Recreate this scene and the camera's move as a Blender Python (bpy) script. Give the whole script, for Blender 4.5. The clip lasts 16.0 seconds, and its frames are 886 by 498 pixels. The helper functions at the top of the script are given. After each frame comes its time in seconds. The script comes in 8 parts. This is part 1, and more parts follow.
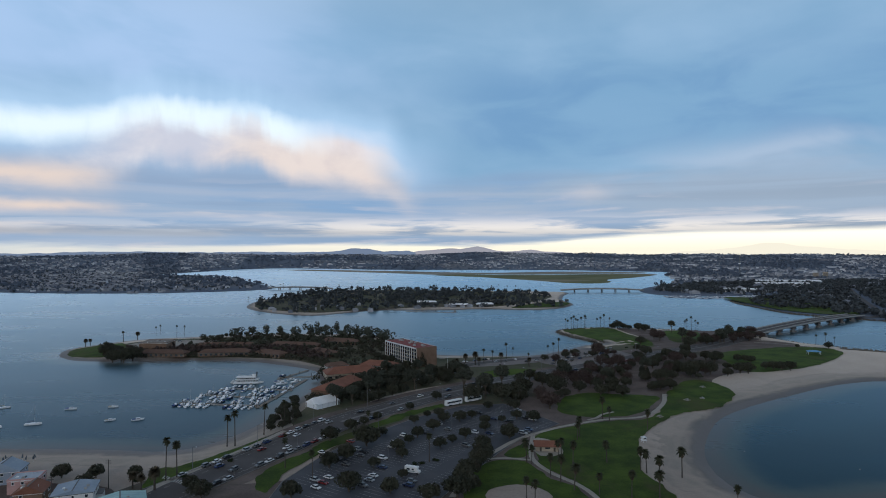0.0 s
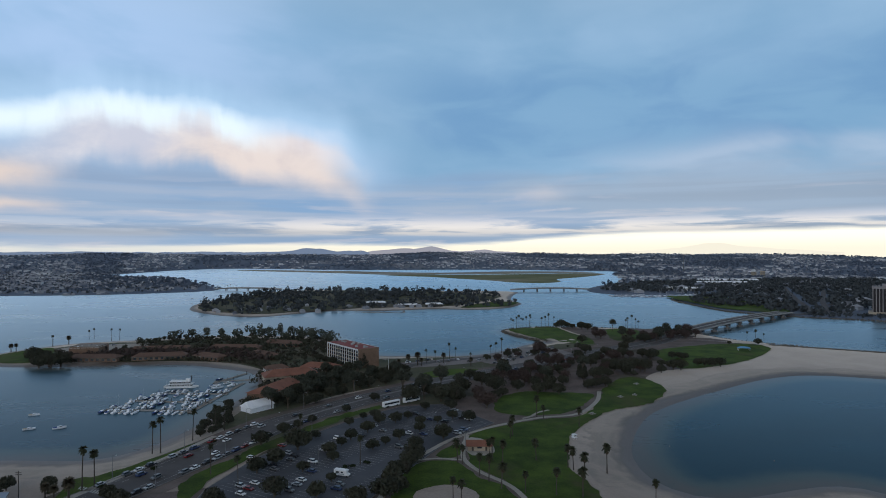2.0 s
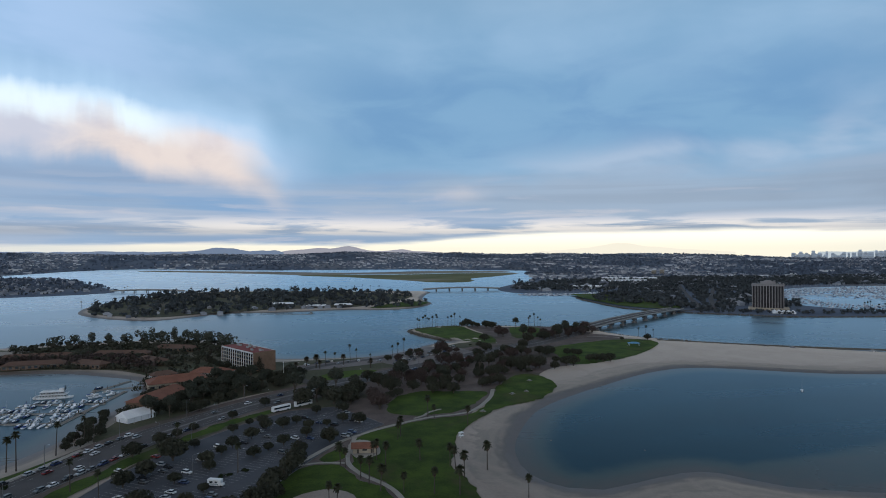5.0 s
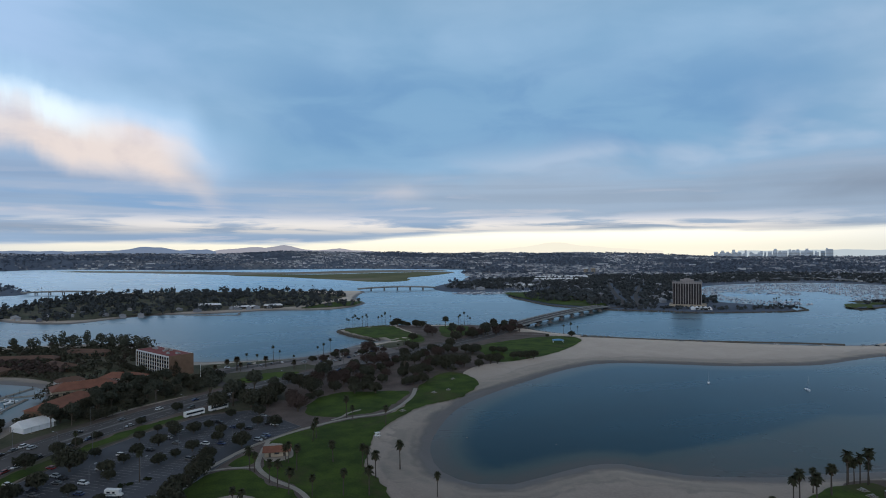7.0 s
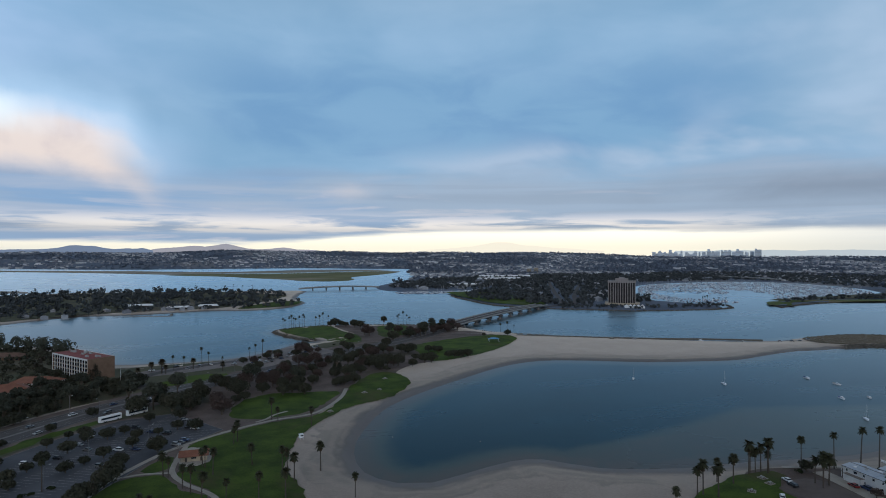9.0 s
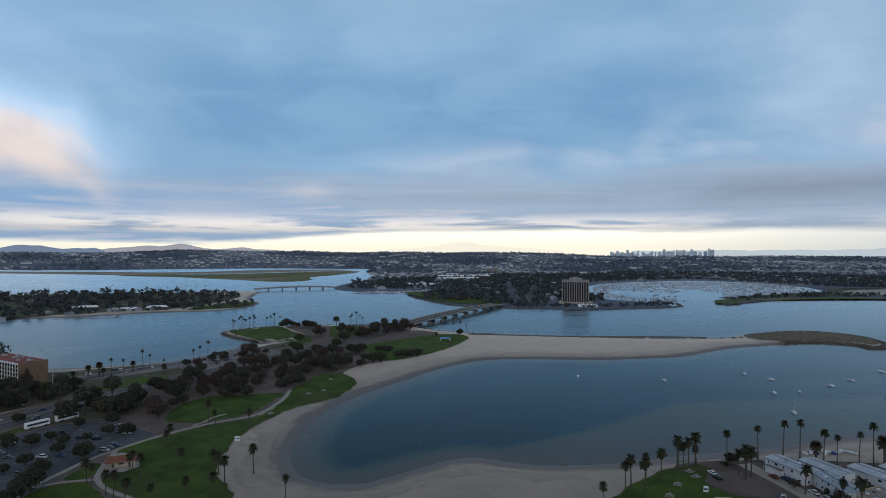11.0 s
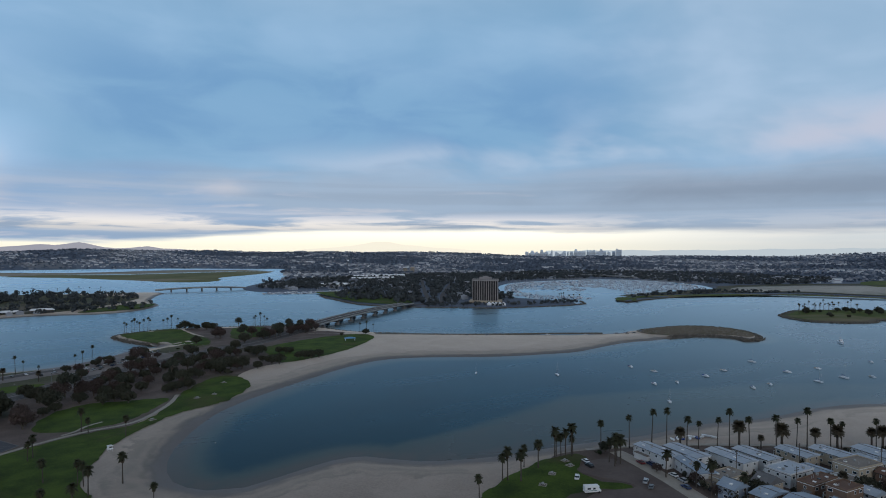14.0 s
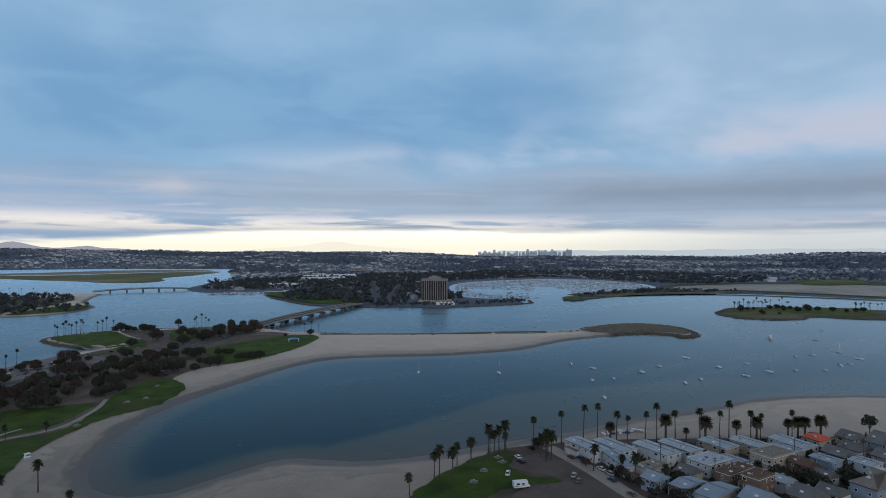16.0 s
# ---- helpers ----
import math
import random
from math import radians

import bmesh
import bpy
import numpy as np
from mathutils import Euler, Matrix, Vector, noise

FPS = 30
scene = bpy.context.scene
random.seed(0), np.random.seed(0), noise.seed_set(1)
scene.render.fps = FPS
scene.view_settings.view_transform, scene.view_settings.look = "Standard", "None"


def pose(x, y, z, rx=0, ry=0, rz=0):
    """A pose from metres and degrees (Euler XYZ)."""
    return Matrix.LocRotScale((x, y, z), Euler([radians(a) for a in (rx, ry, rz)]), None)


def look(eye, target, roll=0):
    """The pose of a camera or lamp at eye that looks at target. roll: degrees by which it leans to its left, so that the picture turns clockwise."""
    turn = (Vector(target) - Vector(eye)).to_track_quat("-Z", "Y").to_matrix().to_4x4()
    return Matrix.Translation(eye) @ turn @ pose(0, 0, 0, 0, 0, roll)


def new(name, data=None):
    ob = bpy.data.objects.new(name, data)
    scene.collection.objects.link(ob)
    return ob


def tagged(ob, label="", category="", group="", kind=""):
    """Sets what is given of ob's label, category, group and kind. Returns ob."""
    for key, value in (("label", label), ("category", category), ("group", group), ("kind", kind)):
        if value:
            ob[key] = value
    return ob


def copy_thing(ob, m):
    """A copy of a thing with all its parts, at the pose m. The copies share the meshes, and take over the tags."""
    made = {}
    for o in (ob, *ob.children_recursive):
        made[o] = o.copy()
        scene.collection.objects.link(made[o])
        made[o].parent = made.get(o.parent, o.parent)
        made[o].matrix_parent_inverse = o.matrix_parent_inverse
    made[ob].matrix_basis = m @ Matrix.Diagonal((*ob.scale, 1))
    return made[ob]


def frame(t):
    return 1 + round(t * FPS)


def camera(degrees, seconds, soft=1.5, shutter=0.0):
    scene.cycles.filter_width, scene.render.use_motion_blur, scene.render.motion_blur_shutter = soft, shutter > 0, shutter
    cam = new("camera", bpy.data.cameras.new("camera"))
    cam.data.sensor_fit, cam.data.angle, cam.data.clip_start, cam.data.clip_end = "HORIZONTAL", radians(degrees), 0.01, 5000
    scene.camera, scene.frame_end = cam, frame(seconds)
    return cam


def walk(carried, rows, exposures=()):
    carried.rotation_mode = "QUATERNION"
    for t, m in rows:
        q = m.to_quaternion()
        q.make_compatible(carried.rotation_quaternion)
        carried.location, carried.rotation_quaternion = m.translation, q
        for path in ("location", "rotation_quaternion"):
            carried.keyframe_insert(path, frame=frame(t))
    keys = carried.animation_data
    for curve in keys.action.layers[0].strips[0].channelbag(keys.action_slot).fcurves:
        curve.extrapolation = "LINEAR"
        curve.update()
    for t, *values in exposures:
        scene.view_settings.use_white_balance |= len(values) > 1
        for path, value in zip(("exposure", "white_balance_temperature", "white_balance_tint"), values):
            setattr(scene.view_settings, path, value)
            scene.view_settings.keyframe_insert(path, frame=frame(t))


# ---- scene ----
cam = camera(72.60, 16.0, soft=0.95)
# seconds, x, y, z, yaw, pitch, roll
PATH = [
    (0.0, 0.56, 0.29, 100.04, -0.002, 0.188, 0.141),
    (0.5, 3.24, 0.51, 100.17, -0.828, 0.168, 0.133),
    (1.0, 5.92, 0.28, 100.47, -1.851, 0.163, 0.147),
    (1.5, 8.74, -0.05, 100.62, -2.971, 0.160, 0.155),
    (2.0, 11.76, -0.07, 100.64, -4.233, 0.159, 0.154),
    (2.5, 14.71, -0.10, 100.75, -5.673, 0.168, 0.148),
    (3.0, 17.12, 0.02, 100.73, -7.152, 0.158, 0.155),
    (3.5, 19.77, 0.10, 100.76, -8.434, 0.151, 0.148),
    (6.0, 34.43, -3.19, 101.36, -14.434, 0.065, 0.166),
    (6.5, 37.53, -4.02, 101.43, -15.949, 0.039, 0.178),
    (7.0, 40.27, -5.00, 101.44, -17.549, 0.008, 0.156),
    (7.5, 42.71, -6.34, 101.61, -19.077, -0.020, 0.080),
    (8.0, 45.36, -6.83, 101.47, -20.282, -0.039, 0.024),
    (8.5, 48.28, -7.91, 101.42, -21.371, -0.048, -0.005),
    (9.0, 51.11, -9.39, 101.34, -22.485, -0.042, -0.021),
    (11.5, 65.30, -15.58, 101.05, -26.899, -0.048, -0.053),
    (12.0, 67.90, -17.02, 100.83, -27.966, -0.044, -0.063),
    (12.5, 70.12, -18.54, 100.77, -29.168, -0.044, -0.109),
    (13.0, 71.83, -20.91, 100.74, -30.567, -0.051, -0.156),
    (13.5, 73.84, -22.45, 100.81, -32.083, -0.058, -0.166),
    (14.0, 76.19, -23.62, 100.78, -33.493, -0.061, -0.166),
    (14.5, 78.31, -25.14, 100.77, -34.682, -0.067, -0.157),
    (15.0, 80.38, -26.72, 100.75, -35.772, -0.065, -0.144),
    (15.5, 82.37, -27.94, 100.57, -36.952, -0.064, -0.168),
    (16.0, 83.65, -29.55, 100.43, -37.811, -0.045, -0.228),
]
walk(cam, [(t, pose(x, y, z, 90 + pitch, roll, yaw)) for t, x, y, z, yaw, pitch, roll in PATH])

# ---------------------------------------------------------------- node helpers
def nt_new(tree, kind, **values):
    n = tree.nodes.new(kind)
    for k, v in values.items():
        n.inputs[k].default_value = v
    return n


class Num:
    """Arithmetic on node sockets."""

    def __init__(self, tree, sock):
        self.t, self.s = tree, sock

    def _op(self, op, *others):
        n = self.t.nodes.new("ShaderNodeMath")
        n.operation = op
        for i, o in enumerate((self, *others)):
            if isinstance(o, Num):
                self.t.links.new(o.s, n.inputs[i])
            else:
                n.inputs[i].default_value = o
        return Num(self.t, n.outputs[0])

    def __add__(self, o): return self._op("ADD", o)
    def __sub__(self, o): return self._op("SUBTRACT", o)
    def __mul__(self, o): return self._op("MULTIPLY", o)
    def __truediv__(self, o): return self._op("DIVIDE", o)
    def __pow__(self, o): return self._op("POWER", o)
    def fn(self, op, *o): return self._op(op, *o)

    def step(self, a, b):
        """Smooth 0 to 1 as the value goes from a to b."""
        n = self.t.nodes.new("ShaderNodeMapRange")
        n.interpolation_type = "SMOOTHSTEP"
        self.t.links.new(self.s, n.inputs["Value"])
        n.inputs["From Min"].default_value, n.inputs["From Max"].default_value = a, b
        if a > b:
            n.inputs["From Min"].default_value, n.inputs["From Max"].default_value = b, a
            n.inputs["To Min"].default_value, n.inputs["To Max"].default_value = 1, 0
        return Num(self.t, n.outputs[0])

    def bump(self, centre, width):
        d = (self - centre) / width
        return (d * d * -1.0)._op("EXPONENT")


def noise_num(tree, vec, scale, detail=4, rough=0.5, distort=0.0, w=None):
    n = nt_new(tree, "ShaderNodeTexNoise", Scale=scale, Detail=detail, Roughness=rough, Distortion=distort)
    if vec is not None:
        tree.links.new(vec, n.inputs["Vector"])
    return Num(tree, n.outputs[0])


def mix_col(tree, fac, a, b):
    n = tree.nodes.new("ShaderNodeMix")
    n.data_type = "RGBA"
    for sock, v in ((n.inputs[0], fac), (n.inputs[6], a), (n.inputs[7], b)):
        v = v.s if isinstance(v, Num) else v
        if isinstance(v, (tuple, list)):
            sock.default_value = (*v[:3], 1)
        elif isinstance(v, (int, float)):
            sock.default_value = v
        else:
            tree.links.new(v, sock)
    return n.outputs[2]


def combine(tree, x, y, z):
    n = tree.nodes.new("ShaderNodeCombineXYZ")
    for i, v in enumerate((x, y, z)):
        if isinstance(v, Num):
            tree.links.new(v.s, n.inputs[i])
        else:
            n.inputs[i].default_value = v
    return n.outputs[0]


# ---------------------------------------------------------------- sky and sun
def build_sky():
    world = bpy.data.worlds.new("world")
    scene.world = world
    world.use_nodes = True
    t = world.node_tree
    t.nodes.clear()
    out = t.nodes.new("ShaderNodeOutputWorld")
    bg = t.nodes.new("ShaderNodeBackground")
    t.links.new(bg.outputs[0], out.inputs[0])
    co = t.nodes.new("ShaderNodeTexCoord")
    sep = t.nodes.new("ShaderNodeSeparateXYZ")
    t.links.new(co.outputs["Generated"], sep.inputs[0])
    dx, dy, dz = (Num(t, sep.outputs[i]) for i in range(3))
    az = dx.fn("ARCTAN2", dy) * 57.2958
    el = dz.fn("ARCSINE") * 57.2958
    up = dz.fn("MAXIMUM", 0.0) + 0.07
    px, py = dx / up, dy / up
    plane = combine(t, px, py, 0.0)
    low = noise_num(t, plane, 0.42, 3, 0.5, 0.4)
    # clear air above the cloud, seen thinly through it
    sky = t.nodes.new("ShaderNodeTexSky")
    sky.sky_type, sky.sun_disc = "NISHITA", False
    sky.sun_elevation, sky.sun_rotation = radians(14), radians(205)
    clear = t.nodes.new("ShaderNodeVectorMath")
    clear.operation = "SCALE"
    t.links.new(sky.outputs[0], clear.inputs[0])
    clear.inputs[3].default_value = 0.1

    # cloud deck: blue-grey with soft broad forms
    big = noise_num(t, combine(t, az * 0.030, el * 0.075, 2.2), 1.0, 3, 0.45, 0.3)
    soft_n = noise_num(t, combine(t, az * 0.07 + el * 0.05, el * 0.15, 5.9), 1.0, 4, 0.5, 0.3)
    wisp = noise_num(t, combine(t, az * 0.10 + el * 0.05, el * 0.28 - az * 0.02, 9.3), 1.0, 5, 0.52, 0.5)
    fine = noise_num(t, combine(t, az * 0.33, el * 0.75, 3.1), 1.0, 4, 0.5, 0.4)
    tone = big * 0.42 + soft_n * 0.30 + wisp * 0.14 + low * 0.14
    deck = mix_col(t, tone.step(0.38, 0.62), (0.205, 0.392, 0.610), (0.320, 0.505, 0.725))
    # a darker, bluer belly over the bay
    belly = (el + (soft_n - 0.5) * 5.0).step(7.4, 10.0) * (el + (big - 0.5) * 5.0).step(19.0, 13.5) * (az + (soft_n - 0.5) * 14.0).step(-4.0, 7.0) * (az + (big - 0.5) * 16.0 + el * -0.6).step(46.0, 33.0)
    deck = mix_col(t, belly * 0.80, deck, mix_col(t, wisp.step(0.36, 0.64), (0.158, 0.330, 0.572), (0.205, 0.395, 0.620)))
    # lavender light over the break, and paler cloud to the south
    deck = mix_col(t, az.step(4.0, -26.0) * (el + (soft_n - 0.5) * 6.0).step(10.0, 16.0) * 0.85, deck, mix_col(t, soft_n.step(0.36, 0.62), (0.340, 0.545, 0.820), (0.440, 0.625, 0.920)))
    deck = mix_col(t, (az + (soft_n - 0.5) * 18.0).step(42.0, 60.0) * (el + (wisp - 0.5) * 4.0).step(6.5, 10.5) * 0.8, deck, mix_col(t, soft_n.step(0.38, 0.62), (0.325, 0.480, 0.660), (0.415, 0.560, 0.745)))
    deck = mix_col(t, el.step(18.0, 25.0) * 0.4, deck, (0.330, 0.470, 0.620))
    deck = mix_col(t, 0.04, deck, clear.outputs[0])
    # the ragged under edge of the belly: a paler lip above the low cloud, rising to the south
    lip_el = el - (az - 22.0).fn("MAXIMUM", 0.0) * 0.045 + (wisp - 0.5) * 3.2
    lip = lip_el.bump(7.7, 1.5) * (az + (big - 0.5) * 12.0).step(14.0, 26.0)
    deck = mix_col(t, lip * soft_n.step(0.40, 0.60) * 0.78, deck, (0.445, 0.560, 0.720))
    veil = (el + (wisp - 0.5) * 2.5).bump(9.4, 1.9) * az.step(56.0, 66.0)
    deck = mix_col(t, veil * soft_n.step(0.30, 0.58) * 0.8, deck, (0.530, 0.560, 0.680))
    # low rolls of stratocumulus: grey-lavender bodies, blue gaps, pale upper edges
    zone = (el + (wisp - 0.5) * 3.0).step(8.0, 5.4)
    deck = mix_col(t, el.step(10.0, 8.0) * el.step(3.5, 6.0) * (az + (soft_n - 0.5) * 10.0).step(2.0, -8.0) * 0.6, deck, (0.365, 0.480, 0.680))
    roll_a = noise_num(t, combine(t, az * 0.050, el * 0.42, 1.3), 1.0, 5, 0.55, 0.35)
    roll_b = noise_num(t, combine(t, az * 0.050, el * 0.42 + 0.22, 1.3), 1.0, 5, 0.55, 0.35)
    band = noise_num(t, combine(t, az * 0.028, el * 0.80, 7.7), 1.0, 3, 0.45, 0.4)
    deck = mix_col(t, zone * 0.72, deck, mix_col(t, az.step(-16.0, 24.0), (0.325, 0.430, 0.600), (0.385, 0.460, 0.575)))
    deck = mix_col(t, zone * roll_a.step(0.44, 0.64) * 0.62, deck, mix_col(t, az.step(4.0, 34.0), (0.215, 0.385, 0.635), (0.300, 0.410, 0.555)))
    deck = mix_col(t, zone * band.step(0.48, 0.66) * 0.38, deck, mix_col(t, az.step(0.0, 30.0), (0.235, 0.340, 0.510), (0.275, 0.345, 0.445)))
    deck = mix_col(t, zone * band.step(0.48, 0.32) * 0.40, deck, mix_col(t, el.step(6.0, 2.6), (0.430, 0.505, 0.640), (0.520, 0.560, 0.650)))
    deck = mix_col(t, el.step(7.6, 5.0) * (roll_a - roll_b).step(0.03, 0.18) * (az.step(58.0, 38.0) * 0.35 + 0.3), deck, mix_col(t, el.step(6.0, 2.6), (0.450, 0.510, 0.630), (0.640, 0.630, 0.680)))
    deck = mix_col(t, (az + (wisp - 0.5) * 20.0).step(40.0, 52.0) * (el + (fine - 0.5) * 1.0).bump(5.1, 1.25) * 0.7, deck, (0.225, 0.285, 0.380))
    # the break in the deck to the north-east: a white ragged rim, warm cloud lit below it
    billow = noise_num(t, combine(t, az * 0.16, el * 0.24, 4.4), 1.0, 5, 0.55, 0.3)
    curtain = noise_num(t, combine(t, az * 0.34, el * 0.07, 6.4), 1.0, 4, 0.55, 0.15)
    crest_el = az.step(-32.0, -25.0) * 1.7 + az.step(-19.0, -12.0) * -1.2 + az.step(-11.0, -6.0) * -0.9 + az.step(-6.0, -2.5) * -2.0 + 10.5
    crest = el - crest_el + (billow - 0.5) * 1.5 + (curtain - 0.5) * (az.step(-32.0, -26.0) * az.step(-11.0, -16.0) * 1.9 + 0.4)
    end = (az + (billow - 0.5) * 4.0 + el * 0.3).step(0.4, -5.6)
    glow = crest.step(3.8, 0.0) * crest.step(-3.5, -1.0) * (az + (soft_n - 0.5) * 6.0).step(2.0, -8.0)
    deck = mix_col(t, glow * 0.8, deck, (0.490, 0.710, 0.970))
    body = crest.step(0.2, -1.0) * (crest + (wisp - 0.5) * 1.3).step(-5.6, -3.2) * end * (az + (billow - 0.5) * 6.0).step(-36.0, -26.0)
    pale = mix_col(t, billow.step(0.34, 0.62), (0.640, 0.650, 0.750), (0.800, 0.780, 0.820))
    peach = mix_col(t, billow.step(0.34, 0.60), (0.740, 0.640, 0.625), (0.880, 0.760, 0.700))
    deck = mix_col(t, body * 0.9, deck, mix_col(t, (az + (billow - 0.5) * 10.0 - crest * 1.5).step(-20.0, -10.0), pale, peach))
    rim = (crest.step(1.3, -0.2) * crest.step(-2.3, -0.5)).fn("POWER", 0.8) * end
    deck = mix_col(t, rim * (az.step(-11.0, -15.0) * 0.50 + 0.45) * (curtain.step(0.30, 0.55) * 0.5 + 0.5), deck, mix_col(t, az.step(-15.0, -9.0), (0.86, 1.00, 1.10), (0.84, 0.86, 0.96)))
    # warm patches of lit cloud further north
    side = (el + (fine - 0.5) * 0.8)
    under = side.bump(6.1, 1.05) * (az + (billow - 0.5) * 7.0).step(-25.5, -33.0) + side.bump(3.75, 0.5) * (az + (billow - 0.5) * 7.0).step(-25.0, -34.0) + side.bump(1.75, 0.35) * az.step(-29.0, -34.0) * 0.5
    deck = mix_col(t, under * (billow.step(0.30, 0.52) * 0.5 + 0.45), deck, (0.80, 0.68, 0.62))
    puff = (el + (fine - 0.5) * 0.9).bump(5.2, 0.75) * (az - el * 0.6).bump(10.3, 2.2) * (billow.step(0.34, 0.58) * 0.5 + 0.5)
    deck = mix_col(t, puff * 0.85, deck, (0.72, 0.67, 0.68))
    # bright broken streaks between the lowest layers
    lace = noise_num(t, combine(t, az * 0.10, el * 1.15, 8.8), 1.0, 5, 0.56, 0.35)
    streak = el.step(1.2, 1.7) * el.step(3.6, 2.5) * lace.step(0.40, 0.56) * (az.step(-24.0, -4.0) * 0.65 + 0.35) * (az.step(56.0, 40.0) * 0.75 + 0.25)
    deck = mix_col(t, streak * 0.85, deck, mix_col(t, el.step(3.2, 1.9), (0.66, 0.68, 0.76), (1.00, 0.93, 0.85)))
    dusk = (el + (lace - 0.5) * 1.0).bump(1.75, 0.38) * (az.step(-20.0, 14.0) * -0.25 + 0.6)
    deck = mix_col(t, dusk, deck, (0.300, 0.345, 0.420))
    # clear strip under the deck
    hem = el + (lace - 0.5) * 0.9
    open_s = az.step(2.0, 26.0) * 1.05 + 0.58
    strip = (hem - open_s).step(0.30, -0.30) * (az.step(-30.0, 2.0) * 0.45 + 0.55) * (az.step(70.0, 38.0) * 0.62 + 0.38)
    deck = mix_col(t, strip, deck, mix_col(t, el.step(0.0, 1.5), (1.02, 0.965, 0.79), (1.22, 1.16, 0.99)))
    # thicker cloud overhead and to the west
    thick = el.step(26.0, 46.0) * 0.85
    deck = mix_col(t, thick, deck, (0.158, 0.154, 0.168))
    t.links.new(deck, bg.inputs["Color"])
    bg.inputs["Strength"].default_value = 1.0


build_sky()
sun = new("sun", bpy.data.lights.new("sun", "SUN"))
sun.data.energy, sun.data.angle, sun.data.color = 0.45, radians(25), (1.0, 0.94, 0.86)
sun.matrix_world = look((0, 0, 300), (60, 150, 230))
scene.view_settings.exposure = 0.0

# ---------------------------------------------------------------- materials
def mat(name, a, b, scale=0.3, rough=0.8, bump=0.0, fine=3.0, metal=0.0, rnd=0.0, island=0.0, spec=0.4, third=None):
    """A surface that wanders from colour a to b at two scales; rnd and island vary it from object to object and piece to piece."""
    m = bpy.data.materials.new(name)
    m.use_nodes = True
    t = m.node_tree
    p = t.nodes["Principled BSDF"]
    co = t.nodes.new("ShaderNodeTexCoord")
    geo = t.nodes.new("ShaderNodeNewGeometry")
    pos = geo.outputs["Position"] if rnd == 0 and island == 0 else co.outputs["Object"]
    n1 = noise_num(t, pos, scale, 4, 0.6)
    n2 = noise_num(t, pos, scale * fine * 3, 3, 0.6)
    f = (n1 * 0.65 + n2 * 0.35).step(0.33, 0.67)
    if rnd:
        info = t.nodes.new("ShaderNodeObjectInfo")
        f = f * (1 - rnd) + Num(t, info.outputs["Random"]) * rnd
    if island:
        f = f * (1 - island) + Num(t, geo.outputs["Random Per Island"]) * island
    c = mix_col(t, f, a, b)
    if third is not None:
        n3 = noise_num(t, pos, scale * 0.23, 5, 0.62, 0.5)
        c = mix_col(t, n3.step(0.5, 0.66), c, third)
    t.links.new(c, p.inputs["Base Color"])
    r = (n2 - 0.5) * 0.2 + rough
    t.links.new(r.s, p.inputs["Roughness"])
    p.inputs["Metallic"].default_value = metal
    p.inputs["Specular IOR Level"].default_value = spec
    if bump:
        bn = nt_new(t, "ShaderNodeBump", Strength=0.6, Distance=bump)
        t.links.new(n2.s, bn.inputs["Height"])
        t.links.new(bn.outputs[0], p.inputs["Normal"])
    return m


M = {}
M["lawn"] = mat("lawn_grass", (0.012, 0.025, 0.004), (0.056, 0.088, 0.012), 0.07, 0.9, 0.05, 6, third=(0.052, 0.046, 0.020), spec=0.12)
grass = M["lawn"].node_tree.nodes["Principled BSDF"]
grass.inputs["Sheen Weight"].default_value, grass.inputs["Sheen Roughness"].default_value = 0.07, 0.5
grass.inputs["Sheen Tint"].default_value = (0.42, 0.62, 0.16, 1)
M["lawn_fresh"] = mat("watered_grass", (0.044, 0.076, 0.010), (0.082, 0.122, 0.018), 0.05, 0.9, 0.05, 7, spec=0.12)
M["dirt"] = mat("dry_earth", (0.098, 0.077, 0.070), (0.168, 0.135, 0.122), 0.06, 0.95, 0.05, 5, third=(0.070, 0.064, 0.046), spec=0.15)
M["yard"] = mat("yard_earth", (0.085, 0.064, 0.055), (0.14, 0.108, 0.094), 0.06, 0.95, 0.05, 5, third=(0.06, 0.056, 0.04), spec=0.15)
M["lawn_dry"] = mat("dry_lawn", (0.062, 0.090, 0.022), (0.112, 0.135, 0.038), 0.03, 0.9, 0.05, 6, third=(0.18, 0.15, 0.09), spec=0.12)
M["scrub"] = mat("scrub_ground", (0.055, 0.062, 0.036), (0.11, 0.105, 0.068), 0.03, 0.95, 0.05, 5, third=(0.14, 0.12, 0.09), spec=0.15)
M["asphalt"] = mat("asphalt", (0.058, 0.060, 0.070), (0.084, 0.087, 0.099), 0.08, 0.85, 0.01, 6, third=(0.046, 0.048, 0.056), spec=0.3)
M["road"] = mat("worn_asphalt", (0.064, 0.058, 0.058), (0.094, 0.085, 0.083), 0.07, 0.85, 0.01, 6, spec=0.3)
M["paint_line"] = mat("road_paint", (0.26, 0.26, 0.25), (0.42, 0.42, 0.40), 0.8, 0.7)
M["path"] = mat("concrete_path", (0.26, 0.235, 0.20), (0.34, 0.31, 0.27), 0.2, 0.85, 0.01)
M["concrete"] = mat("concrete", (0.26, 0.26, 0.25), (0.36, 0.355, 0.34), 0.15, 0.85, 0.02)
M["pier_concrete"] = mat("stained_concrete", (0.10, 0.10, 0.10), (0.19, 0.185, 0.18), 0.15, 0.85, 0.02)
M["kerb"] = mat("kerb_concrete", (0.13, 0.125, 0.12), (0.21, 0.20, 0.19), 0.4, 0.85)
M["rock"] = mat("riprap_rock", (0.060, 0.055, 0.048), (0.155, 0.138, 0.115), 0.4, 0.9, 0.1, 3, island=0.7)
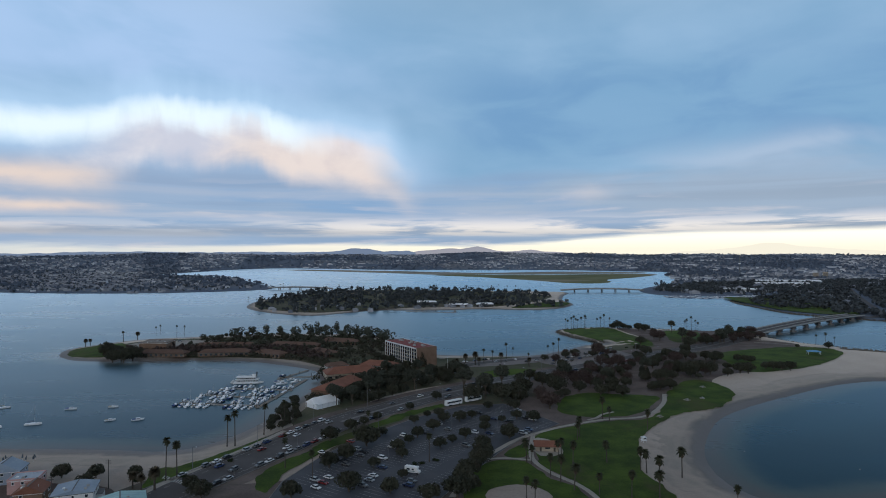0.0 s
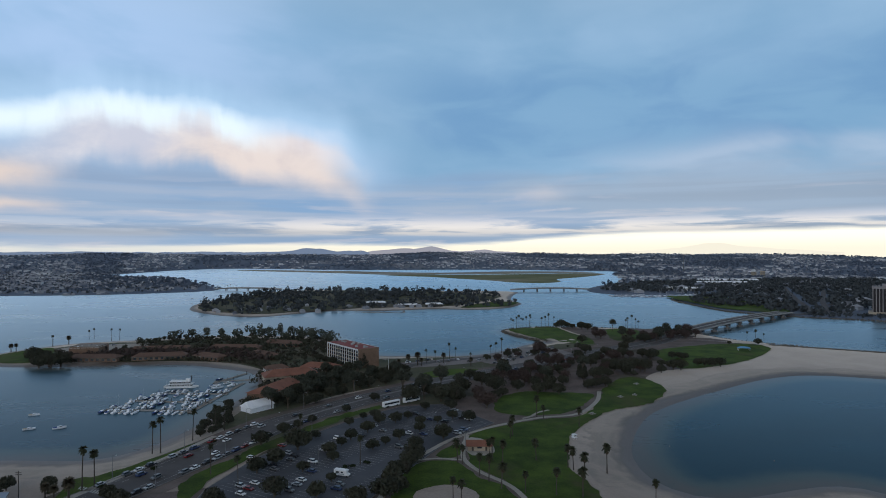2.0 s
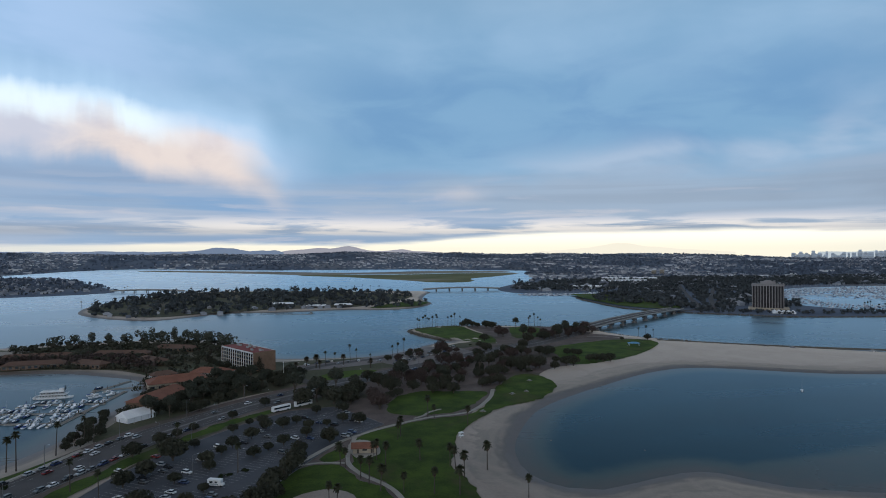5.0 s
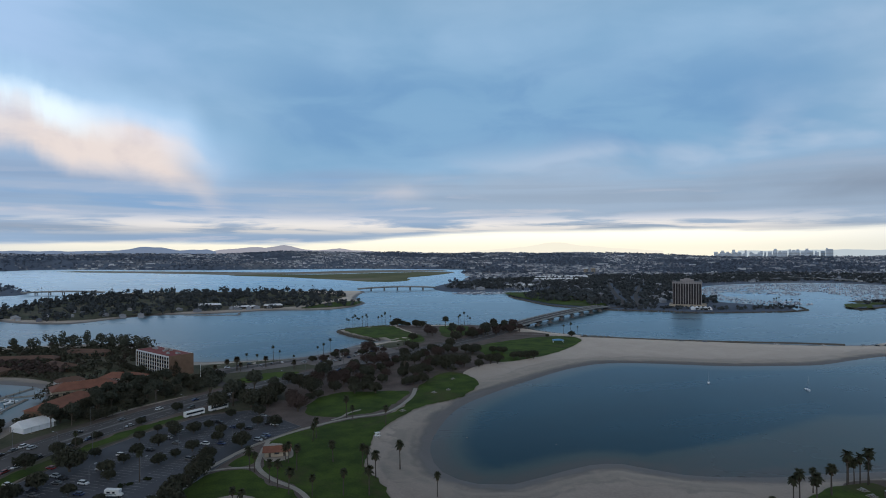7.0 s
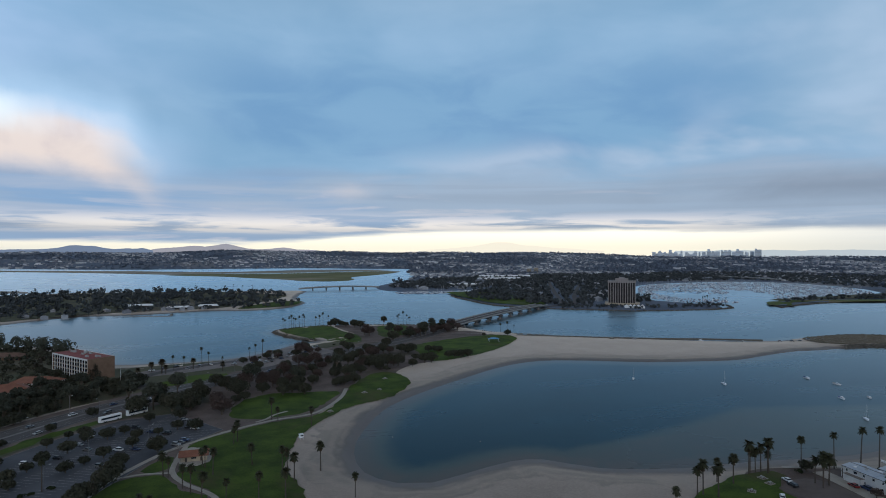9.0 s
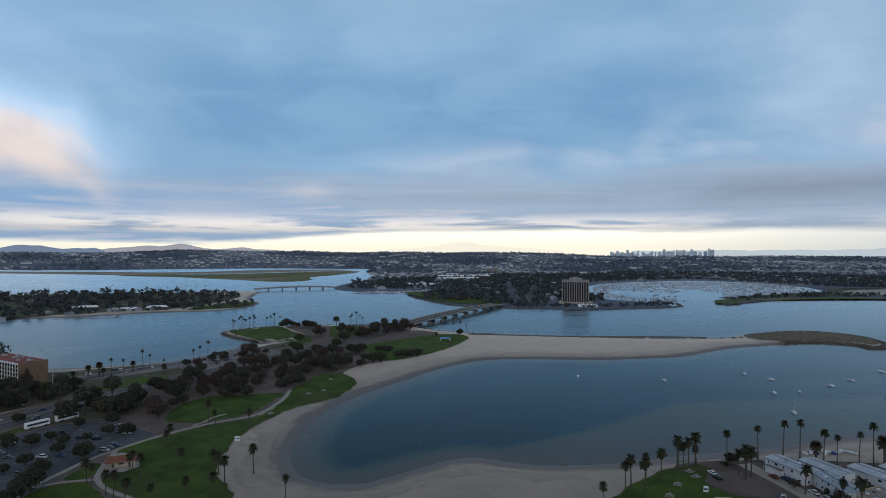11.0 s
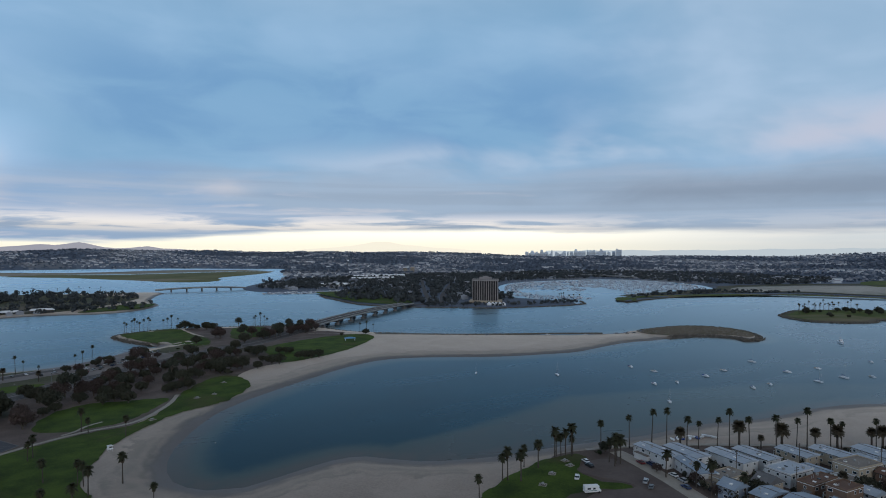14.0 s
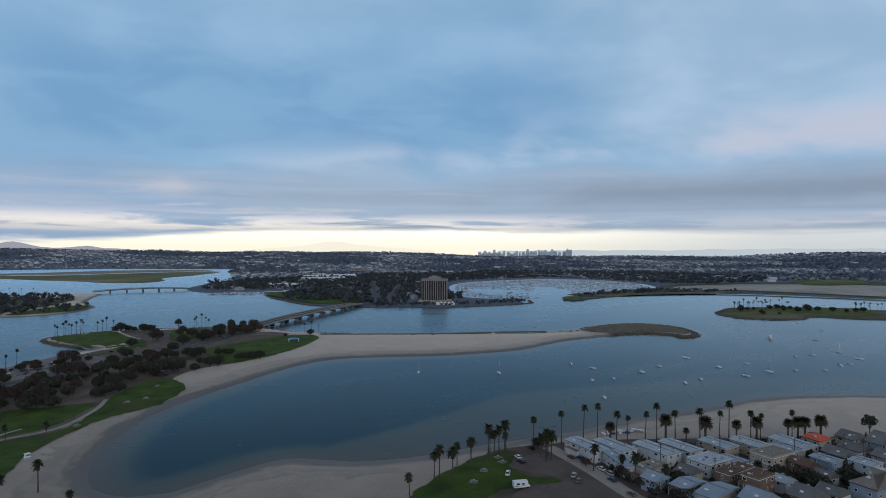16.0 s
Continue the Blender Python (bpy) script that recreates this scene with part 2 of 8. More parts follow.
M["bark"] = mat("bark", (0.075, 0.058, 0.042), (0.13, 0.105, 0.08), 1.0, 0.95, 0.02, rnd=0.3)
M["palm_bark"] = mat("palm_bark", (0.050, 0.040, 0.032), (0.095, 0.078, 0.064), 0.6, 0.95, 0.02, rnd=0.3)
M["leaf"] = mat("dark_leaf", (0.026, 0.030, 0.022), (0.078, 0.076, 0.052), 0.3, 0.8, rnd=0.4, island=0.3, spec=0.10, third=(0.060, 0.048, 0.038))
# aerial haze is painted into this leaf colour, paler and bluer than near leaves
M["woods_far"] = mat("hazy_hill_leaf", (0.090, 0.112, 0.154), (0.128, 0.152, 0.190), 0.01, 0.9, island=0.35, spec=0.1)
M["roof_old_tile"] = mat("old_brown_tile", (0.085, 0.05, 0.036), (0.15, 0.085, 0.06), 0.15, 0.9, 0.05, 4, rnd=0.4)
M["leaf_grey"] = mat("eucalyptus_leaf", (0.036, 0.042, 0.032), (0.085, 0.088, 0.066), 0.3, 0.8, rnd=0.3, island=0.4, spec=0.12)
M["leaf_red"] = mat("bare_reddish_twigs", (0.048, 0.036, 0.033), (0.104, 0.074, 0.064), 0.3, 0.85, rnd=0.3, island=0.3, spec=0.1)
M["frond"] = mat("palm_frond", (0.020, 0.023, 0.013), (0.054, 0.055, 0.029), 0.5, 0.75, rnd=0.3, island=0.4, spec=0.15)
M["frond_brown"] = mat("date_palm_frond", (0.040, 0.036, 0.024), (0.105, 0.085, 0.056), 0.5, 0.75, rnd=0.3, island=0.5, spec=0.15)
M["thatch"] = mat("dead_frond_skirt", (0.060, 0.045, 0.032), (0.12, 0.095, 0.068), 0.6, 0.95, island=0.4, spec=0.1)
M["hedge"] = mat("hedge_leaf", (0.012, 0.020, 0.010), (0.040, 0.052, 0.022), 0.4, 0.85, island=0.5, spec=0.12)
# both woods below: leaf tones lifted towards blue-grey to stand for haze
M["woods_mid"] = mat("hazy_mid_leaf", (0.042, 0.050, 0.056), (0.088, 0.096, 0.098), 0.02, 0.9, island=0.5, spec=0.1)
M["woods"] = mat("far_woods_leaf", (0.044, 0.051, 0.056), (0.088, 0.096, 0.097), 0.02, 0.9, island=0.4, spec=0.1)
M["white"] = mat("white_paint", (0.66, 0.66, 0.65), (0.80, 0.80, 0.79), 0.3, 0.5, rnd=0.1)
M["gelcoat"] = mat("white_gelcoat", (0.58, 0.61, 0.65), (0.84, 0.84, 0.84), 0.5, 0.3, rnd=0.5)
M["canvas_blue"] = mat("blue_canvas", (0.02, 0.045, 0.16), (0.04, 0.08, 0.26), 0.5, 0.8, rnd=0.5)
M["canvas_tan"] = mat("tan_canvas", (0.32, 0.27, 0.20), (0.5, 0.45, 0.36), 0.5, 0.8, rnd=0.5)
M["hull_dark"] = mat("dark_hull", (0.012, 0.02, 0.05), (0.05, 0.07, 0.11), 0.5, 0.35, rnd=0.6)
M["alu"] = mat("aluminium", (0.45, 0.46, 0.47), (0.6, 0.6, 0.6), 1.0, 0.4, metal=0.8)
M["wood"] = mat("weathered_wood", (0.15, 0.125, 0.10), (0.25, 0.215, 0.18), 0.5, 0.85, 0.01)
M["dark_wood"] = mat("dark_timber", (0.05, 0.042, 0.036), (0.10, 0.085, 0.07), 0.8, 0.85, rnd=0.2)
M["glass"] = mat("window_glass", (0.015, 0.02, 0.026), (0.035, 0.045, 0.055), 0.3, 0.12, spec=0.6)
M["steel"] = mat("galvanised_steel", (0.10, 0.10, 0.105), (0.17, 0.17, 0.175), 0.8, 0.6)
M["tyre"] = mat("tyre_rubber", (0.012, 0.012, 0.012), (0.03, 0.03, 0.03), 2.0, 0.85)
M["roof_white"] = mat("white_roof_coating", (0.27, 0.32, 0.38), (0.42, 0.46, 0.51), 0.10, 0.6, 0.02, 3, rnd=0.25, third=(0.24, 0.28, 0.33))
M["roof_blue"] = mat("blue_grey_roof", (0.19, 0.25, 0.32), (0.31, 0.37, 0.44), 0.12, 0.6, 0.02, 3, rnd=0.3)
M["roof_tan"] = mat("gravel_roof", (0.17, 0.145, 0.125), (0.25, 0.22, 0.19), 0.12, 0.9, 0.02, 4, rnd=0.3)
M["roof_grey"] = mat("grey_shingle", (0.11, 0.11, 0.115), (0.20, 0.195, 0.19), 0.2, 0.9, 0.02, 4, rnd=0.4)
M["terracotta"] = mat("terracotta_tile", (0.15, 0.058, 0.036), (0.26, 0.11, 0.07), 0.15, 0.85, 0.05, 4, rnd=0.3)
M["roof_red"] = mat("red_roof", (0.17, 0.030, 0.026), (0.25, 0.050, 0.042), 0.1, 0.8, 0.02, 4, third=(0.20, 0.07, 0.06))
M["roof_orange"] = mat("orange_red_roof", (0.50, 0.075, 0.04), (0.62, 0.11, 0.06), 0.2, 0.7)
M["wall_white"] = mat("white_stucco", (0.50, 0.50, 0.50), (0.66, 0.655, 0.64), 0.15, 0.85, 0.01, rnd=0.35)
M["wall_tan"] = mat("tan_stucco", (0.33, 0.27, 0.20), (0.46, 0.39, 0.30), 0.15, 0.85, 0.01, rnd=0.35)
M["wall_brown"] = mat("brown_brick", (0.14, 0.085, 0.055), (0.23, 0.145, 0.10), 0.3, 0.9, 0.02, rnd=0.3)
M["wall_pink"] = mat("pink_stucco", (0.46, 0.27, 0.25), (0.56, 0.35, 0.32), 0.2, 0.85, 0.01)
M["wall_blue"] = mat("blue_stucco", (0.22, 0.26, 0.32), (0.30, 0.34, 0.40), 0.2, 0.85, 0.01)
M["roof_aqua"] = mat("aqua_metal_roof", (0.22, 0.40, 0.40), (0.32, 0.52, 0.50), 0.1, 0.5, 0.0, 3)
M["blue_tarp"] = mat("blue_shelter_roof", (0.09, 0.25, 0.42), (0.14, 0.33, 0.52), 0.2, 0.6)
M["tower"] = mat("tower_concrete", (0.24, 0.215, 0.21), (0.32, 0.29, 0.285), 0.1, 0.8, rnd=0.1)
M["tower_dark"] = mat("bronze_glass", (0.014, 0.012, 0.013), (0.034, 0.028, 0.028), 0.1, 0.45, spec=0.25)
M["tent"] = mat("white_tent_fabric", (0.72, 0.73, 0.74), (0.84, 0.84, 0.84), 0.2, 0.6)
# far walls and hillside carry blue-grey haze in their base colours
M["city"] = mat("hazy_house_walls", (0.155, 0.170, 0.205), (0.40, 0.405, 0.425), 0.01, 0.8, island=0.9)
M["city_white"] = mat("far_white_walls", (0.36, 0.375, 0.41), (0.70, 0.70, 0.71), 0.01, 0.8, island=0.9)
M["hill"] = mat("hazy_hillside", (0.095, 0.120, 0.165), (0.140, 0.164, 0.205), 0.006, 0.95, third=(0.20, 0.198, 0.20), spec=0.1)
M["marsh"] = mat("marsh_grass", (0.115, 0.125, 0.055), (0.19, 0.185, 0.095), 0.006, 0.95, third=(0.28, 0.235, 0.17), spec=0.1)
# skyline facades: pale blue of the hazy distance put into the base colour
M["highrise"] = mat("hazy_highrise_facade", (0.52, 0.58, 0.65), (0.70, 0.75, 0.80), 0.02, 0.5, rnd=0.7)
M["metal_dark"] = mat("dark_metal", (0.03, 0.03, 0.033), (0.07, 0.07, 0.075), 1.0, 0.5, metal=0.5)
M["canopy_green"] = mat("green_canopy", (0.05, 0.16, 0.14), (0.09, 0.22, 0.19), 0.3, 0.7)
M["umbrella"] = mat("folded_umbrella", (0.04, 0.06, 0.08), (0.09, 0.11, 0.13), 1.0, 0.8)
PAINTS = [mat("car_paint_" + n, a, b, 0.5, 0.3, spec=0.5) for n, a, b in (
    ("white", (0.62, 0.62, 0.62), (0.72, 0.72, 0.72)), ("silver", (0.30, 0.31, 0.32), (0.38, 0.39, 0.40)),
    ("grey", (0.10, 0.105, 0.11), (0.15, 0.155, 0.16)), ("black", (0.012, 0.012, 0.014), (0.025, 0.025, 0.028)),
    ("red", (0.16, 0.010, 0.010), (0.22, 0.016, 0.016)), ("blue", (0.02, 0.035, 0.09), (0.03, 0.05, 0.13)))]


def sand_material():
    """Dry sand, darker and smoother where the tide has wet it."""
    m = bpy.data.materials.new("beach_sand")
    m.use_nodes = True
    t = m.node_tree
    p = t.nodes["Principled BSDF"]
    geo = t.nodes.new("ShaderNodeNewGeometry")
    sep = t.nodes.new("ShaderNodeSeparateXYZ")
    t.links.new(geo.outputs["Position"], sep.inputs[0])
    z = Num(t, sep.outputs[2])
    n1 = noise_num(t, geo.outputs["Position"], 0.035, 6, 0.65, 0.8)
    n2 = noise_num(t, geo.outputs["Position"], 0.9, 4, 0.65)
    tide = noise_num(t, geo.outputs["Position"], 0.02, 3, 0.6, 1.5)
    c = mix_col(t, (n1 * 0.6 + n2 * 0.4).step(0.35, 0.65), (0.122, 0.094, 0.079), (0.205, 0.164, 0.139))
    wet = (z + (tide - 0.5) * 1.0).step(1.25, 0.45)
    line = ((z + (tide - 0.5) * 1.4).bump(1.25, 0.22) + (z + (tide - 0.5) * 1.1).bump(0.72, 0.13)) * n1.step(0.32, 0.52)
    patch = noise_num(t, geo.outputs["Position"], 0.055, 5, 0.62, 1.2)
    c = mix_col(t, patch.step(0.50, 0.62) * z.step(2.0, 1.6) * 0.8, c, (0.125, 0.102, 0.086))
    c = mix_col(t, wet * 0.75, c, (0.098, 0.075, 0.063))
    c = mix_col(t, (line * 0.85).fn("MINIMUM", 0.9), c, (0.072, 0.061, 0.052))
    drift = noise_num(t, geo.outputs["Position"], 0.012, 5, 0.62, 2.0)
    wrack = (z + (drift - 0.5) * 1.3).bump(1.45, 0.15) + (z + (drift - 0.5) * 1.0 + (n1 - 0.5) * 0.4).bump(0.95, 0.12) + (z + (drift - 0.5) * 1.7 + (n1 - 0.5) * 0.3).bump(1.72, 0.09)
    c = mix_col(t, (wrack * n1.step(0.38, 0.54) * (n2.step(0.25, 0.5) * 0.5 + 0.5) * z.step(1.97, 1.86)).fn("MINIMUM", 0.85), c, (0.050, 0.044, 0.038))
    t.links.new(c, p.inputs["Base Color"])
    t.links.new((wet * -0.35 + 0.9).s, p.inputs["Roughness"])
    p.inputs["Specular IOR Level"].default_value = 0.5
    t.links.new((wet * -0.70 + 0.72).s, p.inputs["Sheen Weight"])
    p.inputs["Sheen Roughness"].default_value = 0.4
    p.inputs["Sheen Tint"].default_value = (0.9, 0.75, 0.62, 1)
    bn = nt_new(t, "ShaderNodeBump", Strength=0.5, Distance=0.08)
    t.links.new(n2.s, bn.inputs["Height"])
    t.links.new(bn.outputs[0], p.inputs["Normal"])
    return m


def water_material():
    """Calm bay water: a blue body under a Fresnel gloss; the bottom shows through over the shoals."""
    m = bpy.data.materials.new("bay_water")
    m.use_nodes = True
    t = m.node_tree
    t.nodes.remove(t.nodes["Principled BSDF"])
    out = t.nodes["Material Output"]
    geo = t.nodes.new("ShaderNodeNewGeometry")
    att = t.nodes.new("ShaderNodeAttribute")
    att.attribute_name = "shoal"
    pos = geo.outputs["Position"]
    n1 = noise_num(t, pos, 0.006, 4, 0.6, 0.8)
    n2 = noise_num(t, pos, 0.05, 4, 0.6, 1.0)
    s = Num(t, att.outputs["Fac"]) + (n2 - 0.5) * 0.25
    c = mix_col(t, n1.step(0.35, 0.65), (0.003, 0.029, 0.046), (0.005, 0.040, 0.060))
    c = mix_col(t, s.step(0.12, 0.55), c, (0.060, 0.080, 0.073))
    c = mix_col(t, s.step(0.45, 0.95), c, (0.100, 0.086, 0.072))
    w1 = noise_num(t, pos, 0.13, 3, 0.6)
    w2 = noise_num(t, pos, 0.5, 3, 0.6)
    w3 = noise_num(t, pos, 1.7, 2, 0.6)
    bn = nt_new(t, "ShaderNodeBump", Strength=0.045, Distance=0.5)
    t.links.new((w1 * 0.2 + w2 * 0.5 + w3 * 0.3).s, bn.inputs["Height"])
    body = t.nodes.new("ShaderNodeBsdfDiffuse")
    t.links.new(c, body.inputs["Color"])
    gloss = t.nodes.new("ShaderNodeBsdfGlossy")
    gloss.inputs["Color"].default_value = (0.82, 0.94, 1.0, 1)
    mp = t.nodes.new("ShaderNodeMapping")
    mp.inputs["Rotation"].default_value[2] = 0.5
    mp.inputs["Scale"].default_value = (0.35, 1.0, 1.0)
    t.links.new(pos, mp.inputs["Vector"])
    gust = noise_num(t, mp.outputs[0], 0.012, 5, 0.6, 1.2)
    t.links.new((gust.step(0.36, 0.64) * 0.09 + n1 * 0.08 + 0.22).s, gloss.inputs["Roughness"])
    t.links.new(bn.outputs[0], gloss.inputs["Normal"])
    fres = nt_new(t, "ShaderNodeFresnel", IOR=1.33)
    t.links.new(bn.outputs[0], fres.inputs["Normal"])
    fac = (Num(t, fres.outputs[0]) ** 1.55 * 1.38).fn("MINIMUM", 0.95)
    mix = t.nodes.new("ShaderNodeMixShader")
    t.links.new(fac.s, mix.inputs[0])
    t.links.new(body.outputs[0], mix.inputs[1])
    t.links.new(gloss.outputs[0], mix.inputs[2])
    t.links.new(mix.outputs[0], out.inputs["Surface"])
    return m


M["sand"] = sand_material()
M["water"] = water_material()

# ---------------------------------------------------------------- mesh helpers
from mathutils.geometry import delaunay_2d_cdt


class Build:
    """Collects corners and faces for one mesh."""

    def __init__(self):
        self.v, self.f = [], []

    def add(self, verts, faces):
        n = len(self.v)
        self.v += [tuple(p) for p in verts]
        self.f += [tuple(i + n for i in q) for q in faces]
        return self

    def box(self, x0, x1, y0, y1, z0, z1):
        return self.add([(x, y, z) for z in (z0, z1) for y in (y0, y1) for x in (x0, x1)],
                        [(0, 2, 3, 1), (4, 5, 7, 6), (0, 1, 5, 4), (2, 6, 7, 3), (0, 4, 6, 2), (1, 3, 7, 5)])

    def loft(self, rings, caps=True):
        """Rings of equal length, one over the other."""
        k = len(rings[0])
        verts = [p for r in rings for p in r]
        faces = [(i * k + j, i * k + (j + 1) % k, (i + 1) * k + (j + 1) % k, (i + 1) * k + j) for i in range(len(rings) - 1) for j in range(k)]
        if caps:
            faces += [tuple(range(k))[::-1], tuple(range((len(rings) - 1) * k, len(rings) * k))]
        return self.add(verts, faces)

    def tube(self, points, radii, sides=6):
        rings = []
        for i, (p, r) in enumerate(zip(points, radii)):
            p = Vector(p)
            a = Vector(points[min(i + 1, len(points) - 1)]) - Vector(points[max(i - 1, 0)])
            u = a.orthogonal().normalized()
            w = a.cross(u).normalized()
            rings.append([p + r * (math.cos(6.2832 * k / sides) * u + math.sin(6.2832 * k / sides) * w) for k in range(sides)])
        return self.loft(rings)

    def prism(self, poly, z0, z1):
        return self.loft([[(x, y, z0) for x, y in poly], [(x, y, z1) for x, y in poly]])

    def mesh(self, name, smooth=False):
        me = bpy.data.meshes.new(name)
        me.from_pydata(self.v, [], self.f)
        me.update()
        if smooth:
            me.shade_smooth()
        return me


def part(name, b, material, parent=None, label="", smooth=False):
    ob = new(name, b.mesh(name, smooth))
    ob.data.materials.append(material)
    if parent is not None:
        ob.parent = parent
    return tagged(ob, label)


def thing(name, label, category, group="", m=None):
    ob = tagged(new(name), label, category, group)
    if m is not None:
        ob.matrix_basis = m
    return ob


def spline(points, step, closed=True):
    """A smooth line through plan points, as an array of points about step apart."""
    p = np.array(points, float)
    n = len(p)
    out = []
    for i in range(n if closed else n - 1):
        a, b, c, d = (p[(i + k) % n] if closed else p[min(max(i + k, 0), n - 1)] for k in (-1, 0, 1, 2))
        k = max(1, int(np.linalg.norm(c - b) / step))
        s = np.linspace(0, 1, k, endpoint=False)[:, None]
        out.append(0.5 * (2 * b + (c - a) * s + (2 * a - 5 * b + 4 * c - d) * s**2 + (3 * b - a - 3 * c + d) * s**3))
    if not closed:
        out.append(p[-1:])
    return np.concatenate(out)


def to_line(q, line, closed=True):
    """Distance of points q from a line of points."""
    a = line if closed else line[:-1]
    b = np.roll(line, -1, 0) if closed else line[1:]
    best = np.full(len(q), 1e9)
    for i in range(len(a)):
        d = b[i] - a[i]
        s = np.clip(((q - a[i]) @ d) / max(d @ d, 1e-9), 0, 1)
        best = np.minimum(best, np.hypot(*(q - a[i] - s[:, None] * d).T))
    return best


def inside(q, line):
    x, y = q.T
    r = np.zeros(len(q), bool)
    for (x0, y0), (x1, y1) in zip(line, np.roll(line, -1, 0)):
        if y0 != y1:
            r ^= ((y0 > y) != (y1 > y)) & (x < (x1 - x0) * (y - y0) / (y1 - y0) + x0)
    return r


def sheet_mesh(name, line, height, cell, rings=()):
    """Fills a closed line with triangles; height(points, depth inside) gives z."""
    lo, hi = line.min(0), line.max(0)
    gx, gy = np.meshgrid(np.arange(lo[0] + cell / 2, hi[0], cell), np.arange(lo[1] + cell / 2, hi[1], cell))
    q = np.stack([gx.ravel(), gy.ravel()], 1) + np.random.uniform(-0.2, 0.2, (gx.size, 2)) * cell
    q = q[inside(q, line)]
    far = max(rings, default=0)
    if len(q):
        q = q[to_line(q, line) > far + cell * 0.4]
    t = np.roll(line, -1, 0) - np.roll(line, 1, 0)
    nrm = np.stack([-t[:, 1], t[:, 0]], 1) / np.maximum(np.hypot(*t.T), 1e-6)[:, None]
    area = (line[:, 0] * np.roll(line[:, 1], -1) - line[:, 1] * np.roll(line[:, 0], -1)).sum()
    nrm *= np.sign(area)
    for d in rings:
        r = line + nrm * d
        keep = inside(r, line)
        keep &= to_line(r, line) > d * 0.93
        q = np.concatenate([q, r[keep]])
    pts = [Vector(p) for p in np.concatenate([line, q])]
    n = len(line)
    v, _, faces, *_ = delaunay_2d_cdt(pts, [(i, (i + 1) % n) for i in range(n)], [], 1, 1e-4)
    v = np.array([tuple(p) for p in v])
    z = height(v, to_line(v, line))
    me = bpy.data.meshes.new(name)
    me.from_pydata(np.column_stack([v, z]).tolist(), [], faces)
    me.update()
    if len(me.polygons) and sum(p.normal.z for p in me.polygons) < 0:
        me.flip_normals()
    me.shade_smooth()
    return me


def structure(name, me, material, label, category):
    ob = new(name, me)
    me.materials.append(material)
    return tagged(ob, label, category, "", "structure")


# ---------------------------------------------------------------- plan of the shores
ventura_shore = [(-900, 420), (-560, 345), (-420, 325), (-300, 314), (-227, 310), (-174, 308), (-138, 305), (-122, 316), (-113, 334), (-107, 356), (-105, 388), (-97, 427), (-96, 454)]
bahia_shore = [(-101, 485), (-113, 508), (-139, 526), (-176, 546), (-225, 553), (-274, 548), (-331, 550), (-356, 564), (-375, 586), (-385, 620), (-368, 658), (-339, 691), (-257, 717), (-161, 735), (-75, 715), (-35, 640), (-14, 590)]
north_shore = [(35, 578), (83, 579), (121, 607), (150, 640), (178, 648), (158, 672), (139, 735), (155, 760), (212, 775), (280, 755), (340, 730), (365, 700), (382, 650), (403, 622)]
spit_shore = [(444, 588), (527, 528), (590, 485), (640, 466), (685, 462), (738, 461), (776, 448), (793, 418), (788, 384), (768, 355), (748, 341), (728, 335), (712, 342), (722, 360), (714, 376), (697, 392), (664, 399), (634, 400), (600, 405), (556, 400), (510, 393), (476, 400), (427, 415), (351, 455), (300, 448)]
cove_shore = [(236, 410), (190, 378), (163, 352), (139, 313), (127, 283), (125, 257), (134, 241), (147, 236), (164, 240), (190, 246), (208, 242)]
bonita_beach = [(226, 222), (260, 208), (296, 202), (348, 190), (387, 187), (431, 173), (483, 167), (517, 158), (552, 137), (583, 112), (620, 70), (660, 0), (720, -330), (-900, -330)]
MAIN = spline(ventura_shore + bahia_shore + north_shore + spit_shore + cove_shore + bonita_beach, 9.0)
JETTY = np.array([(672, 480), (790, 480), (815, 400), (760, 325), (700, 325), (690, 380), (655, 390), (660, 440)], float)


def profile(d, steps):
    xs, zs = zip(*steps)
    return np.interp(d, xs, zs)


BEACH = ((0, -0.5), (3, 0.12), (9, 0.7), (20, 1.5), (32, 2.0))
BANK = ((0, -1.2), (3, 1.0), (5, 1.9), (9, 2.0))
GRASS_POINT = np.array([(120, 655), (175, 652), (240, 690), (400, 610), (420, 640), (360, 800), (120, 800)], float)
BRIDGE_END = np.array([(330, 690), (420, 760)], float)


def main_height(v, d):
    z = profile(d, BEACH)
    bank = inside(v, GRASS_POINT) | inside(v, JETTY)
    z = np.where(bank, profile(d, BANK), z)
    lump = inside(v, JETTY) & (d > 5)
    return z + np.where(lump, 0.6, 0)


def on_main(v, d=None):
    return main_height(np.asarray(v, float), to_line(np.asarray(v, float), MAIN))


structure("land_peninsula", sheet_mesh("land_peninsula", MAIN, main_height, 22.0, (3, 9, 20, 32)), M["sand"], "pale beach sand of the peninsula and its spit", "sand")


def overlay(name, points, lift, material, label, category, step=4.0, cell=14.0, smooth=True, parent=None, height=None):
    line = spline(points, step) if smooth else np.array(points, float)
    if name.startswith("lawn"):
        line = line + np.array([(noise.fractal((x * 0.11, y * 0.11, 1.0), 1.0, 2.0, 4), noise.fractal((x * 0.11, y * 0.11, 8.0), 1.0, 2.0, 4)) for x, y in line]) * 2.0
    ob = structure(name, sheet_mesh(name, line, lambda v, d: (height or on_main)(v) + lift, cell), material, label, category)
    return ob


def ribbon_line(points, width, step=4.0):
    c = spline(points, step, False)
    t = np.gradient(c, axis=0)
    n = np.stack([-t[:, 1], t[:, 0]], 1) / np.hypot(*t.T)[:, None]
    return c, n


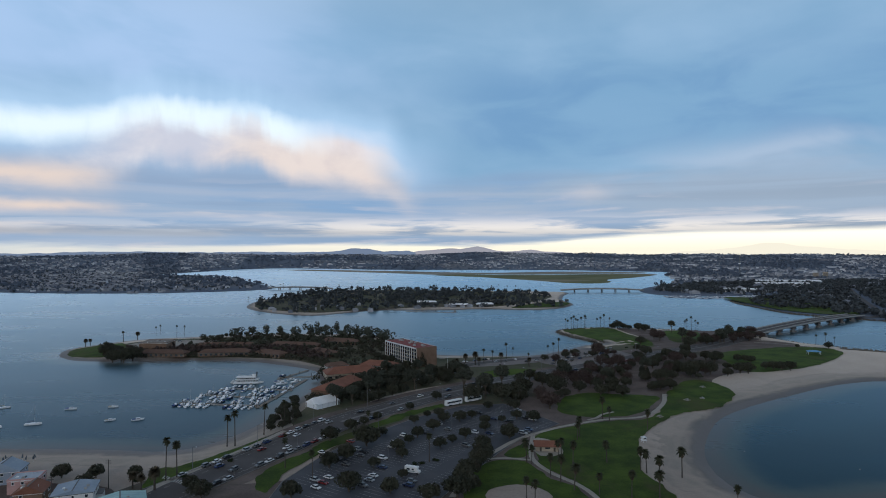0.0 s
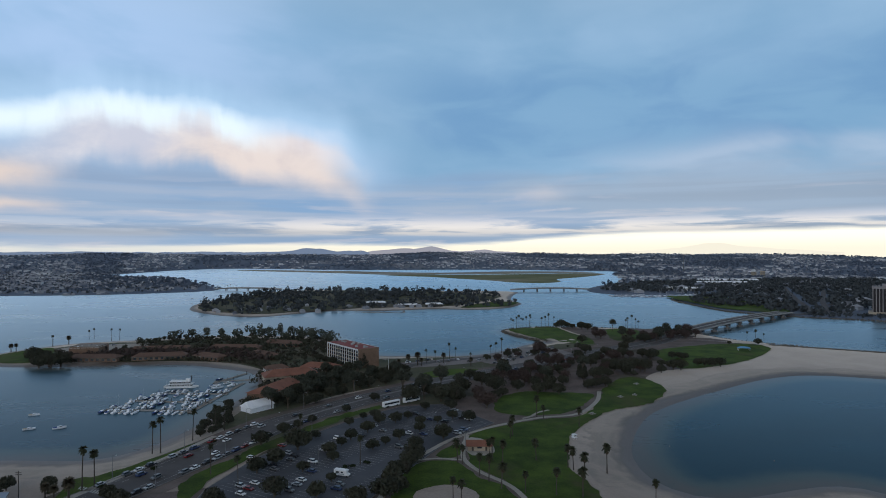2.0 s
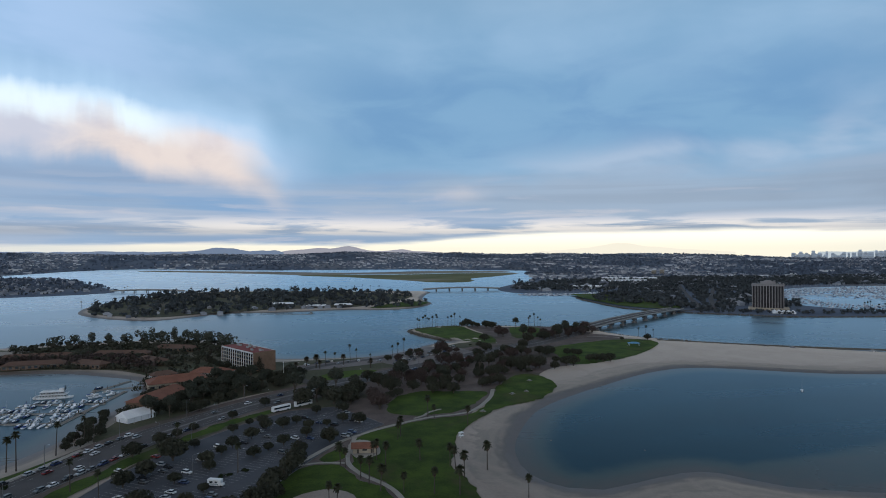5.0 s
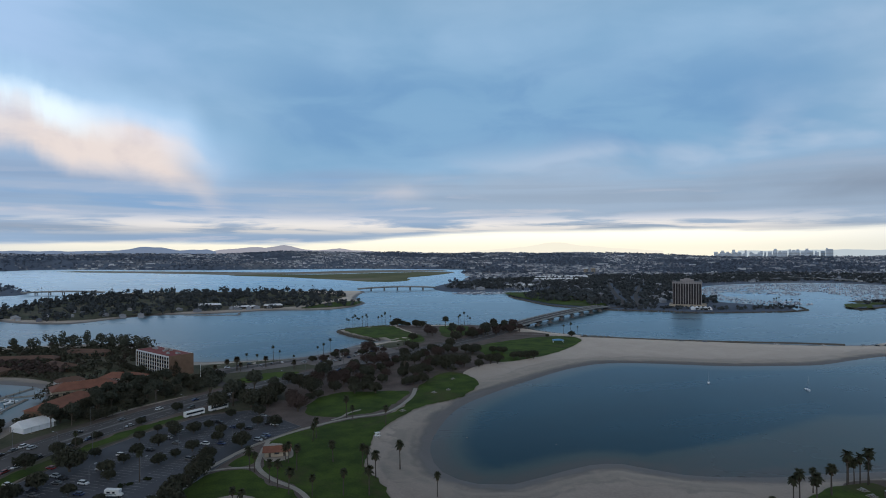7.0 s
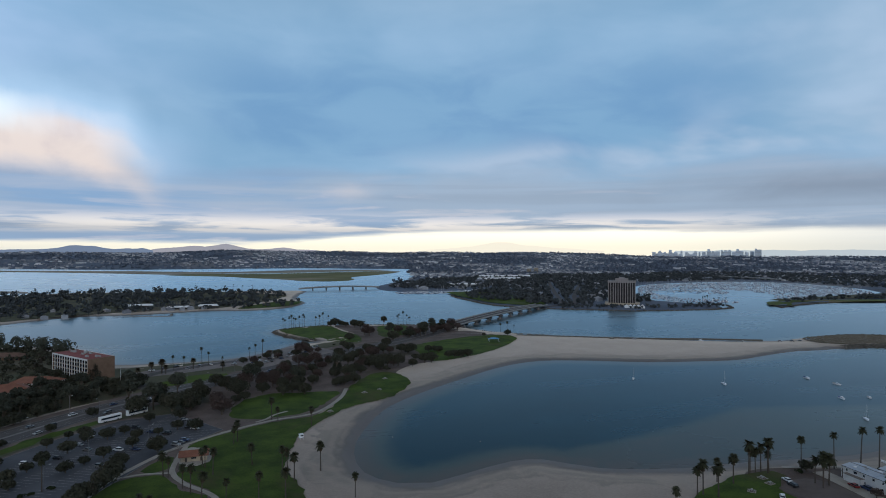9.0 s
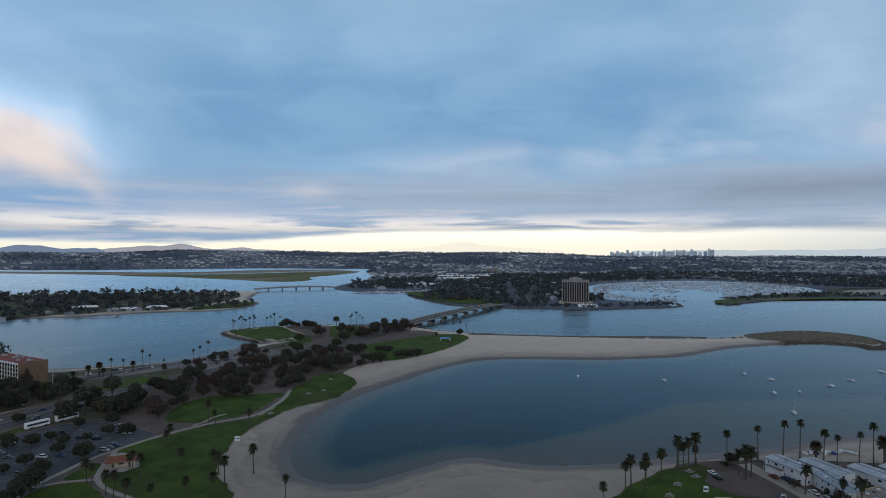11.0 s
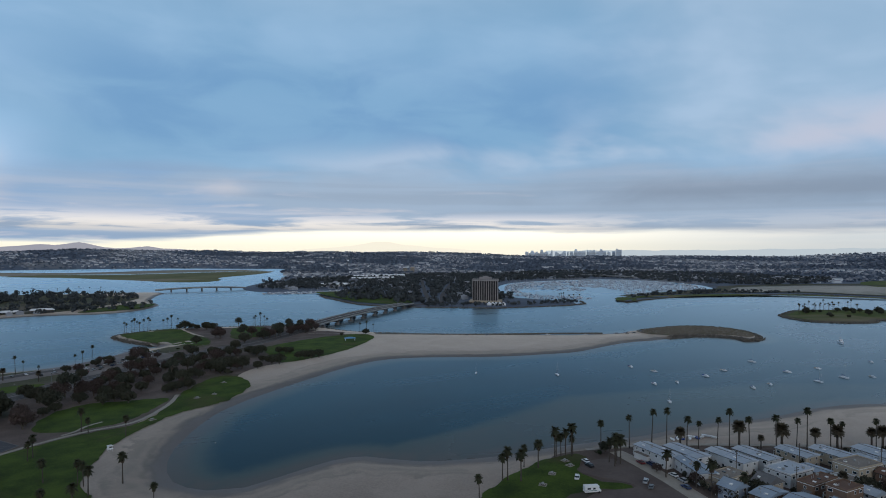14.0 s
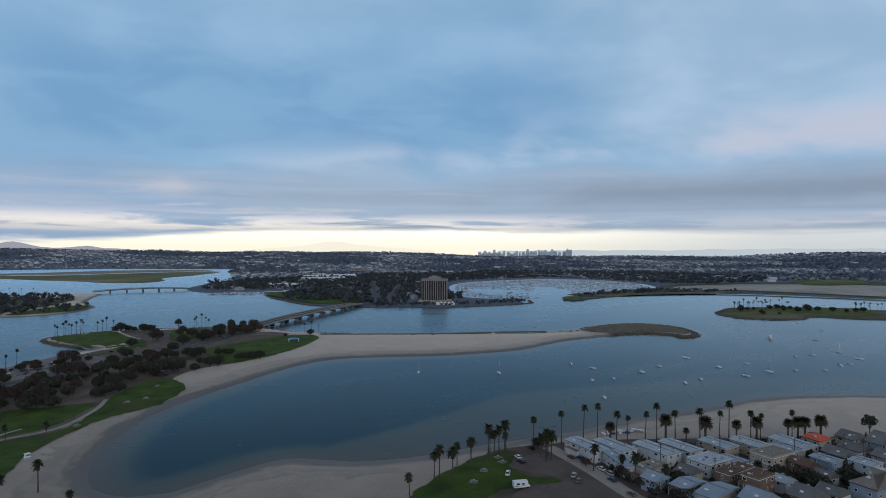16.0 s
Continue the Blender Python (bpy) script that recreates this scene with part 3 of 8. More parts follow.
def ribbon(name, points, width, lift, material, label, category, step=4.0, height=None, off=0.0):
    c, n = ribbon_line(points, width, step)
    a, b = c + n * (off + width / 2), c + n * (off - width / 2)
    h = (height or on_main)
    za, zb = h(a) + lift, h(b) + lift
    bld = Build()
    k = len(c)
    bld.add([(*p, z) for p, z in zip(a, za)] + [(*p, z) for p, z in zip(b, zb)], [(i, k + i, k + i + 1, i + 1) for i in range(k - 1)])
    return structure(name, bld.mesh(name), material, label, category)


# ---------------------------------------------------------------- water and seabed
def water():
    xs = np.unique(np.concatenate([np.linspace(-4900, -500, 30), np.arange(-480, 1000, 9), np.linspace(1000, 4900, 30)]))
    ys = np.unique(np.concatenate([np.linspace(-4900, 100, 30), np.arange(110, 760, 9), np.linspace(760, 4900, 40)]))
    gx, gy = np.meshgrid(xs, ys)
    q = np.stack([gx.ravel(), gy.ravel()], 1)
    near = (np.abs(q[:, 0] - 260) < 760) & (np.abs(q[:, 1] - 440) < 340)
    d = np.full(len(q), 1e3)
    d[near] = to_line(q[near], MAIN)
    # a shallow flat along the south beach, with a clear edge to the deep
    shelf = np.array([(126, 240), (142, 243), (158, 247), (180, 250), (205, 253), (240, 256), (276, 259), (320, 268), (372, 282), (440, 262), (540, 225), (640, 160), (640, 40), (126, 40)], float)
    flat = np.zeros(len(q))
    rim = to_line(q[near], shelf)
    flat[near] = np.where(inside(q[near], shelf), np.clip(rim / 14, 0, 1), 0) * np.interp(q[near, 0], (120, 330, 560), (0.80, 0.62, 0.36))
    shoal = np.maximum(np.clip(1.05 - d / 32, 0, 1) ** 2.0 * 0.95, flat)
    me = bpy.data.meshes.new("water")
    k = len(xs)
    me.from_pydata(np.column_stack([q, np.zeros(len(q))]).tolist(), [], [(j * k + i, j * k + i + 1, (j + 1) * k + i + 1, (j + 1) * k + i) for j in range(len(ys) - 1) for i in range(k - 1)])
    a = me.attributes.new("shoal", "FLOAT", "POINT")
    a.data.foreach_set("value", np.clip(shoal, 0, 1).astype(np.float32))
    me.update()
    structure("water", me, M["water"], "calm slate-blue bay water under an overcast sky", "water")


water()
bed = Build().add([(-4900, -4900, -6), (4900, -4900, -6), (4900, 4900, -6), (-4900, 4900, -6)], [(0, 1, 2, 3)])
structure("ground", bed.mesh("ground"), M["sand"], "sandy ground under the bay", "ground")

# ---------------------------------------------------------------- far shores
vacation_isle = [(-358, 1091), (-323, 1021), (-261, 958), (-199, 932), (-158, 967), (-114, 1012), (-59, 1010), (-4, 1012), (71, 1030), (145, 1012), (199, 1036), (236, 1094), (248, 1141), (246, 1224), (270, 1330), (300, 1440), (240, 1480), (120, 1500), (-17, 1539), (-186, 1570), (-287, 1527), (-352, 1333), (-374, 1202)]
crown_shore = [(-3400, 1500), (-1900, 1490), (-1236, 1487), (-1092, 1484), (-924, 1446), (-786, 1442), (-658, 1456), (-542, 1505), (-465, 1545), (-448, 1600), (-524, 1783), (-651, 2022), (-822, 2287), (-1020, 2453), (-1250, 2640), (-1200, 2900), (-1148, 3300), (-983, 3560), (-700, 3480), (-400, 3280), (-71, 3184), (500, 3150), (862, 2914), (1041, 2741)]
dana_shore = [(888, 2428), (830, 2149), (696, 1849), (584, 1683), (500, 1545), (469, 1415), (500, 1330), (600, 1300), (700, 1330), (760, 1290), (620, 1230), (560, 1176), (546, 1063), (543, 942), (585, 875), (614, 846), (672, 805), (713, 770), (785, 752), (850, 740), (899, 748), (932, 790), (900, 840), (880, 900), (930, 1010), (1090, 1230), (1243, 1338), (1433, 1366)]
river_shore = [(1643, 1313), (1640, 1061), (1480, 870), (1314, 862), (1066, 808), (980, 722), (1050, 742), (1180, 752), (1327, 710), (1500, 625), (1560, 389), (1900, 0), (4400, -1900), (4700, 600), (4000, 2700), (2600, 4050), (900, 4750), (-900, 4750), (-2600, 4050), (-3900, 2800)]
MAINLAND = spline(crown_shore + dana_shore + river_shore, 45.0)
ISLE = spline(vacation_isle, 14.0)
fiesta_flat = [(-56, 2505), (141, 2290), (232, 2135), (313, 2009), (377, 1868), (473, 1827), (543, 1924), (572, 2075), (728, 2245), (894, 2504), (820, 2600), (560, 2540), (300, 2480), (120, 2560)]
FIESTA = spline(fiesta_flat, 40.0)
mud_flat = [(-820, 3180), (-508, 2950), (-213, 2706), (-20, 2530), (150, 2570), (330, 2520), (600, 2590), (840, 2640), (925, 2740), (581, 2871), (170, 2760), (-237, 3013), (-781, 3285)]
MUD = spline(mud_flat, 40.0)
hospitality_point = [(1000, 454), (974, 424), (964, 393), (985, 357), (1027, 337), (1058, 346), (1076, 334), (1110, 268), (1300, 150), (1560, 30), (1600, 120), (1290, 290), (1262, 359), (1200, 425), (1108, 478), (1050, 470)]
POINT = spline(hospitality_point, 12.0)


def far_height(v, d):
    z = profile(d, ((0, -1.0), (6, 1.6), (14, 2.2), (250, 3.5)))
    r = np.hypot(v[:, 0], v[:, 1])
    az = np.degrees(np.arctan2(v[:, 0], v[:, 1]))
    wave = np.array([noise.fractal((x * 0.0011, y * 0.0011, 4.0), 1.0, 2.0, 4) for x, y in v])
    rise = np.clip((r - 2500) / 2000, 0, 1)
    top = np.interp(az, (-60, -30, 0, 15, 30, 45, 60, 70), (66, 70, 72, 72, 68, 48, 42, 62))
    rise = rise**1.5 * (top + 16 * wave)
    rise += np.exp(-((np.degrees(np.arctan2(v[:, 0], v[:, 1])) - 74) / 9) ** 2) * np.clip((r - 1700) / 1500, 0, 1) * 14
    return z + np.where(d > 150, rise, rise * d / 150)


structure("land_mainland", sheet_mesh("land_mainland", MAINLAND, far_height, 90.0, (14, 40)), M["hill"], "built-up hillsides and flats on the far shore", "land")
structure("land_isle", sheet_mesh("land_isle", ISLE, lambda v, d: profile(d, BEACH), 30.0, (6, 18)), M["sand"], "low sandy island with dense trees", "land")
structure("land_marsh", sheet_mesh("land_marsh", FIESTA, lambda v, d: profile(d, ((0, -0.5), (12, 0.8), (60, 1.6))), 60.0, (12,)), M["marsh"], "flat green and tan marsh island", "land")
structure("land_mudflat", sheet_mesh("land_mudflat", MUD, lambda v, d: profile(d, ((0, -0.5), (12, 0.7), (60, 1.2))), 60.0, (12,)), mat("mud_flat", (0.22, 0.19, 0.145), (0.34, 0.30, 0.24), 0.004, 0.9, third=(0.15, 0.15, 0.085), spec=0.1), "thin tan mud flat in the far bay", "land")
structure("land_point", sheet_mesh("land_point", POINT, lambda v, d: profile(d, BANK), 24.0, (3, 5, 9)), M["scrub"], "low grassy point with a rock edge", "land")
overlay("lawn_point", [(1004, 444), (982, 420), (975, 393), (992, 366), (1027, 348), (1060, 357), (1084, 340), (1120, 300), (1230, 300), (1240, 355), (1190, 412), (1105, 466), (1050, 458)], 2.2, M["lawn_dry"], "patchy mown lawn on the palm point", "lawn", height=lambda v: np.zeros(len(v)))
overlay("earth_isle", [(-340, 1090), (-306, 1030), (-255, 988), (-199, 966), (-150, 1000), (-60, 1042), (40, 1062), (100, 1070), (150, 1126), (180, 1175), (215, 1240), (225, 1320), (100, 1460), (-100, 1520), (-270, 1480), (-335, 1330), (-350, 1200)], 2.12, M["scrub"], "shaded planted ground under the island trees", "ground", height=lambda v: np.zeros(len(v)), cell=40)
overlay("lawn_isle", [(120, 1040), (195, 1052), (228, 1100), (236, 1140), (200, 1150), (160, 1110)], 2.2, M["lawn"], "mown lawn on the island's tip", "lawn", height=lambda v: np.zeros(len(v)))
overlay("lawn_landing", [(590, 1250), (566, 1180), (556, 1070), (556, 960), (600, 900), (640, 930), (660, 1050), (680, 1200)], 3.2, M["lawn"], "grass bank beside the landing", "lawn", height=lambda v: np.zeros(len(v)))
overlay("scrub_river", [(1090, 832), (1180, 800), (1340, 756), (1500, 672), (1552, 520), (1575, 400), (1660, 220), (1900, 40), (2300, 200), (2160, 560), (1900, 760), (1740, 860), (1560, 900), (1480, 858), (1320, 846)], 0.8, M["scrub"], "brown and green scrub along the river banks", "ground", height=lambda v: far_height(v, to_line(v, MAINLAND)), step=12, cell=45)
overlay("river_sand", [(1400, 748), (1520, 690), (1560, 547), (1588, 396), (1640, 230), (2150, 300), (1963, 505), (1856, 693), (1723, 783), (1540, 840)], 1.3, mat("river_flat", (0.28, 0.255, 0.215), (0.42, 0.385, 0.33), 0.01, 0.8, third=(0.17, 0.18, 0.135)), "bare tidal flats of the river channel", "sand", height=lambda v: far_height(v, to_line(v, MAINLAND)), cell=60)

# ---------------------------------------------------------------- lawns, roads, paths of the peninsula
overlay("earth_hotel", [(-72, 345), (-40, 405), (0, 440), (60, 465), (130, 500), (240, 580), (330, 660), (340, 700), (250, 700), (190, 640), (140, 590), (110, 570), (40, 560), (-20, 560), (-60, 630), (-100, 690), (-250, 690), (-330, 655), (-340, 585), (-270, 565), (-180, 562), (-120, 535), (-84, 480), (-84, 400), (-88, 350)], 0.115, M["scrub"], "planted ground round the hotel", "ground")
overlay("earth_park", [(-135, 230), (-60, 262), (-55, 300), (-20, 362), (10, 400), (60, 445), (130, 490), (200, 550), (280, 610), (345, 655), (372, 610), (335, 545), (275, 495), (228, 478), (204, 456), (192, 430), (150, 395), (115, 345), (92, 300), (78, 270), (80, 215), (40, 100), (-120, 100)], 0.17, M["dirt"], "bare trodden earth under the park trees", "ground")
overlay("earth_point", [(110, 545), (150, 572), (185, 598), (214, 612), (226, 665), (220, 715), (222, 762), (270, 740), (305, 738), (345, 702), (330, 665), (260, 608), (190, 560), (130, 520)], 0.145, M["dirt"], "bare earth and verge north of the bridge road", "ground")
overlay("earth_houses", [(215, 163), (245, 150), (280, 188), (318, 176), (350, 158), (400, 122), (440, 92), (500, 20), (540, -300), (60, -300), (100, 140)], 0.16, M["yard"], "sandy yards between the beach houses", "ground")
overlay("earth_west", [(-600, 262), (-300, 262), (-215, 262), (-165, 256), (-128, 236), (-120, 120), (-300, 60), (-600, 60)], 0.13, M["yard"], "yards between the beach houses", "ground")
overlay("lawn_park", [(202, 419), (177, 383), (144, 364), (119, 338), (103, 314), (93, 284), (89, 265), (92, 248), (90, 205), (60, 190), (61, 245), (47, 272), (45, 290), (50, 320), (69, 334), (93, 346), (119, 352), (142, 384), (153, 412), (179, 450), (197, 454)], 0.27, M["lawn"], "broad mown park lawn beside the beach", "lawn", step=3)
overlay("lawn_picnic", [(72, 364), (93, 355), (116, 362), (135, 386), (144, 405), (121, 411), (96, 415), (76, 393)], 0.27, M["lawn"], "mown lawn inside the bend of the path", "lawn")
overlay("lawn_corner", [(29, 290), (41, 306), (43, 304), (40, 286)], 0.27, M["lawn"], "small lawn between paths", "lawn")
overlay("lawn_play", [(12, 262), (27, 283), (39, 279), (46, 262), (58, 240), (52, 190), (10, 190)], 0.27, M["lawn"], "lawn round the playground", "lawn")
overlay("lawn_bridge", [(262, 574), (327, 604), (347, 608), (383, 605), (380, 572), (333, 525), (290, 497), (246, 486), (250, 530)], 0.27, M["lawn"], "lawn near the bridge", "lawn")
overlay("lawn_tip", [(148, 733), (168, 668), (193, 630), (214, 620), (224, 662), (216, 712), (212, 760), (186, 768), (160, 754)], 0.27, M["lawn"], "lawn on the point", "lawn")
overlay("lawn_verge", [(247, 650), (261, 643), (284, 659), (304, 722), (270, 732)], 0.27, M["lawn"], "verge beside the bridge road", "lawn")
overlay("lawn_hotel", [(30, 482), (34, 468), (44, 469), (55, 474), (70, 485), (77, 495), (66, 500), (46, 497)], 0.40, M["lawn_fresh"], "small lawn by the junction", "lawn")
overlay("lawn_cove", [(-128, 272), (-118, 277), (-104, 300), (-90, 327), (-88, 323), (-101, 295), (-109, 268), (-114, 248), (-124, 250)], 0.27, M["lawn"], "grass strip above the cove beach", "lawn", step=3)
overlay("lawn_median", [(-80, 258), (-77, 274), (-67, 296), (-55, 318), (-26, 362), (-1, 386), (2, 381), (-21, 356), (-49, 312), (-60, 290), (-70, 262), (-72, 245)], 0.27, M["lawn"], "grass strip between road and car park", "lawn", step=3)
overlay("lawn_bahia", [(-372, 612), (-352, 572), (-315, 566), (-318, 600), (-345, 648)], 0.27, M["lawn"], "lawn on the hotel point", "lawn")
overlay("lawn_cape", [(216, 164), (239, 176), (256, 182), (276, 186), (290, 184), (291, 177), (283, 173), (274, 165), (273, 155), (281, 143), (275, 139), (268, 146), (255, 150), (230, 146)], 0.27, M["lawn"], "mown lawn among palms above the beach", "lawn", step=2.5)
lot_line = [(-14, 356), (12, 381), (39, 386), (53, 365), (66, 341), (42, 316), (27, 292), (11, 262), (-1, 238), (-20, 190), (-70, 190), (-68, 256), (-57, 290), (-42, 318)]
overlay("parking_lot", lot_line, 0.31, M["asphalt"], "grey asphalt car park with worn stall lines", "car park", smooth=False)
M["pale_lot"] = mat("pale_lot", (0.150, 0.130, 0.124), (0.215, 0.188, 0.178), 0.06, 0.9, 0.01, 5, third=(0.11, 0.10, 0.095))
overlay("parking_bridge", [(125, 500), (175, 540), (170, 590), (140, 610), (105, 570), (85, 530)], 0.31, M["pale_lot"], "pale sandy car park behind the beach", "car park")
overlay("parking_beach", [(5, 508), (40, 512), (85, 530), (118, 560), (112, 585), (80, 562), (40, 540), (8, 528)], 0.285, M["pale_lot"], "pale sandy car park behind the hotel beach", "car park")
overlay("parking_bahia", [(-330, 640), (-300, 660), (-250, 668), (-262, 625), (-310, 612)], 0.31, M["path"], "pale paved car park on the hotel point", "car park")
overlay("parking_cape", [(274, 165), (292, 172), (300, 163), (296, 140), (288, 108), (262, 100), (246, 135), (262, 145), (282, 141)], 0.29, mat("brown_asphalt", (0.085, 0.064, 0.058), (0.125, 0.098, 0.088), 0.08, 0.9, 0.01), "brown paved car park beside the houses", "car park", step=2.5)
road_line = [(-150, 175), (-106, 255), (-82, 300), (-58, 346), (-36, 374), (-13, 400), (17, 428), (45, 453), (76, 475), (112, 500), (166, 541), (208, 573), (281, 624), (338, 681)]
overlay("earth_lotside", [(-60, 302), (-14, 360), (14, 386), (44, 390), (34, 445), (0, 430), (-32, 398), (-58, 345)], 0.18, M["scrub"], "planted strip between road and car park", "ground")
ribbon("road_verge", road_line, 40.0, 0.2, M["dirt"], "dusty planted verge beside the road", "ground")
ribbon("road", road_line, 24.0, 0.34, M["road"], "worn four-lane road with parked cars", "road")
ribbon("side_road", [(36, 446), (14, 478), (20, 515), (60, 540), (105, 560)], 9.0, 0.33, M["road"], "narrow road to the hotel", "road")
ribbon("house_street", [(309, 175), (305, 160), (299, 138), (291, 115), (278, 70), (262, 0)], 7.5, 0.33, M["path"], "pale concrete lane beside the houses", "road")
ribbon("park_path", [(4, 240), (16, 278), (28, 298), (39, 313), (52, 325), (69, 337), (93, 349), (119, 356), (140, 384), (151, 411)], 2.8, 0.37, M["path"], "pale concrete footpath through the park", "path", 2.5)
ribbon("hut_path", [(48, 320), (43, 293), (43, 280), (48, 266), (60, 244), (66, 200)], 2.4, 0.36, M["path"], "pale concrete footpath", "path", 2.5)
ribbon("link_path", [(16, 282), (29, 285), (42, 282)], 2.0, 0.355, M["path"], "pale concrete footpath", "path", 2.5)
ribbon("picnic_path", [(84, 349), (90, 353), (96, 361), (104, 366)], 2.0, 0.355, M["path"], "narrow path", "path", 2.5)
ribbon("cove_path", [(-127, 225), (-119, 252), (-112, 268), (-103, 287), (-92, 314), (-86, 330)], 3.6, 0.36, M["path"], "pale walk above the cove", "path", 2.5)
ribbon("bay_walk", [(300, 186), (322, 177), (345, 163), (384, 136), (428, 104), (470, 60)], 3.4, 0.36, M["path"], "pale bayside walk along the beach", "path", 2.5)
ribbon("bridge_path", [(330, 640), (348, 632), (370, 612), (384, 604)], 2.0, 0.36, M["path"], "footpath below the bridge", "path", 2.5)
overlay("hut_plaza", [(44, 308), (50, 316), (58, 308), (58, 291), (47, 288)], 0.34, M["path"], "paved yard round the park hut", "pavement")
overlay("play_sand", [(31, 253), (40, 249), (44, 240), (38, 230), (27, 229), (18, 236), (19, 247)], 0.33, M["sand"], "round sand pit of the playground", "sand")
overlay("tip_sand", [(160, 668), (182, 650), (205, 640), (196, 632), (175, 640)], 0.24, M["sand"], "small sand beach by the point", "sand")

# ---------------------------------------------------------------- plants
def clump_cloud(rng, blobs, count, size, squash=0.75):
    """Many small leaf tufts scattered through lumpy blobs (centre, radius)."""
    w = np.array([r**2 for _, r in blobs])
    pick = rng.choice(len(blobs), count, p=w / w.sum())
    c = np.array([b[0] for b in blobs])[pick]
    r = np.array([b[1] for b in blobs])[pick]
    d = rng.normal(size=(count, 3))
    d /= np.linalg.norm(d, axis=1)[:, None]
    rad = r * rng.uniform(0.55, 1.0, count) ** 0.6
    p = c + d * rad[:, None] * (1, 1, squash)
    n = d + rng.normal(scale=0.6, size=(count, 3))
    n /= np.linalg.norm(n, axis=1)[:, None]
    u = np.cross(n, rng.normal(size=(count, 3)))
    u /= np.linalg.norm(u, axis=1)[:, None]
    v = np.cross(n, u)
    s = size * rng.uniform(0.6, 1.3, count)[:, None]
    b = Build()
    q = np.stack([p - u * s - v * s * 0.6, p + u * s - v * s * 0.7, p + u * s * 0.8 + v * s * 0.7, p - u * s * 0.7 + v * s * 0.8], 1).reshape(-1, 3)
    b.add(q.tolist(), [(4 * i, 4 * i + 1, 4 * i + 2, 4 * i + 3) for i in range(count)])
    return b


def tree(rng, height, width, leaf, kind, label, tufts=900, size=0.42, trunk_h=0.22, name="tree"):
    """A trunk with limbs that end in the lumps of an uneven dome."""
    ob = thing(name, label, "tree", "park trees")
    tr = Build()
    base = height * trunk_h
    tr.tube([(0, 0, -0.3), (0.1, 0, base * 0.6), (0.15, 0.1, base * 1.2)], (0.045 * width, 0.035 * width, 0.028 * width), 7)
    blobs = []
    n = 22 if kind != "tall" else 14
    mid = base + (height - base) * 0.48
    for i in range(n):
        a = 2.4 * i + rng.uniform(-0.3, 0.3)
        f = (i + 0.5) / n
        up = 1 - 1.55 * f
        ring = math.sqrt(max(0.0, 1 - up * up))
        k = rng.uniform(0.55, 0.78)
        c = (math.cos(a) * ring * width * 0.42 * k * 1.2, math.sin(a) * ring * width * 0.42 * k * 1.2, mid + up * (height - base) * 0.40 * k * 1.15)
        if i % 2 == 0:
            tr.tube([(0.1, 0.05, base * 0.9), (c[0] * 0.5, c[1] * 0.5, (base + c[2]) / 2), c], (0.022 * width, 0.015 * width, 0.006 * width), 4)
        blobs.append((c, width * rng.uniform(0.13, 0.20)))
    blobs.append(((0, 0, mid), width * 0.3))
    part("trunk", tr, M["bark"], ob)
    part("crown", clump_cloud(rng, blobs, tufts, size, 0.85), M[leaf], ob)
    return ob


def frond_tuft(rng, centre, count, length, droop, blade=0.5, spread=1.0, tip=0.08):
    """Arching fronds from one centre."""
    b = Build()
    for i in range(count):
        a = 6.2832 * i / count + rng.uniform(-0.2, 0.2)
        e = rng.uniform(-0.75, 1.3) * spread
        L = length * rng.uniform(0.8, 1.1)
        pts = []
        for s in (0.0, 0.4, 0.75, 1.0):
            r = L * s * math.cos(e * (1 - 0.25 * s))
            z = L * s * math.sin(e) - droop * L * s * s
            pts.append((r, z))
        side = np.array((-math.sin(a), math.cos(a), 0))
        ahead = np.array((math.cos(a), math.sin(a), 0))
        rows = []
        for (r, z), w in zip(pts, (0.06, blade, blade * 0.85, tip)):
            p = np.array(centre) + ahead * r + np.array((0, 0, z))
            rows += [p - side * w - np.array((0, 0, w * 0.35)), p, p + side * w - np.array((0, 0, w * 0.35))]
        b.add(rows, [(3 * k + j, 3 * k + j + 1, 3 * k + j + 4, 3 * k + j + 3) for k in range(3) for j in range(2)])
    return b


def fan_palm(rng, height, skirt=0.0):
    ob = thing("fan_palm", "tall slender fan palm with a small dark crown", "palm", "fan palms")
    lean = rng.uniform(-0.6, 0.6, 2)
    tr = Build().tube([(0, 0, -0.3), (lean[0] * 0.3, lean[1] * 0.3, height * 0.4), (lean[0], lean[1], height)], (0.34, 0.24, 0.2), 7)
    part("trunk", tr, M["palm_bark"], ob)
    part("crown", frond_tuft(rng, (lean[0], lean[1], height), 56, 2.45 if skirt else 2.1, 0.42, 0.48, 1.15, 0.15), M["frond"], ob)
    if skirt:
        part("skirt", clump_cloud(rng, [((lean[0], lean[1], height - 0.8 - k), 0.95 - 0.15 * k) for k in range(int(skirt))], 70, 0.5, 0.9), M["thatch"], ob, "hanging skirt of dead brown fronds")
    return ob


def date_palm(rng, height):
    ob = thing("date_palm", "stout date palm with a full round crown", "palm", "date palms")
    part("trunk", Build().tube([(0, 0, -0.3), (0, 0, height * 0.5), (0, 0, height)], (0.55, 0.45, 0.6), 8), M["palm_bark"], ob)
    crown = frond_tuft(rng, (0, 0, height), 140, 2.9, 0.22, 0.44, 1.12, 0.28)
    inner = frond_tuft(rng, (0, 0, height - 0.3), 90, 2.5, 0.10, 0.42, 1.1, 0.28)
    part("crown", crown.add(inner.v, inner.f), M["frond_brown"], ob)
    part("skirt", clump_cloud(rng, [((0, 0, height - 0.9), 1.5)], 90, 0.4, 0.7), M["thatch"], ob, "pale cut frond bases under the crown")
    return ob


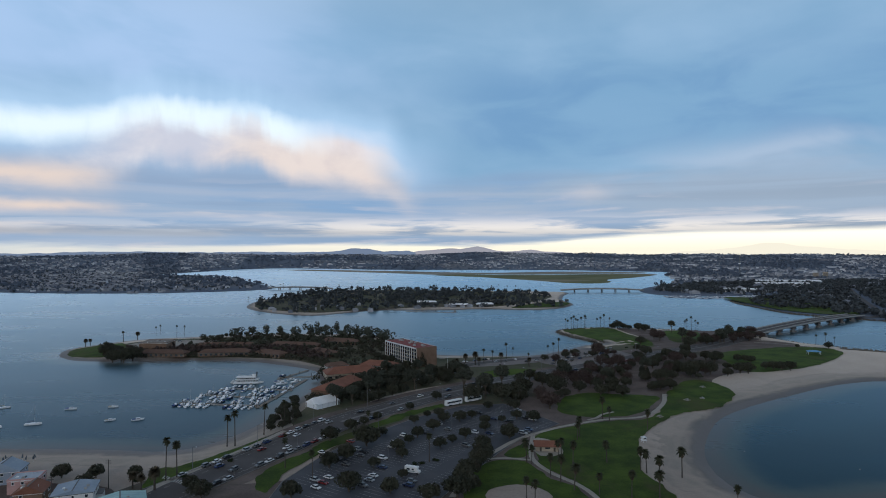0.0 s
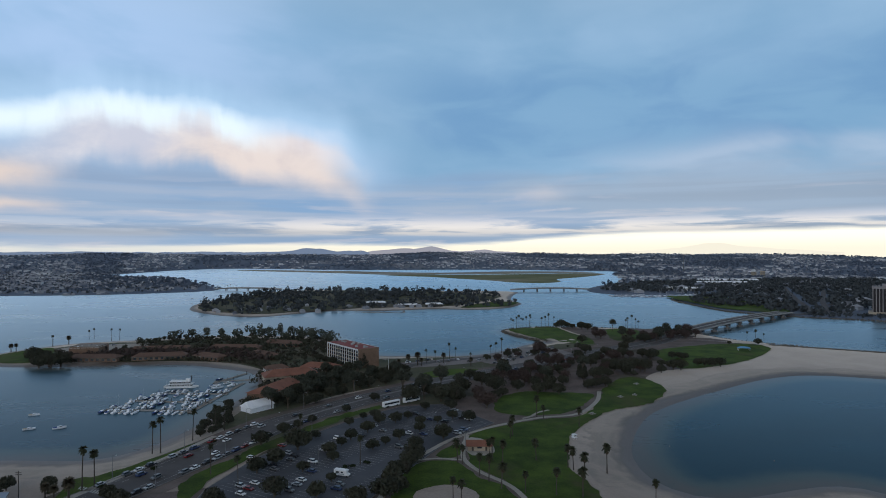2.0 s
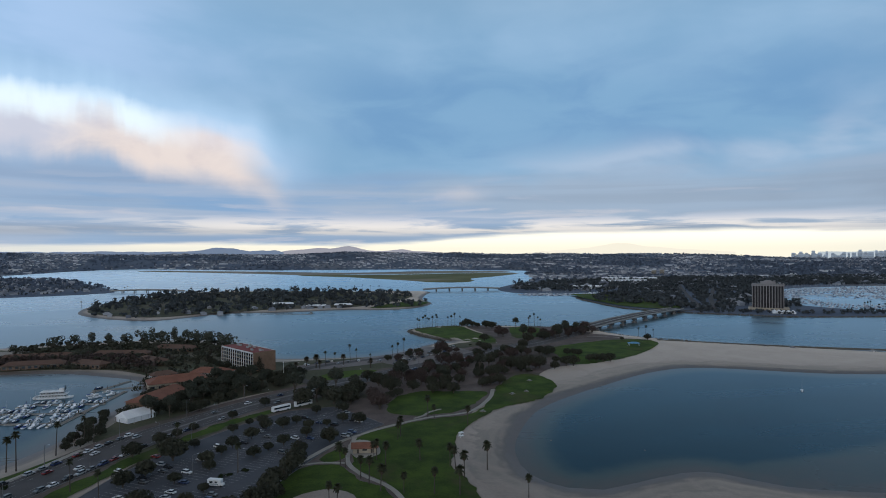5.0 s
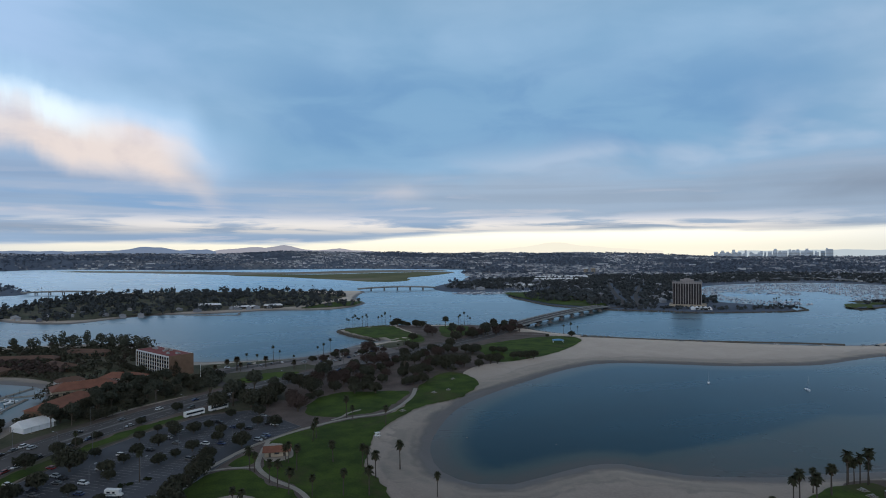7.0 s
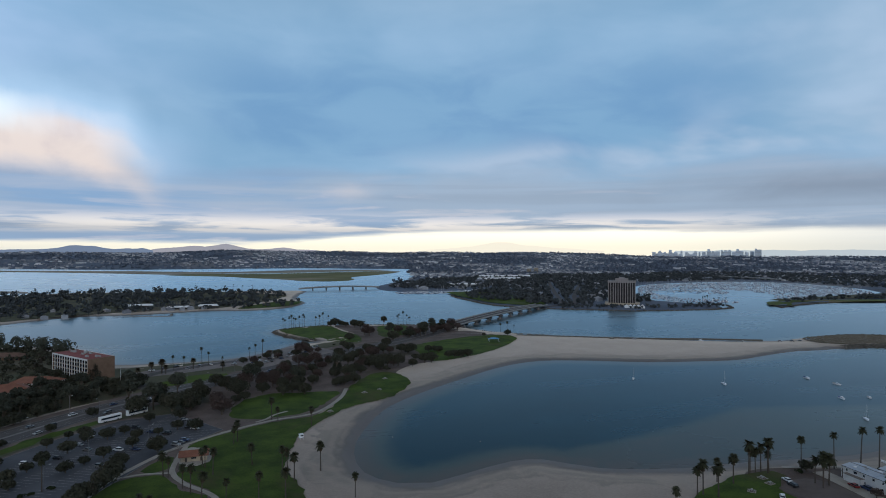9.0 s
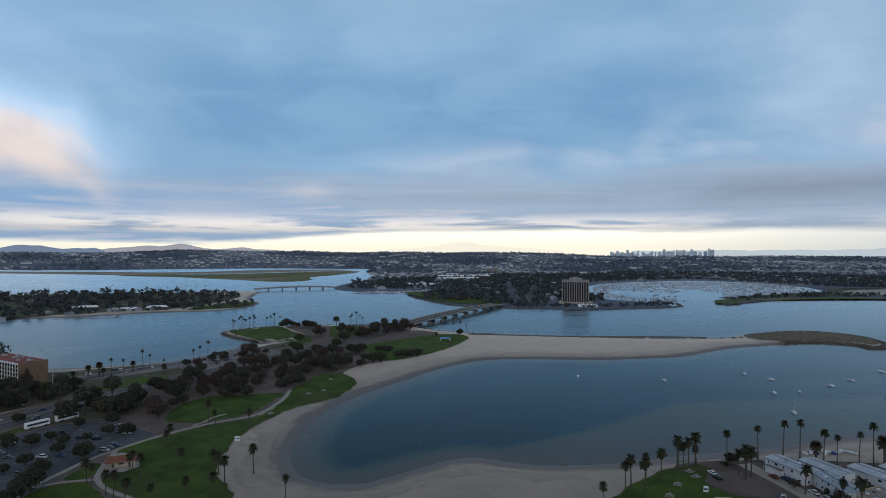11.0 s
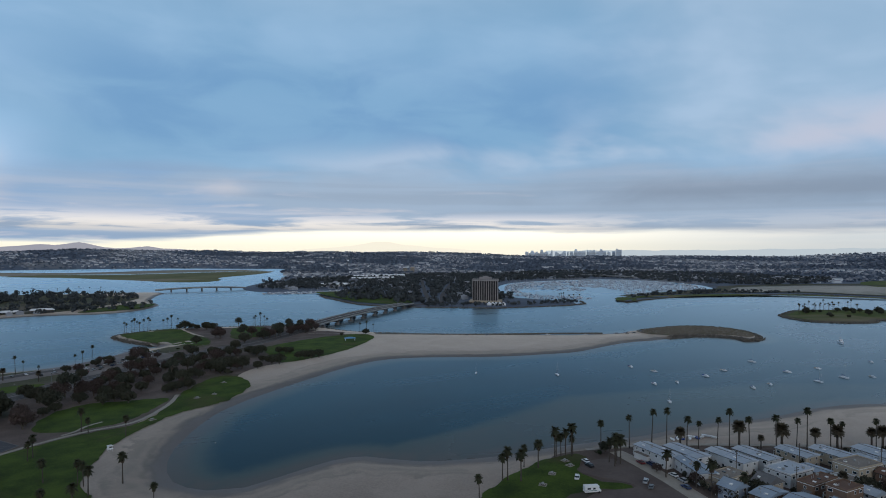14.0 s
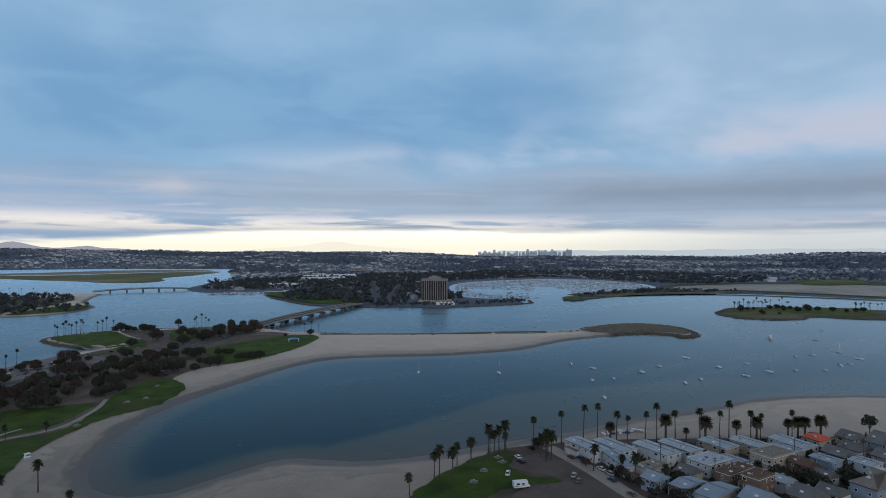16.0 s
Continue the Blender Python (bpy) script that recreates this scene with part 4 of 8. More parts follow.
def bush(rng, width, height, label="low dark green shrub"):
    ob = thing("bush", label, "bush", "shrubs")
    part("stem", Build().tube([(0, 0, -0.2), (0, 0, height * 0.5)], (0.12, 0.06), 5), M["bark"], ob)
    blobs = [((rng.uniform(-0.3, 0.3) * width, rng.uniform(-0.3, 0.3) * width, height * rng.uniform(0.3, 0.6)), width * rng.uniform(0.2, 0.32)) for _ in range(6)]
    part("crown", clump_cloud(rng, blobs, 260, 0.32, height / width), M["hedge"], ob)
    return ob


class Stock:
    """Keeps a few patterns of a kind and sets copies of them about; the patterns themselves are the first ones set."""

    def __init__(self, made):
        self.made, self.used = made, 0

    def put(self, x, y, z=None, turn=None, size=1.0, group=""):
        if z is None:
            z = float(on_main([(x, y)])[0])
        k = self.used % len(self.made)
        m = pose(x, y, z, 0, 0, random.uniform(0, 360) if turn is None else turn) @ Matrix.Scale(size, 4)
        if self.used < len(self.made):
            ob = self.made[k]
            ob.matrix_basis = m
        else:
            ob = copy_thing(self.made[k], pose(0, 0, 0))
            ob.matrix_basis = m
        self.used += 1
        if group:
            ob["group"] = group
        return ob


rng = np.random.default_rng(7)
dark_trees = Stock([tree(rng, 7.8 + 0.7 * k, 10.0 + k, "leaf", "round", "broad dark evergreen tree with a dense round crown", 1500, 0.44, 0.14) for k in range(5)])
lot_trees = Stock([tree(rng, 5.0, 6.2 + 0.4 * k, "leaf", "round", "small round dark tree in the car park", 800, 0.34, 0.2) for k in range(4)])
tall_trees = Stock([tree(rng, 14.0 + k, 9.5, "leaf_grey", "tall", "tall grey-green eucalyptus tree with a loose crown", 900, 0.45, 0.42) for k in range(4)])
red_trees = Stock([tree(rng, 8.0 + k, 10.5, "leaf_red", "round", "reddish-brown tree with thin, nearly bare twigs", 1300, 0.30, 0.2) for k in range(3)])
fan_palms = Stock([fan_palm(rng, 15.0 + 1.2 * k) for k in range(4)])
skirt_palms = Stock([fan_palm(rng, 10.5 + k, 3) for k in range(3)])
date_palms = Stock([date_palm(rng, 8.5), date_palm(rng, 9.5)])
bushes = Stock([bush(rng, 4.0 + k, 2.0 + 0.3 * k) for k in range(3)])


def scatter(stocks, points, gap, seed, sizes=(0.8, 1.2), z=None, limit=400, avoid=()):
    r = np.random.default_rng(seed)
    line = spline(points, 6.0)
    lo, hi = line.min(0), line.max(0)
    kept = []
    for q in r.uniform(lo, hi, (6000, 2)):
        if len(kept) >= limit:
            break
        if inside(q[None], line)[0] and all((q[0] - a[0]) ** 2 + (q[1] - a[1]) ** 2 > gap * gap for a in kept) and not any(inside(q[None], a)[0] for a in avoid):
            kept.append(q)
    for i, q in enumerate(kept):
        stocks[i % len(stocks)].put(q[0], q[1], z, size=r.uniform(*sizes))


ROAD_BAND = np.concatenate([ribbon_line(road_line, 1)[0] + ribbon_line(road_line, 1)[1] * 14, (ribbon_line(road_line, 1)[0] - ribbon_line(road_line, 1)[1] * 14)[::-1]])
HOTEL_YARD = np.array([(-66, 545), (-40, 478), (-16, 470), (14, 500), (-20, 572)], float)
# the dark belt between hotel and road
scatter([dark_trees, dark_trees, tall_trees], [(-70, 380), (-40, 396), (-20, 423), (-4, 440), (20, 470), (10, 488), (-18, 496), (-42, 486), (-54, 460), (-60, 425)], 7.0, 3, (0.6, 1.0), avoid=[ROAD_BAND, HOTEL_YARD])
# the open grove along the road to the bridge
grove_dark = [(212, 755), (218, 752), (226, 754), (230, 745), (239, 736), (244, 728), (206, 628), (226, 544), (235, 539), (246, 540), (209, 540), (192, 471), (187, 480), (187, 500), (158, 505), (174, 501), (173, 530), (152, 513), (121, 430), (121, 496), (122, 557), (174, 458), (161, 427), (153, 424), (193, 537), (203, 480), (211, 476), (222, 470), (234, 496), (218, 542), (110, 429), (114, 414), (121, 406), (107, 409), (132, 435), (146, 421), (161, 448), (152, 452)]
for i, (x, y) in enumerate(grove_dark):
    dark_trees.put(x, y, 2.2, size=(0.62 + 0.36 * ((i * 5) % 7) / 6) * (1.1 if x > 180 else 1.0))
grove_red = [(140, 505), (133, 508), (146, 502), (236, 656), (233, 666), (270, 656), (282, 631), (350, 687), (346, 658), (334, 662), (314, 652), (143, 558), (98, 455), (104, 438), (85, 440), (200, 520), (130, 470)]
for i, (x, y) in enumerate(grove_red):
    red_trees.put(x, y, 2.2, size=1.0 + 0.35 * (i % 4) / 3)
for i, (x, y) in enumerate(((291, 645), (312, 653), (298, 641), (328, 666), (272, 718), (262, 660), (276, 668), (254, 640), (318, 672), (244, 700))):
    (tall_trees if i % 3 else red_trees).put(x, y, 2.2, size=0.85 + 0.08 * (i % 3))
for x, y in ((-298, 545), (-293, 551), (-288, 545), (-283, 551)):
    dark_trees.put(x, y, size=1.3)
for x, y, s in ((260, 532, 0.8), (266, 531, 0.7), (268, 525, 0.7), (237, 481, 0.9), (243, 480, 0.85), (266, 497, 0.8), (271, 494, 0.85), (276, 491, 0.85), (283, 491, 0.8), (383, 599, 0.65), (356, 606, 0.45)):
    dark_trees.put(x, y, 2.1, size=s)
scatter([dark_trees, red_trees, tall_trees], [(50, 415), (60, 436), (85, 455), (110, 470), (150, 492), (160, 470), (130, 445), (95, 418), (75, 418)], 14.0, 5, (0.75, 1.2), avoid=[ROAD_BAND])
scatter([dark_trees, red_trees, dark_trees, tall_trees], [(20, 390), (50, 392), (66, 365), (72, 385), (60, 410), (40, 425), (15, 410)], 10.5, 8, (0.8, 1.35), avoid=[ROAD_BAND])
scatter([red_trees, dark_trees, tall_trees, red_trees], [(256, 610), (300, 632), (350, 664), (345, 690), (300, 668), (262, 645), (246, 630)], 8.0, 15, (0.75, 1.1), limit=16)
scatter([red_trees, dark_trees], [(100, 430), (150, 420), (185, 452), (215, 480), (240, 520), (225, 556), (190, 540), (150, 505), (105, 470)], 12.0, 16, (0.6, 0.95), avoid=[ROAD_BAND], limit=24)
scatter([dark_trees, bushes, red_trees], [(90, 515), (130, 540), (170, 575), (200, 600), (185, 612), (140, 590), (100, 560)], 9.0, 17, (0.5, 0.85), limit=16)
# trees close to the road
for x, y, s in ((120, 486, 0.9), (205, 553, 0.95), (190, 565, 1.0), (232, 578, 0.9), (250, 612, 0.95), (300, 652, 1.0), (142, 530, 0.85), (100, 505, 0.8), (66, 458, 0.85), (30, 430, 0.95), (78, 440, 1.05), (176, 545, 0.85)):
    dark_trees.put(x, y, 2.2, size=s)

# ---------------------------------------------------------------- bay hotel
def window_unit(parent, w, h, m, depth=0.25, frame_mat="white", name="window", sill=True):
    """A framed window, its glass set back, placed by m (local x along the wall, z up, y out of the wall)."""
    b = Build()
    t = 0.12
    for x0, x1, z0, z1 in ((-w / 2, w / 2, 0, t), (-w / 2, w / 2, h - t, h), (-w / 2, -w / 2 + t, t, h - t), (w / 2 - t, w / 2, t, h - t)):
        b.box(x0, x1, -0.02, 0.1, z0, z1)
    ob = part(name, b, M[frame_mat], parent)
    ob.matrix_basis = m
    part("pane", Build().box(-w / 2 + t, w / 2 - t, 0.0, 0.04, t, h - t), M["glass"], ob)
    return ob


def slab_building(name, label, category, m, length, depth, levels, level_h, wall, roof, bays, bay_faces="fb", fin=0.35, parapet=0.9):
    """A block with projecting fins and floor slabs in front of recessed dark glazing on its long faces."""
    ob = thing(name, label, category, "", m)
    H = levels * level_h
    part("wall", Build().box(-length / 2 + 0.8, length / 2 - 0.8, -depth / 2 + 1.2, depth / 2 - 1.2, 0, H), M["wall_tan"], ob)
    for s in (-1, 1):
        part("end_wall", Build().box(s * length / 2 - 0.8 if s > 0 else -length / 2, s * length / 2 if s > 0 else -length / 2 + 0.8, -depth / 2, depth / 2, 0, H + parapet), M[wall], ob)
    for k in range(levels):
        part("floor_slab", Build().box(-length / 2 + 0.8, length / 2 - 0.8, -depth / 2 + 0.1, depth / 2 - 0.1, k * level_h - 0.15, k * level_h + 0.25), M["wall_tan"], ob)
    part("roof_slab", Build().box(-length / 2 + 0.8, length / 2 - 0.8, -depth / 2 - 0.15, depth / 2 + 0.15, H - 0.25, H + 0.35), M["wall_white"], ob)
    for s in (-1, 1):
        y0, y1 = sorted((s * (depth / 2 - 0.3), s * (depth / 2 + 0.15)))
        part("parapet", Build().box(-length / 2 + 0.8, length / 2 - 0.8, y0, y1, H + 0.35, H + parapet), M["wall_white"], ob)
    for i in range(bays + 1):
        x = -length / 2 + 0.8 + (length - 1.6) * i / bays
        for s in (-1, 1):
            y0, y1 = sorted((s * (depth / 2 - 0.3), s * (depth / 2 + 0.1)))
            part("fin", Build().box(x - fin / 2, x + fin / 2, y0, y1, 0, H), M["wall_white"], ob)
    for i in range(bays):
        x = -length / 2 + 0.8 + (length - 1.6) * (i + 0.5) / bays
        for k in range(levels):
            y = -depth / 2 + 1.2
            part("window", Build().box(x - (length / bays) * 0.49, x + (length / bays) * 0.49, y - 0.08, y + 0.02, k * level_h + 0.24, k * level_h + level_h - 0.17), M["glass"], ob)
    part("roof", Build().box(-length / 2 + 0.8, length / 2 - 0.8, -depth / 2 + 0.5, depth / 2 - 0.5, H + 0.35, H + 0.7), M[roof], ob, "dull red flat roof")
    r = np.random.default_rng(4)
    for k in range(9):
        x, y = r.uniform(-length * 0.42, length * 0.42), r.uniform(-depth * 0.3, depth * 0.3)
        part("roof_unit", Build().box(x - 1.2, x + 1.2, y - 0.8, y + 0.8, H + 0.7, H + 0.7 + r.uniform(0.7, 1.6)), M["concrete"], ob)
    return ob


def ivy(parent, x, y0, y1, z1):
    blobs = [((x, y, z), 0.9) for y in np.arange(y0, y1, 1.3) for z in np.arange(0.5, z1 * (0.75 + 0.25 * math.sin(y)), 1.3)]
    part("ivy", clump_cloud(np.random.default_rng(5), blobs, 1500, 0.28, 1.0), M["leaf"], parent, "climbing ivy on the end wall")


hotel = slab_building("hotel", "five-storey white hotel with a red flat roof and brick ends", "hotel", pose(-29, 536, 2.0, 0, 0, -56), 56, 20, 5, 3.1, "wall_brown", "roof_red", 14, fin=0.55)
ivy(hotel, 28.2, -9.0, -1.0, 13.0)
for x, y, k in ((-59, 548, 0.75), (-52, 538, 0.6), (-45, 527, 0.7), (-38, 516, 0.65), (-30, 505, 0.8), (-22, 496, 0.6), (-10, 496, 0.55)):
    dark_trees.put(x, y, size=k)

# ---------------------------------------------------------------- tower hotel across the channel
def tower_hotel(m):
    ob = thing("tower_hotel", "seventeen-storey tower hotel with pale vertical ribs", "hotel", "", m)
    H, w, d = 41.5, 45.0, 26.0
    part("core", Build().box(-w / 2, w / 2, -d / 2, d / 2, 0, H), M["tower_dark"], ob, "dark bronze glass walls")
    for i in range(12):
        x = -w / 2 + w * i / 11
        for s in (-1, 1):
            part("rib", Build().box(x - 0.55, x + 0.55, s * d / 2 - 0.6, s * d / 2 + 0.6, 0, H + 1.5), M["tower"], ob)
    for i in range(8):
        y = -d / 2 + d * i / 7
        for s in (-1, 1):
            part("rib", Build().box(s * w / 2 - 0.6, s * w / 2 + 0.6, y - 0.5, y + 0.5, 0, H + 1.5), M["tower"], ob)
    for k in range(1, 17):
        z = H * k / 17
        part("floor_band", Build().box(-w / 2 - 0.06, w / 2 + 0.06, -d / 2 - 0.06, d / 2 + 0.06, z - 0.2, z + 0.2), M["tower_dark"], ob)
    part("cornice", Build().box(-w / 2 - 1.2, w / 2 + 1.2, -d / 2 - 1.2, d / 2 + 1.2, H - 2.2, H + 0.4), M["tower"], ob)
    part("roof", Build().box(-w / 2, w / 2, -d / 2, d / 2, H + 0.4, H + 0.9), M["roof_grey"], ob)
    part("penthouse", Build().box(-11, 11, -7, 7, H + 0.9, H + 4.6).box(-5, 5, -4, 4, H + 4.6, H + 6.5), M["tower"], ob)
    part("podium", Build().box(-w / 2 - 6, w / 2 + 8, -d / 2 - 4, d / 2 + 4, 0, 4.0), M["wall_tan"], ob)
    return ob


tower_hotel(pose(752, 856, 2.4, 0, 0, -40))


# ---------------------------------------------------------------- bridges
def bridge(name, label, a, b, z0, zmid, z1, width, spans, pier_w=2.2, pairs=2, cap=True):
    a, b = Vector((*a, 0)), Vector((*b, 0))
    L = (b - a).length
    ob = thing(name, label, "bridge", "", Matrix.Translation(a) @ Matrix.Rotation(math.atan2(b.y - a.y, b.x - a.x), 4, "Z"))
    zs = lambda s: z0 + (z1 - z0) * s + 4 * (zmid - (z0 + z1) / 2) * s * (1 - s)  # noqa: E731
    n = 24
    prof = [(-width / 2, 0), (width / 2, 0), (width / 2, -0.5), (width / 2 - 2, -0.7), (width / 2 - 3, -2.0), (-width / 2 + 3, -2.0), (-width / 2 + 2, -0.7), (-width / 2, -0.5)]
    part("deck", Build().loft([[(L * i / n, y, zs(i / n) + z) for y, z in prof] for i in range(n + 1)]), M["concrete"], ob)
    part("roadway", Build().loft([[(L * i / n, y, zs(i / n) + z) for y, z in ((-width / 2 + 1.6, 0.01), (width / 2 - 1.6, 0.01), (width / 2 - 1.6, 0.08), (-width / 2 + 1.6, 0.08))] for i in range(n + 1)]), M["road"], ob)
    for s in (-1, 1):
        y0 = s * (width / 2 - 0.25)
        part("parapet", Build().loft([[(L * i / n, y0 + dy, zs(i / n) + z) for dy, z in ((-0.2, 0), (0.2, 0), (0.2, 1.0), (-0.2, 1.0))] for i in range(n + 1)]), M["concrete"], ob)
    part("median", Build().loft([[(L * i / n, dy, zs(i / n) + z) for dy, z in ((-0.4, 0.08), (0.4, 0.08), (0.4, 0.7), (-0.4, 0.7))] for i in range(n + 1)]), M["concrete"], ob)
    for k in range(1, spans):
        x = L * k / spans
        z = zs(k / spans) - 2.0
        if cap:
            pier = part("pier", Build().box(x - 1.1, x + 1.1, -width / 2 + 1, width / 2 - 1, z - 1.6, z), M["pier_concrete"], ob)
        else:
            pier = part("pier", Build().box(x - 0.8, x + 0.8, -width / 2 + 2, width / 2 - 2, z - 1.0, z), M["concrete"], ob)
        for j in range(pairs):
            y = (j / max(pairs - 1, 1) - 0.5) * (width - 6)
            part("column", Build().tube([(x, y, -5), (x, y, z - 1.0)], (pier_w / 2, pier_w / 2), 10), M["pier_concrete"], pier)
            if cap:
                part("footing", Build().tube([(x, y, -5), (x, y, 1.9)], (pier_w * 1.15, pier_w * 1.15), 10), M["pier_concrete"], pier)
    return ob


bridge("road_bridge", "long low concrete road bridge on paired columns", (336, 679), (600, 876), 4.5, 8.2, 6.0, 22, 9, 3.2)
bridge("far_bridge", "slim concrete bridge on single piers", (283, 1447), (478, 1442), 6.0, 9.6, 6.0, 16, 6, 2.0, 2, False)
bridge("west_bridge", "slim concrete bridge on single piers", (-452, 1570), (-280, 1530), 6.0, 8.8, 6.0, 14, 6, 2.0, 2, False)


# ---------------------------------------------------------------- beach houses
def house(x, y, turn, w, d, h, roof="flat", wall="wall_white", top="roof_white", storeys=2, label="", seed=0, windows=True):
    r = np.random.default_rng(seed + 100)
    ob = thing("house", label if len(label.split()) > 3 else (label + " in a tight beach row"), "house", "beach houses", pose(x, y, 2.1, 0, 0, turn))
    part("wall", Build().box(-w / 2, w / 2, -d / 2, d / 2, -0.3, h), M[wall], ob)
    o = 0.5
    if roof == "flat":
        rb = part("roof", Build().box(-w / 2 + 0.2, w / 2 - 0.2, -d / 2 + 0.2, d / 2 - 0.2, h, h + 0.2), M[top], ob)
        pb = Build()
        for x0, x1, y0, y1 in ((-w / 2 - 0.1, w / 2 + 0.1, -d / 2 - 0.1, -d / 2 + 0.2), (-w / 2 - 0.1, w / 2 + 0.1, d / 2 - 0.2, d / 2 + 0.1), (-w / 2 - 0.1, -w / 2 + 0.2, -d / 2 + 0.2, d / 2 - 0.2), (w / 2 - 0.2, w / 2 + 0.1, -d / 2 + 0.2, d / 2 - 0.2)):
            pb.box(x0, x1, y0, y1, h - 0.1, h + 0.55)
        part("parapet", pb, M[wall], ob)
        top_z = h + 0.2
    else:
        rise = {"low": 0.09, "gable": 0.28, "hip": 0.25}[roof] * w
        W, D = w / 2 + o, d / 2 + o
        hip = w * 0.45 if roof == "hip" else 0.0
        rb = part("roof", Build().add(
            [(-W, -D, h), (W, -D, h), (W, D, h), (-W, D, h), (0, -D + hip, h + rise), (0, D - hip, h + rise),
             (-W, -D, h + 0.2), (W, -D, h + 0.2), (W, D, h + 0.2), (-W, D, h + 0.2), (0, -D + hip, h + rise + 0.2), (0, D - hip, h + rise + 0.2)],
            [(0, 3, 2, 1), (6, 7, 10), (8, 9, 11), (7, 8, 11, 10), (9, 6, 10, 11), (0, 1, 7, 6), (1, 2, 8, 7), (2, 3, 9, 8), (3, 0, 6, 9)]), M[top], ob)
        part("ridge_cap", Build().box(-0.22, 0.22, -D + hip, D - hip, h + rise + 0.12, h + rise + 0.27), M["roof_grey"], rb)
        if roof == "low":
            for k in range(1, 4):
                y = -D + 2 * D * k / 4 + r.uniform(-0.6, 0.6)
                part("roof_seam", Build().add([(-W, y, h + 0.22), (-W, y + 0.3, h + 0.22), (0, y + 0.3, h + rise + 0.23), (0, y, h + rise + 0.23), (W, y, h + 0.22), (W, y + 0.3, h + 0.22)], [(0, 3, 2, 1), (3, 4, 5, 2)]), M["roof_blue"], rb)
        for g in (-1, 1):
            x0, x1 = sorted((g * W, g * (W + 0.14)))
            part("gutter", Build().box(x0, x1, -D, D, h + 0.02, h + 0.2), M["dark_wood"], rb)
        if roof != "hip":
            part("gable", Build().add([(-w / 2, -d / 2 + 0.05, h - 0.1), (w / 2, -d / 2 + 0.05, h - 0.1), (0, -d / 2 + 0.05, h + rise - 0.05), (-w / 2, d / 2 - 0.05, h - 0.1), (w / 2, d / 2 - 0.05, h - 0.1), (0, d / 2 - 0.05, h + rise - 0.05)],
                                      [(0, 1, 2), (5, 4, 3), (0, 2, 5, 3), (1, 4, 5, 2), (0, 3, 4, 1)]), M[wall], ob)
        top_z = h + rise * 0.5
    part("fascia", Build().box(-w / 2 - 0.06, w / 2 + 0.06, -d / 2 - 0.06, d / 2 + 0.06, h - 0.35, h - 0.12), M["white"] if r.uniform() < 0.6 else M["dark_wood"], ob)
    for k in range(int(r.integers(2, 5))):
        vx, vy = r.uniform(-w * 0.35, w * 0.35), r.uniform(-d * 0.35, d * 0.35)
        if r.uniform() < 0.5:
            part("vent_pipe", Build().tube([(vx, vy, h - 0.1), (vx, vy, top_z + 1.0)], (0.12, 0.12), 6), M["alu"], rb)
        else:
            part("roof_box", Build().box(vx - 0.5, vx + 0.5, vy - 0.4, vy + 0.4, h - 0.1, top_z + 0.8), M["concrete"], rb)
    # a lower lean-to, a deck with posts, and skylights
    sx = 1 if r.uniform() < 0.5 else -1
    e0, e1 = sorted((sx * w / 2, sx * (w / 2 + r.uniform(1.4, 2.4))))
    y0 = r.uniform(-d / 2, 0)
    y1 = y0 + d * r.uniform(0.3, 0.5)
    hh = h * r.uniform(0.42, 0.6)
    annexe = part("annexe", Build().box(e0, e1, y0, y1, -0.3, hh), M[wall], ob)
    part("annexe_roof", Build().box(e0 - 0.2, e1 + 0.2, y0 - 0.2, y1 + 0.2, hh, hh + 0.18), M["roof_tan" if r.uniform() < 0.5 else "roof_grey"], annexe)
    deck = part("deck", Build().box(-w * 0.4, w * 0.3, d / 2, d / 2 + 1.8, h * 0.48, h * 0.48 + 0.15), M["wood"], ob)
    part("deck_rail", Build().box(-w * 0.4, w * 0.3, d / 2 + 1.72, d / 2 + 1.8, h * 0.48 + 0.95, h * 0.48 + 1.05), M["white"], deck)
    for px in (-w * 0.38, -w * 0.05, w * 0.28):
        part("deck_post", Build().box(px - 0.08, px + 0.08, d / 2 + 1.64, d / 2 + 1.8, -0.3, h * 0.48 + 1.0), M["white"], deck)
    for k in range(int(r.integers(1, 4))):
        vx, vy = (-0.28 + 0.28 * k) * w, r.uniform(-0.3, 0.3) * d
        part("skylight", Build().box(vx - 0.45, vx + 0.45, vy - 0.6, vy + 0.6, h - 0.1, top_z + (0.35 if roof == "flat" else 0.45)), M["glass"] if k % 2 else M["white"], rb)
    if windows:
        lh = h / storeys
        for s in range(storeys):
            for side in range(4):
                ln = w if side < 2 else d
                n = max(1, int(ln / 3.6))
                for i in range(n):
                    if r.uniform() < 0.22:
                        continue
                    p = -ln / 2 + ln * (i + 0.5) / n + r.uniform(-0.3, 0.3)
                    q = ((p, -d / 2, 180), (p, d / 2, 0), (-w / 2, p, 90), (w / 2, p, -90))[side]
                    window_unit(ob, r.choice((1.0, 1.3, 1.9)), 1.25, pose(q[0], q[1], s * lh + 1.0, 0, 0, q[2]))
        part("door", Build().box(w * 0.2 - 0.5, w * 0.2 + 0.5, -d / 2 - 0.08, -d / 2 + 0.02, 0, 2.05), M["dark_wood"], ob)
    return ob


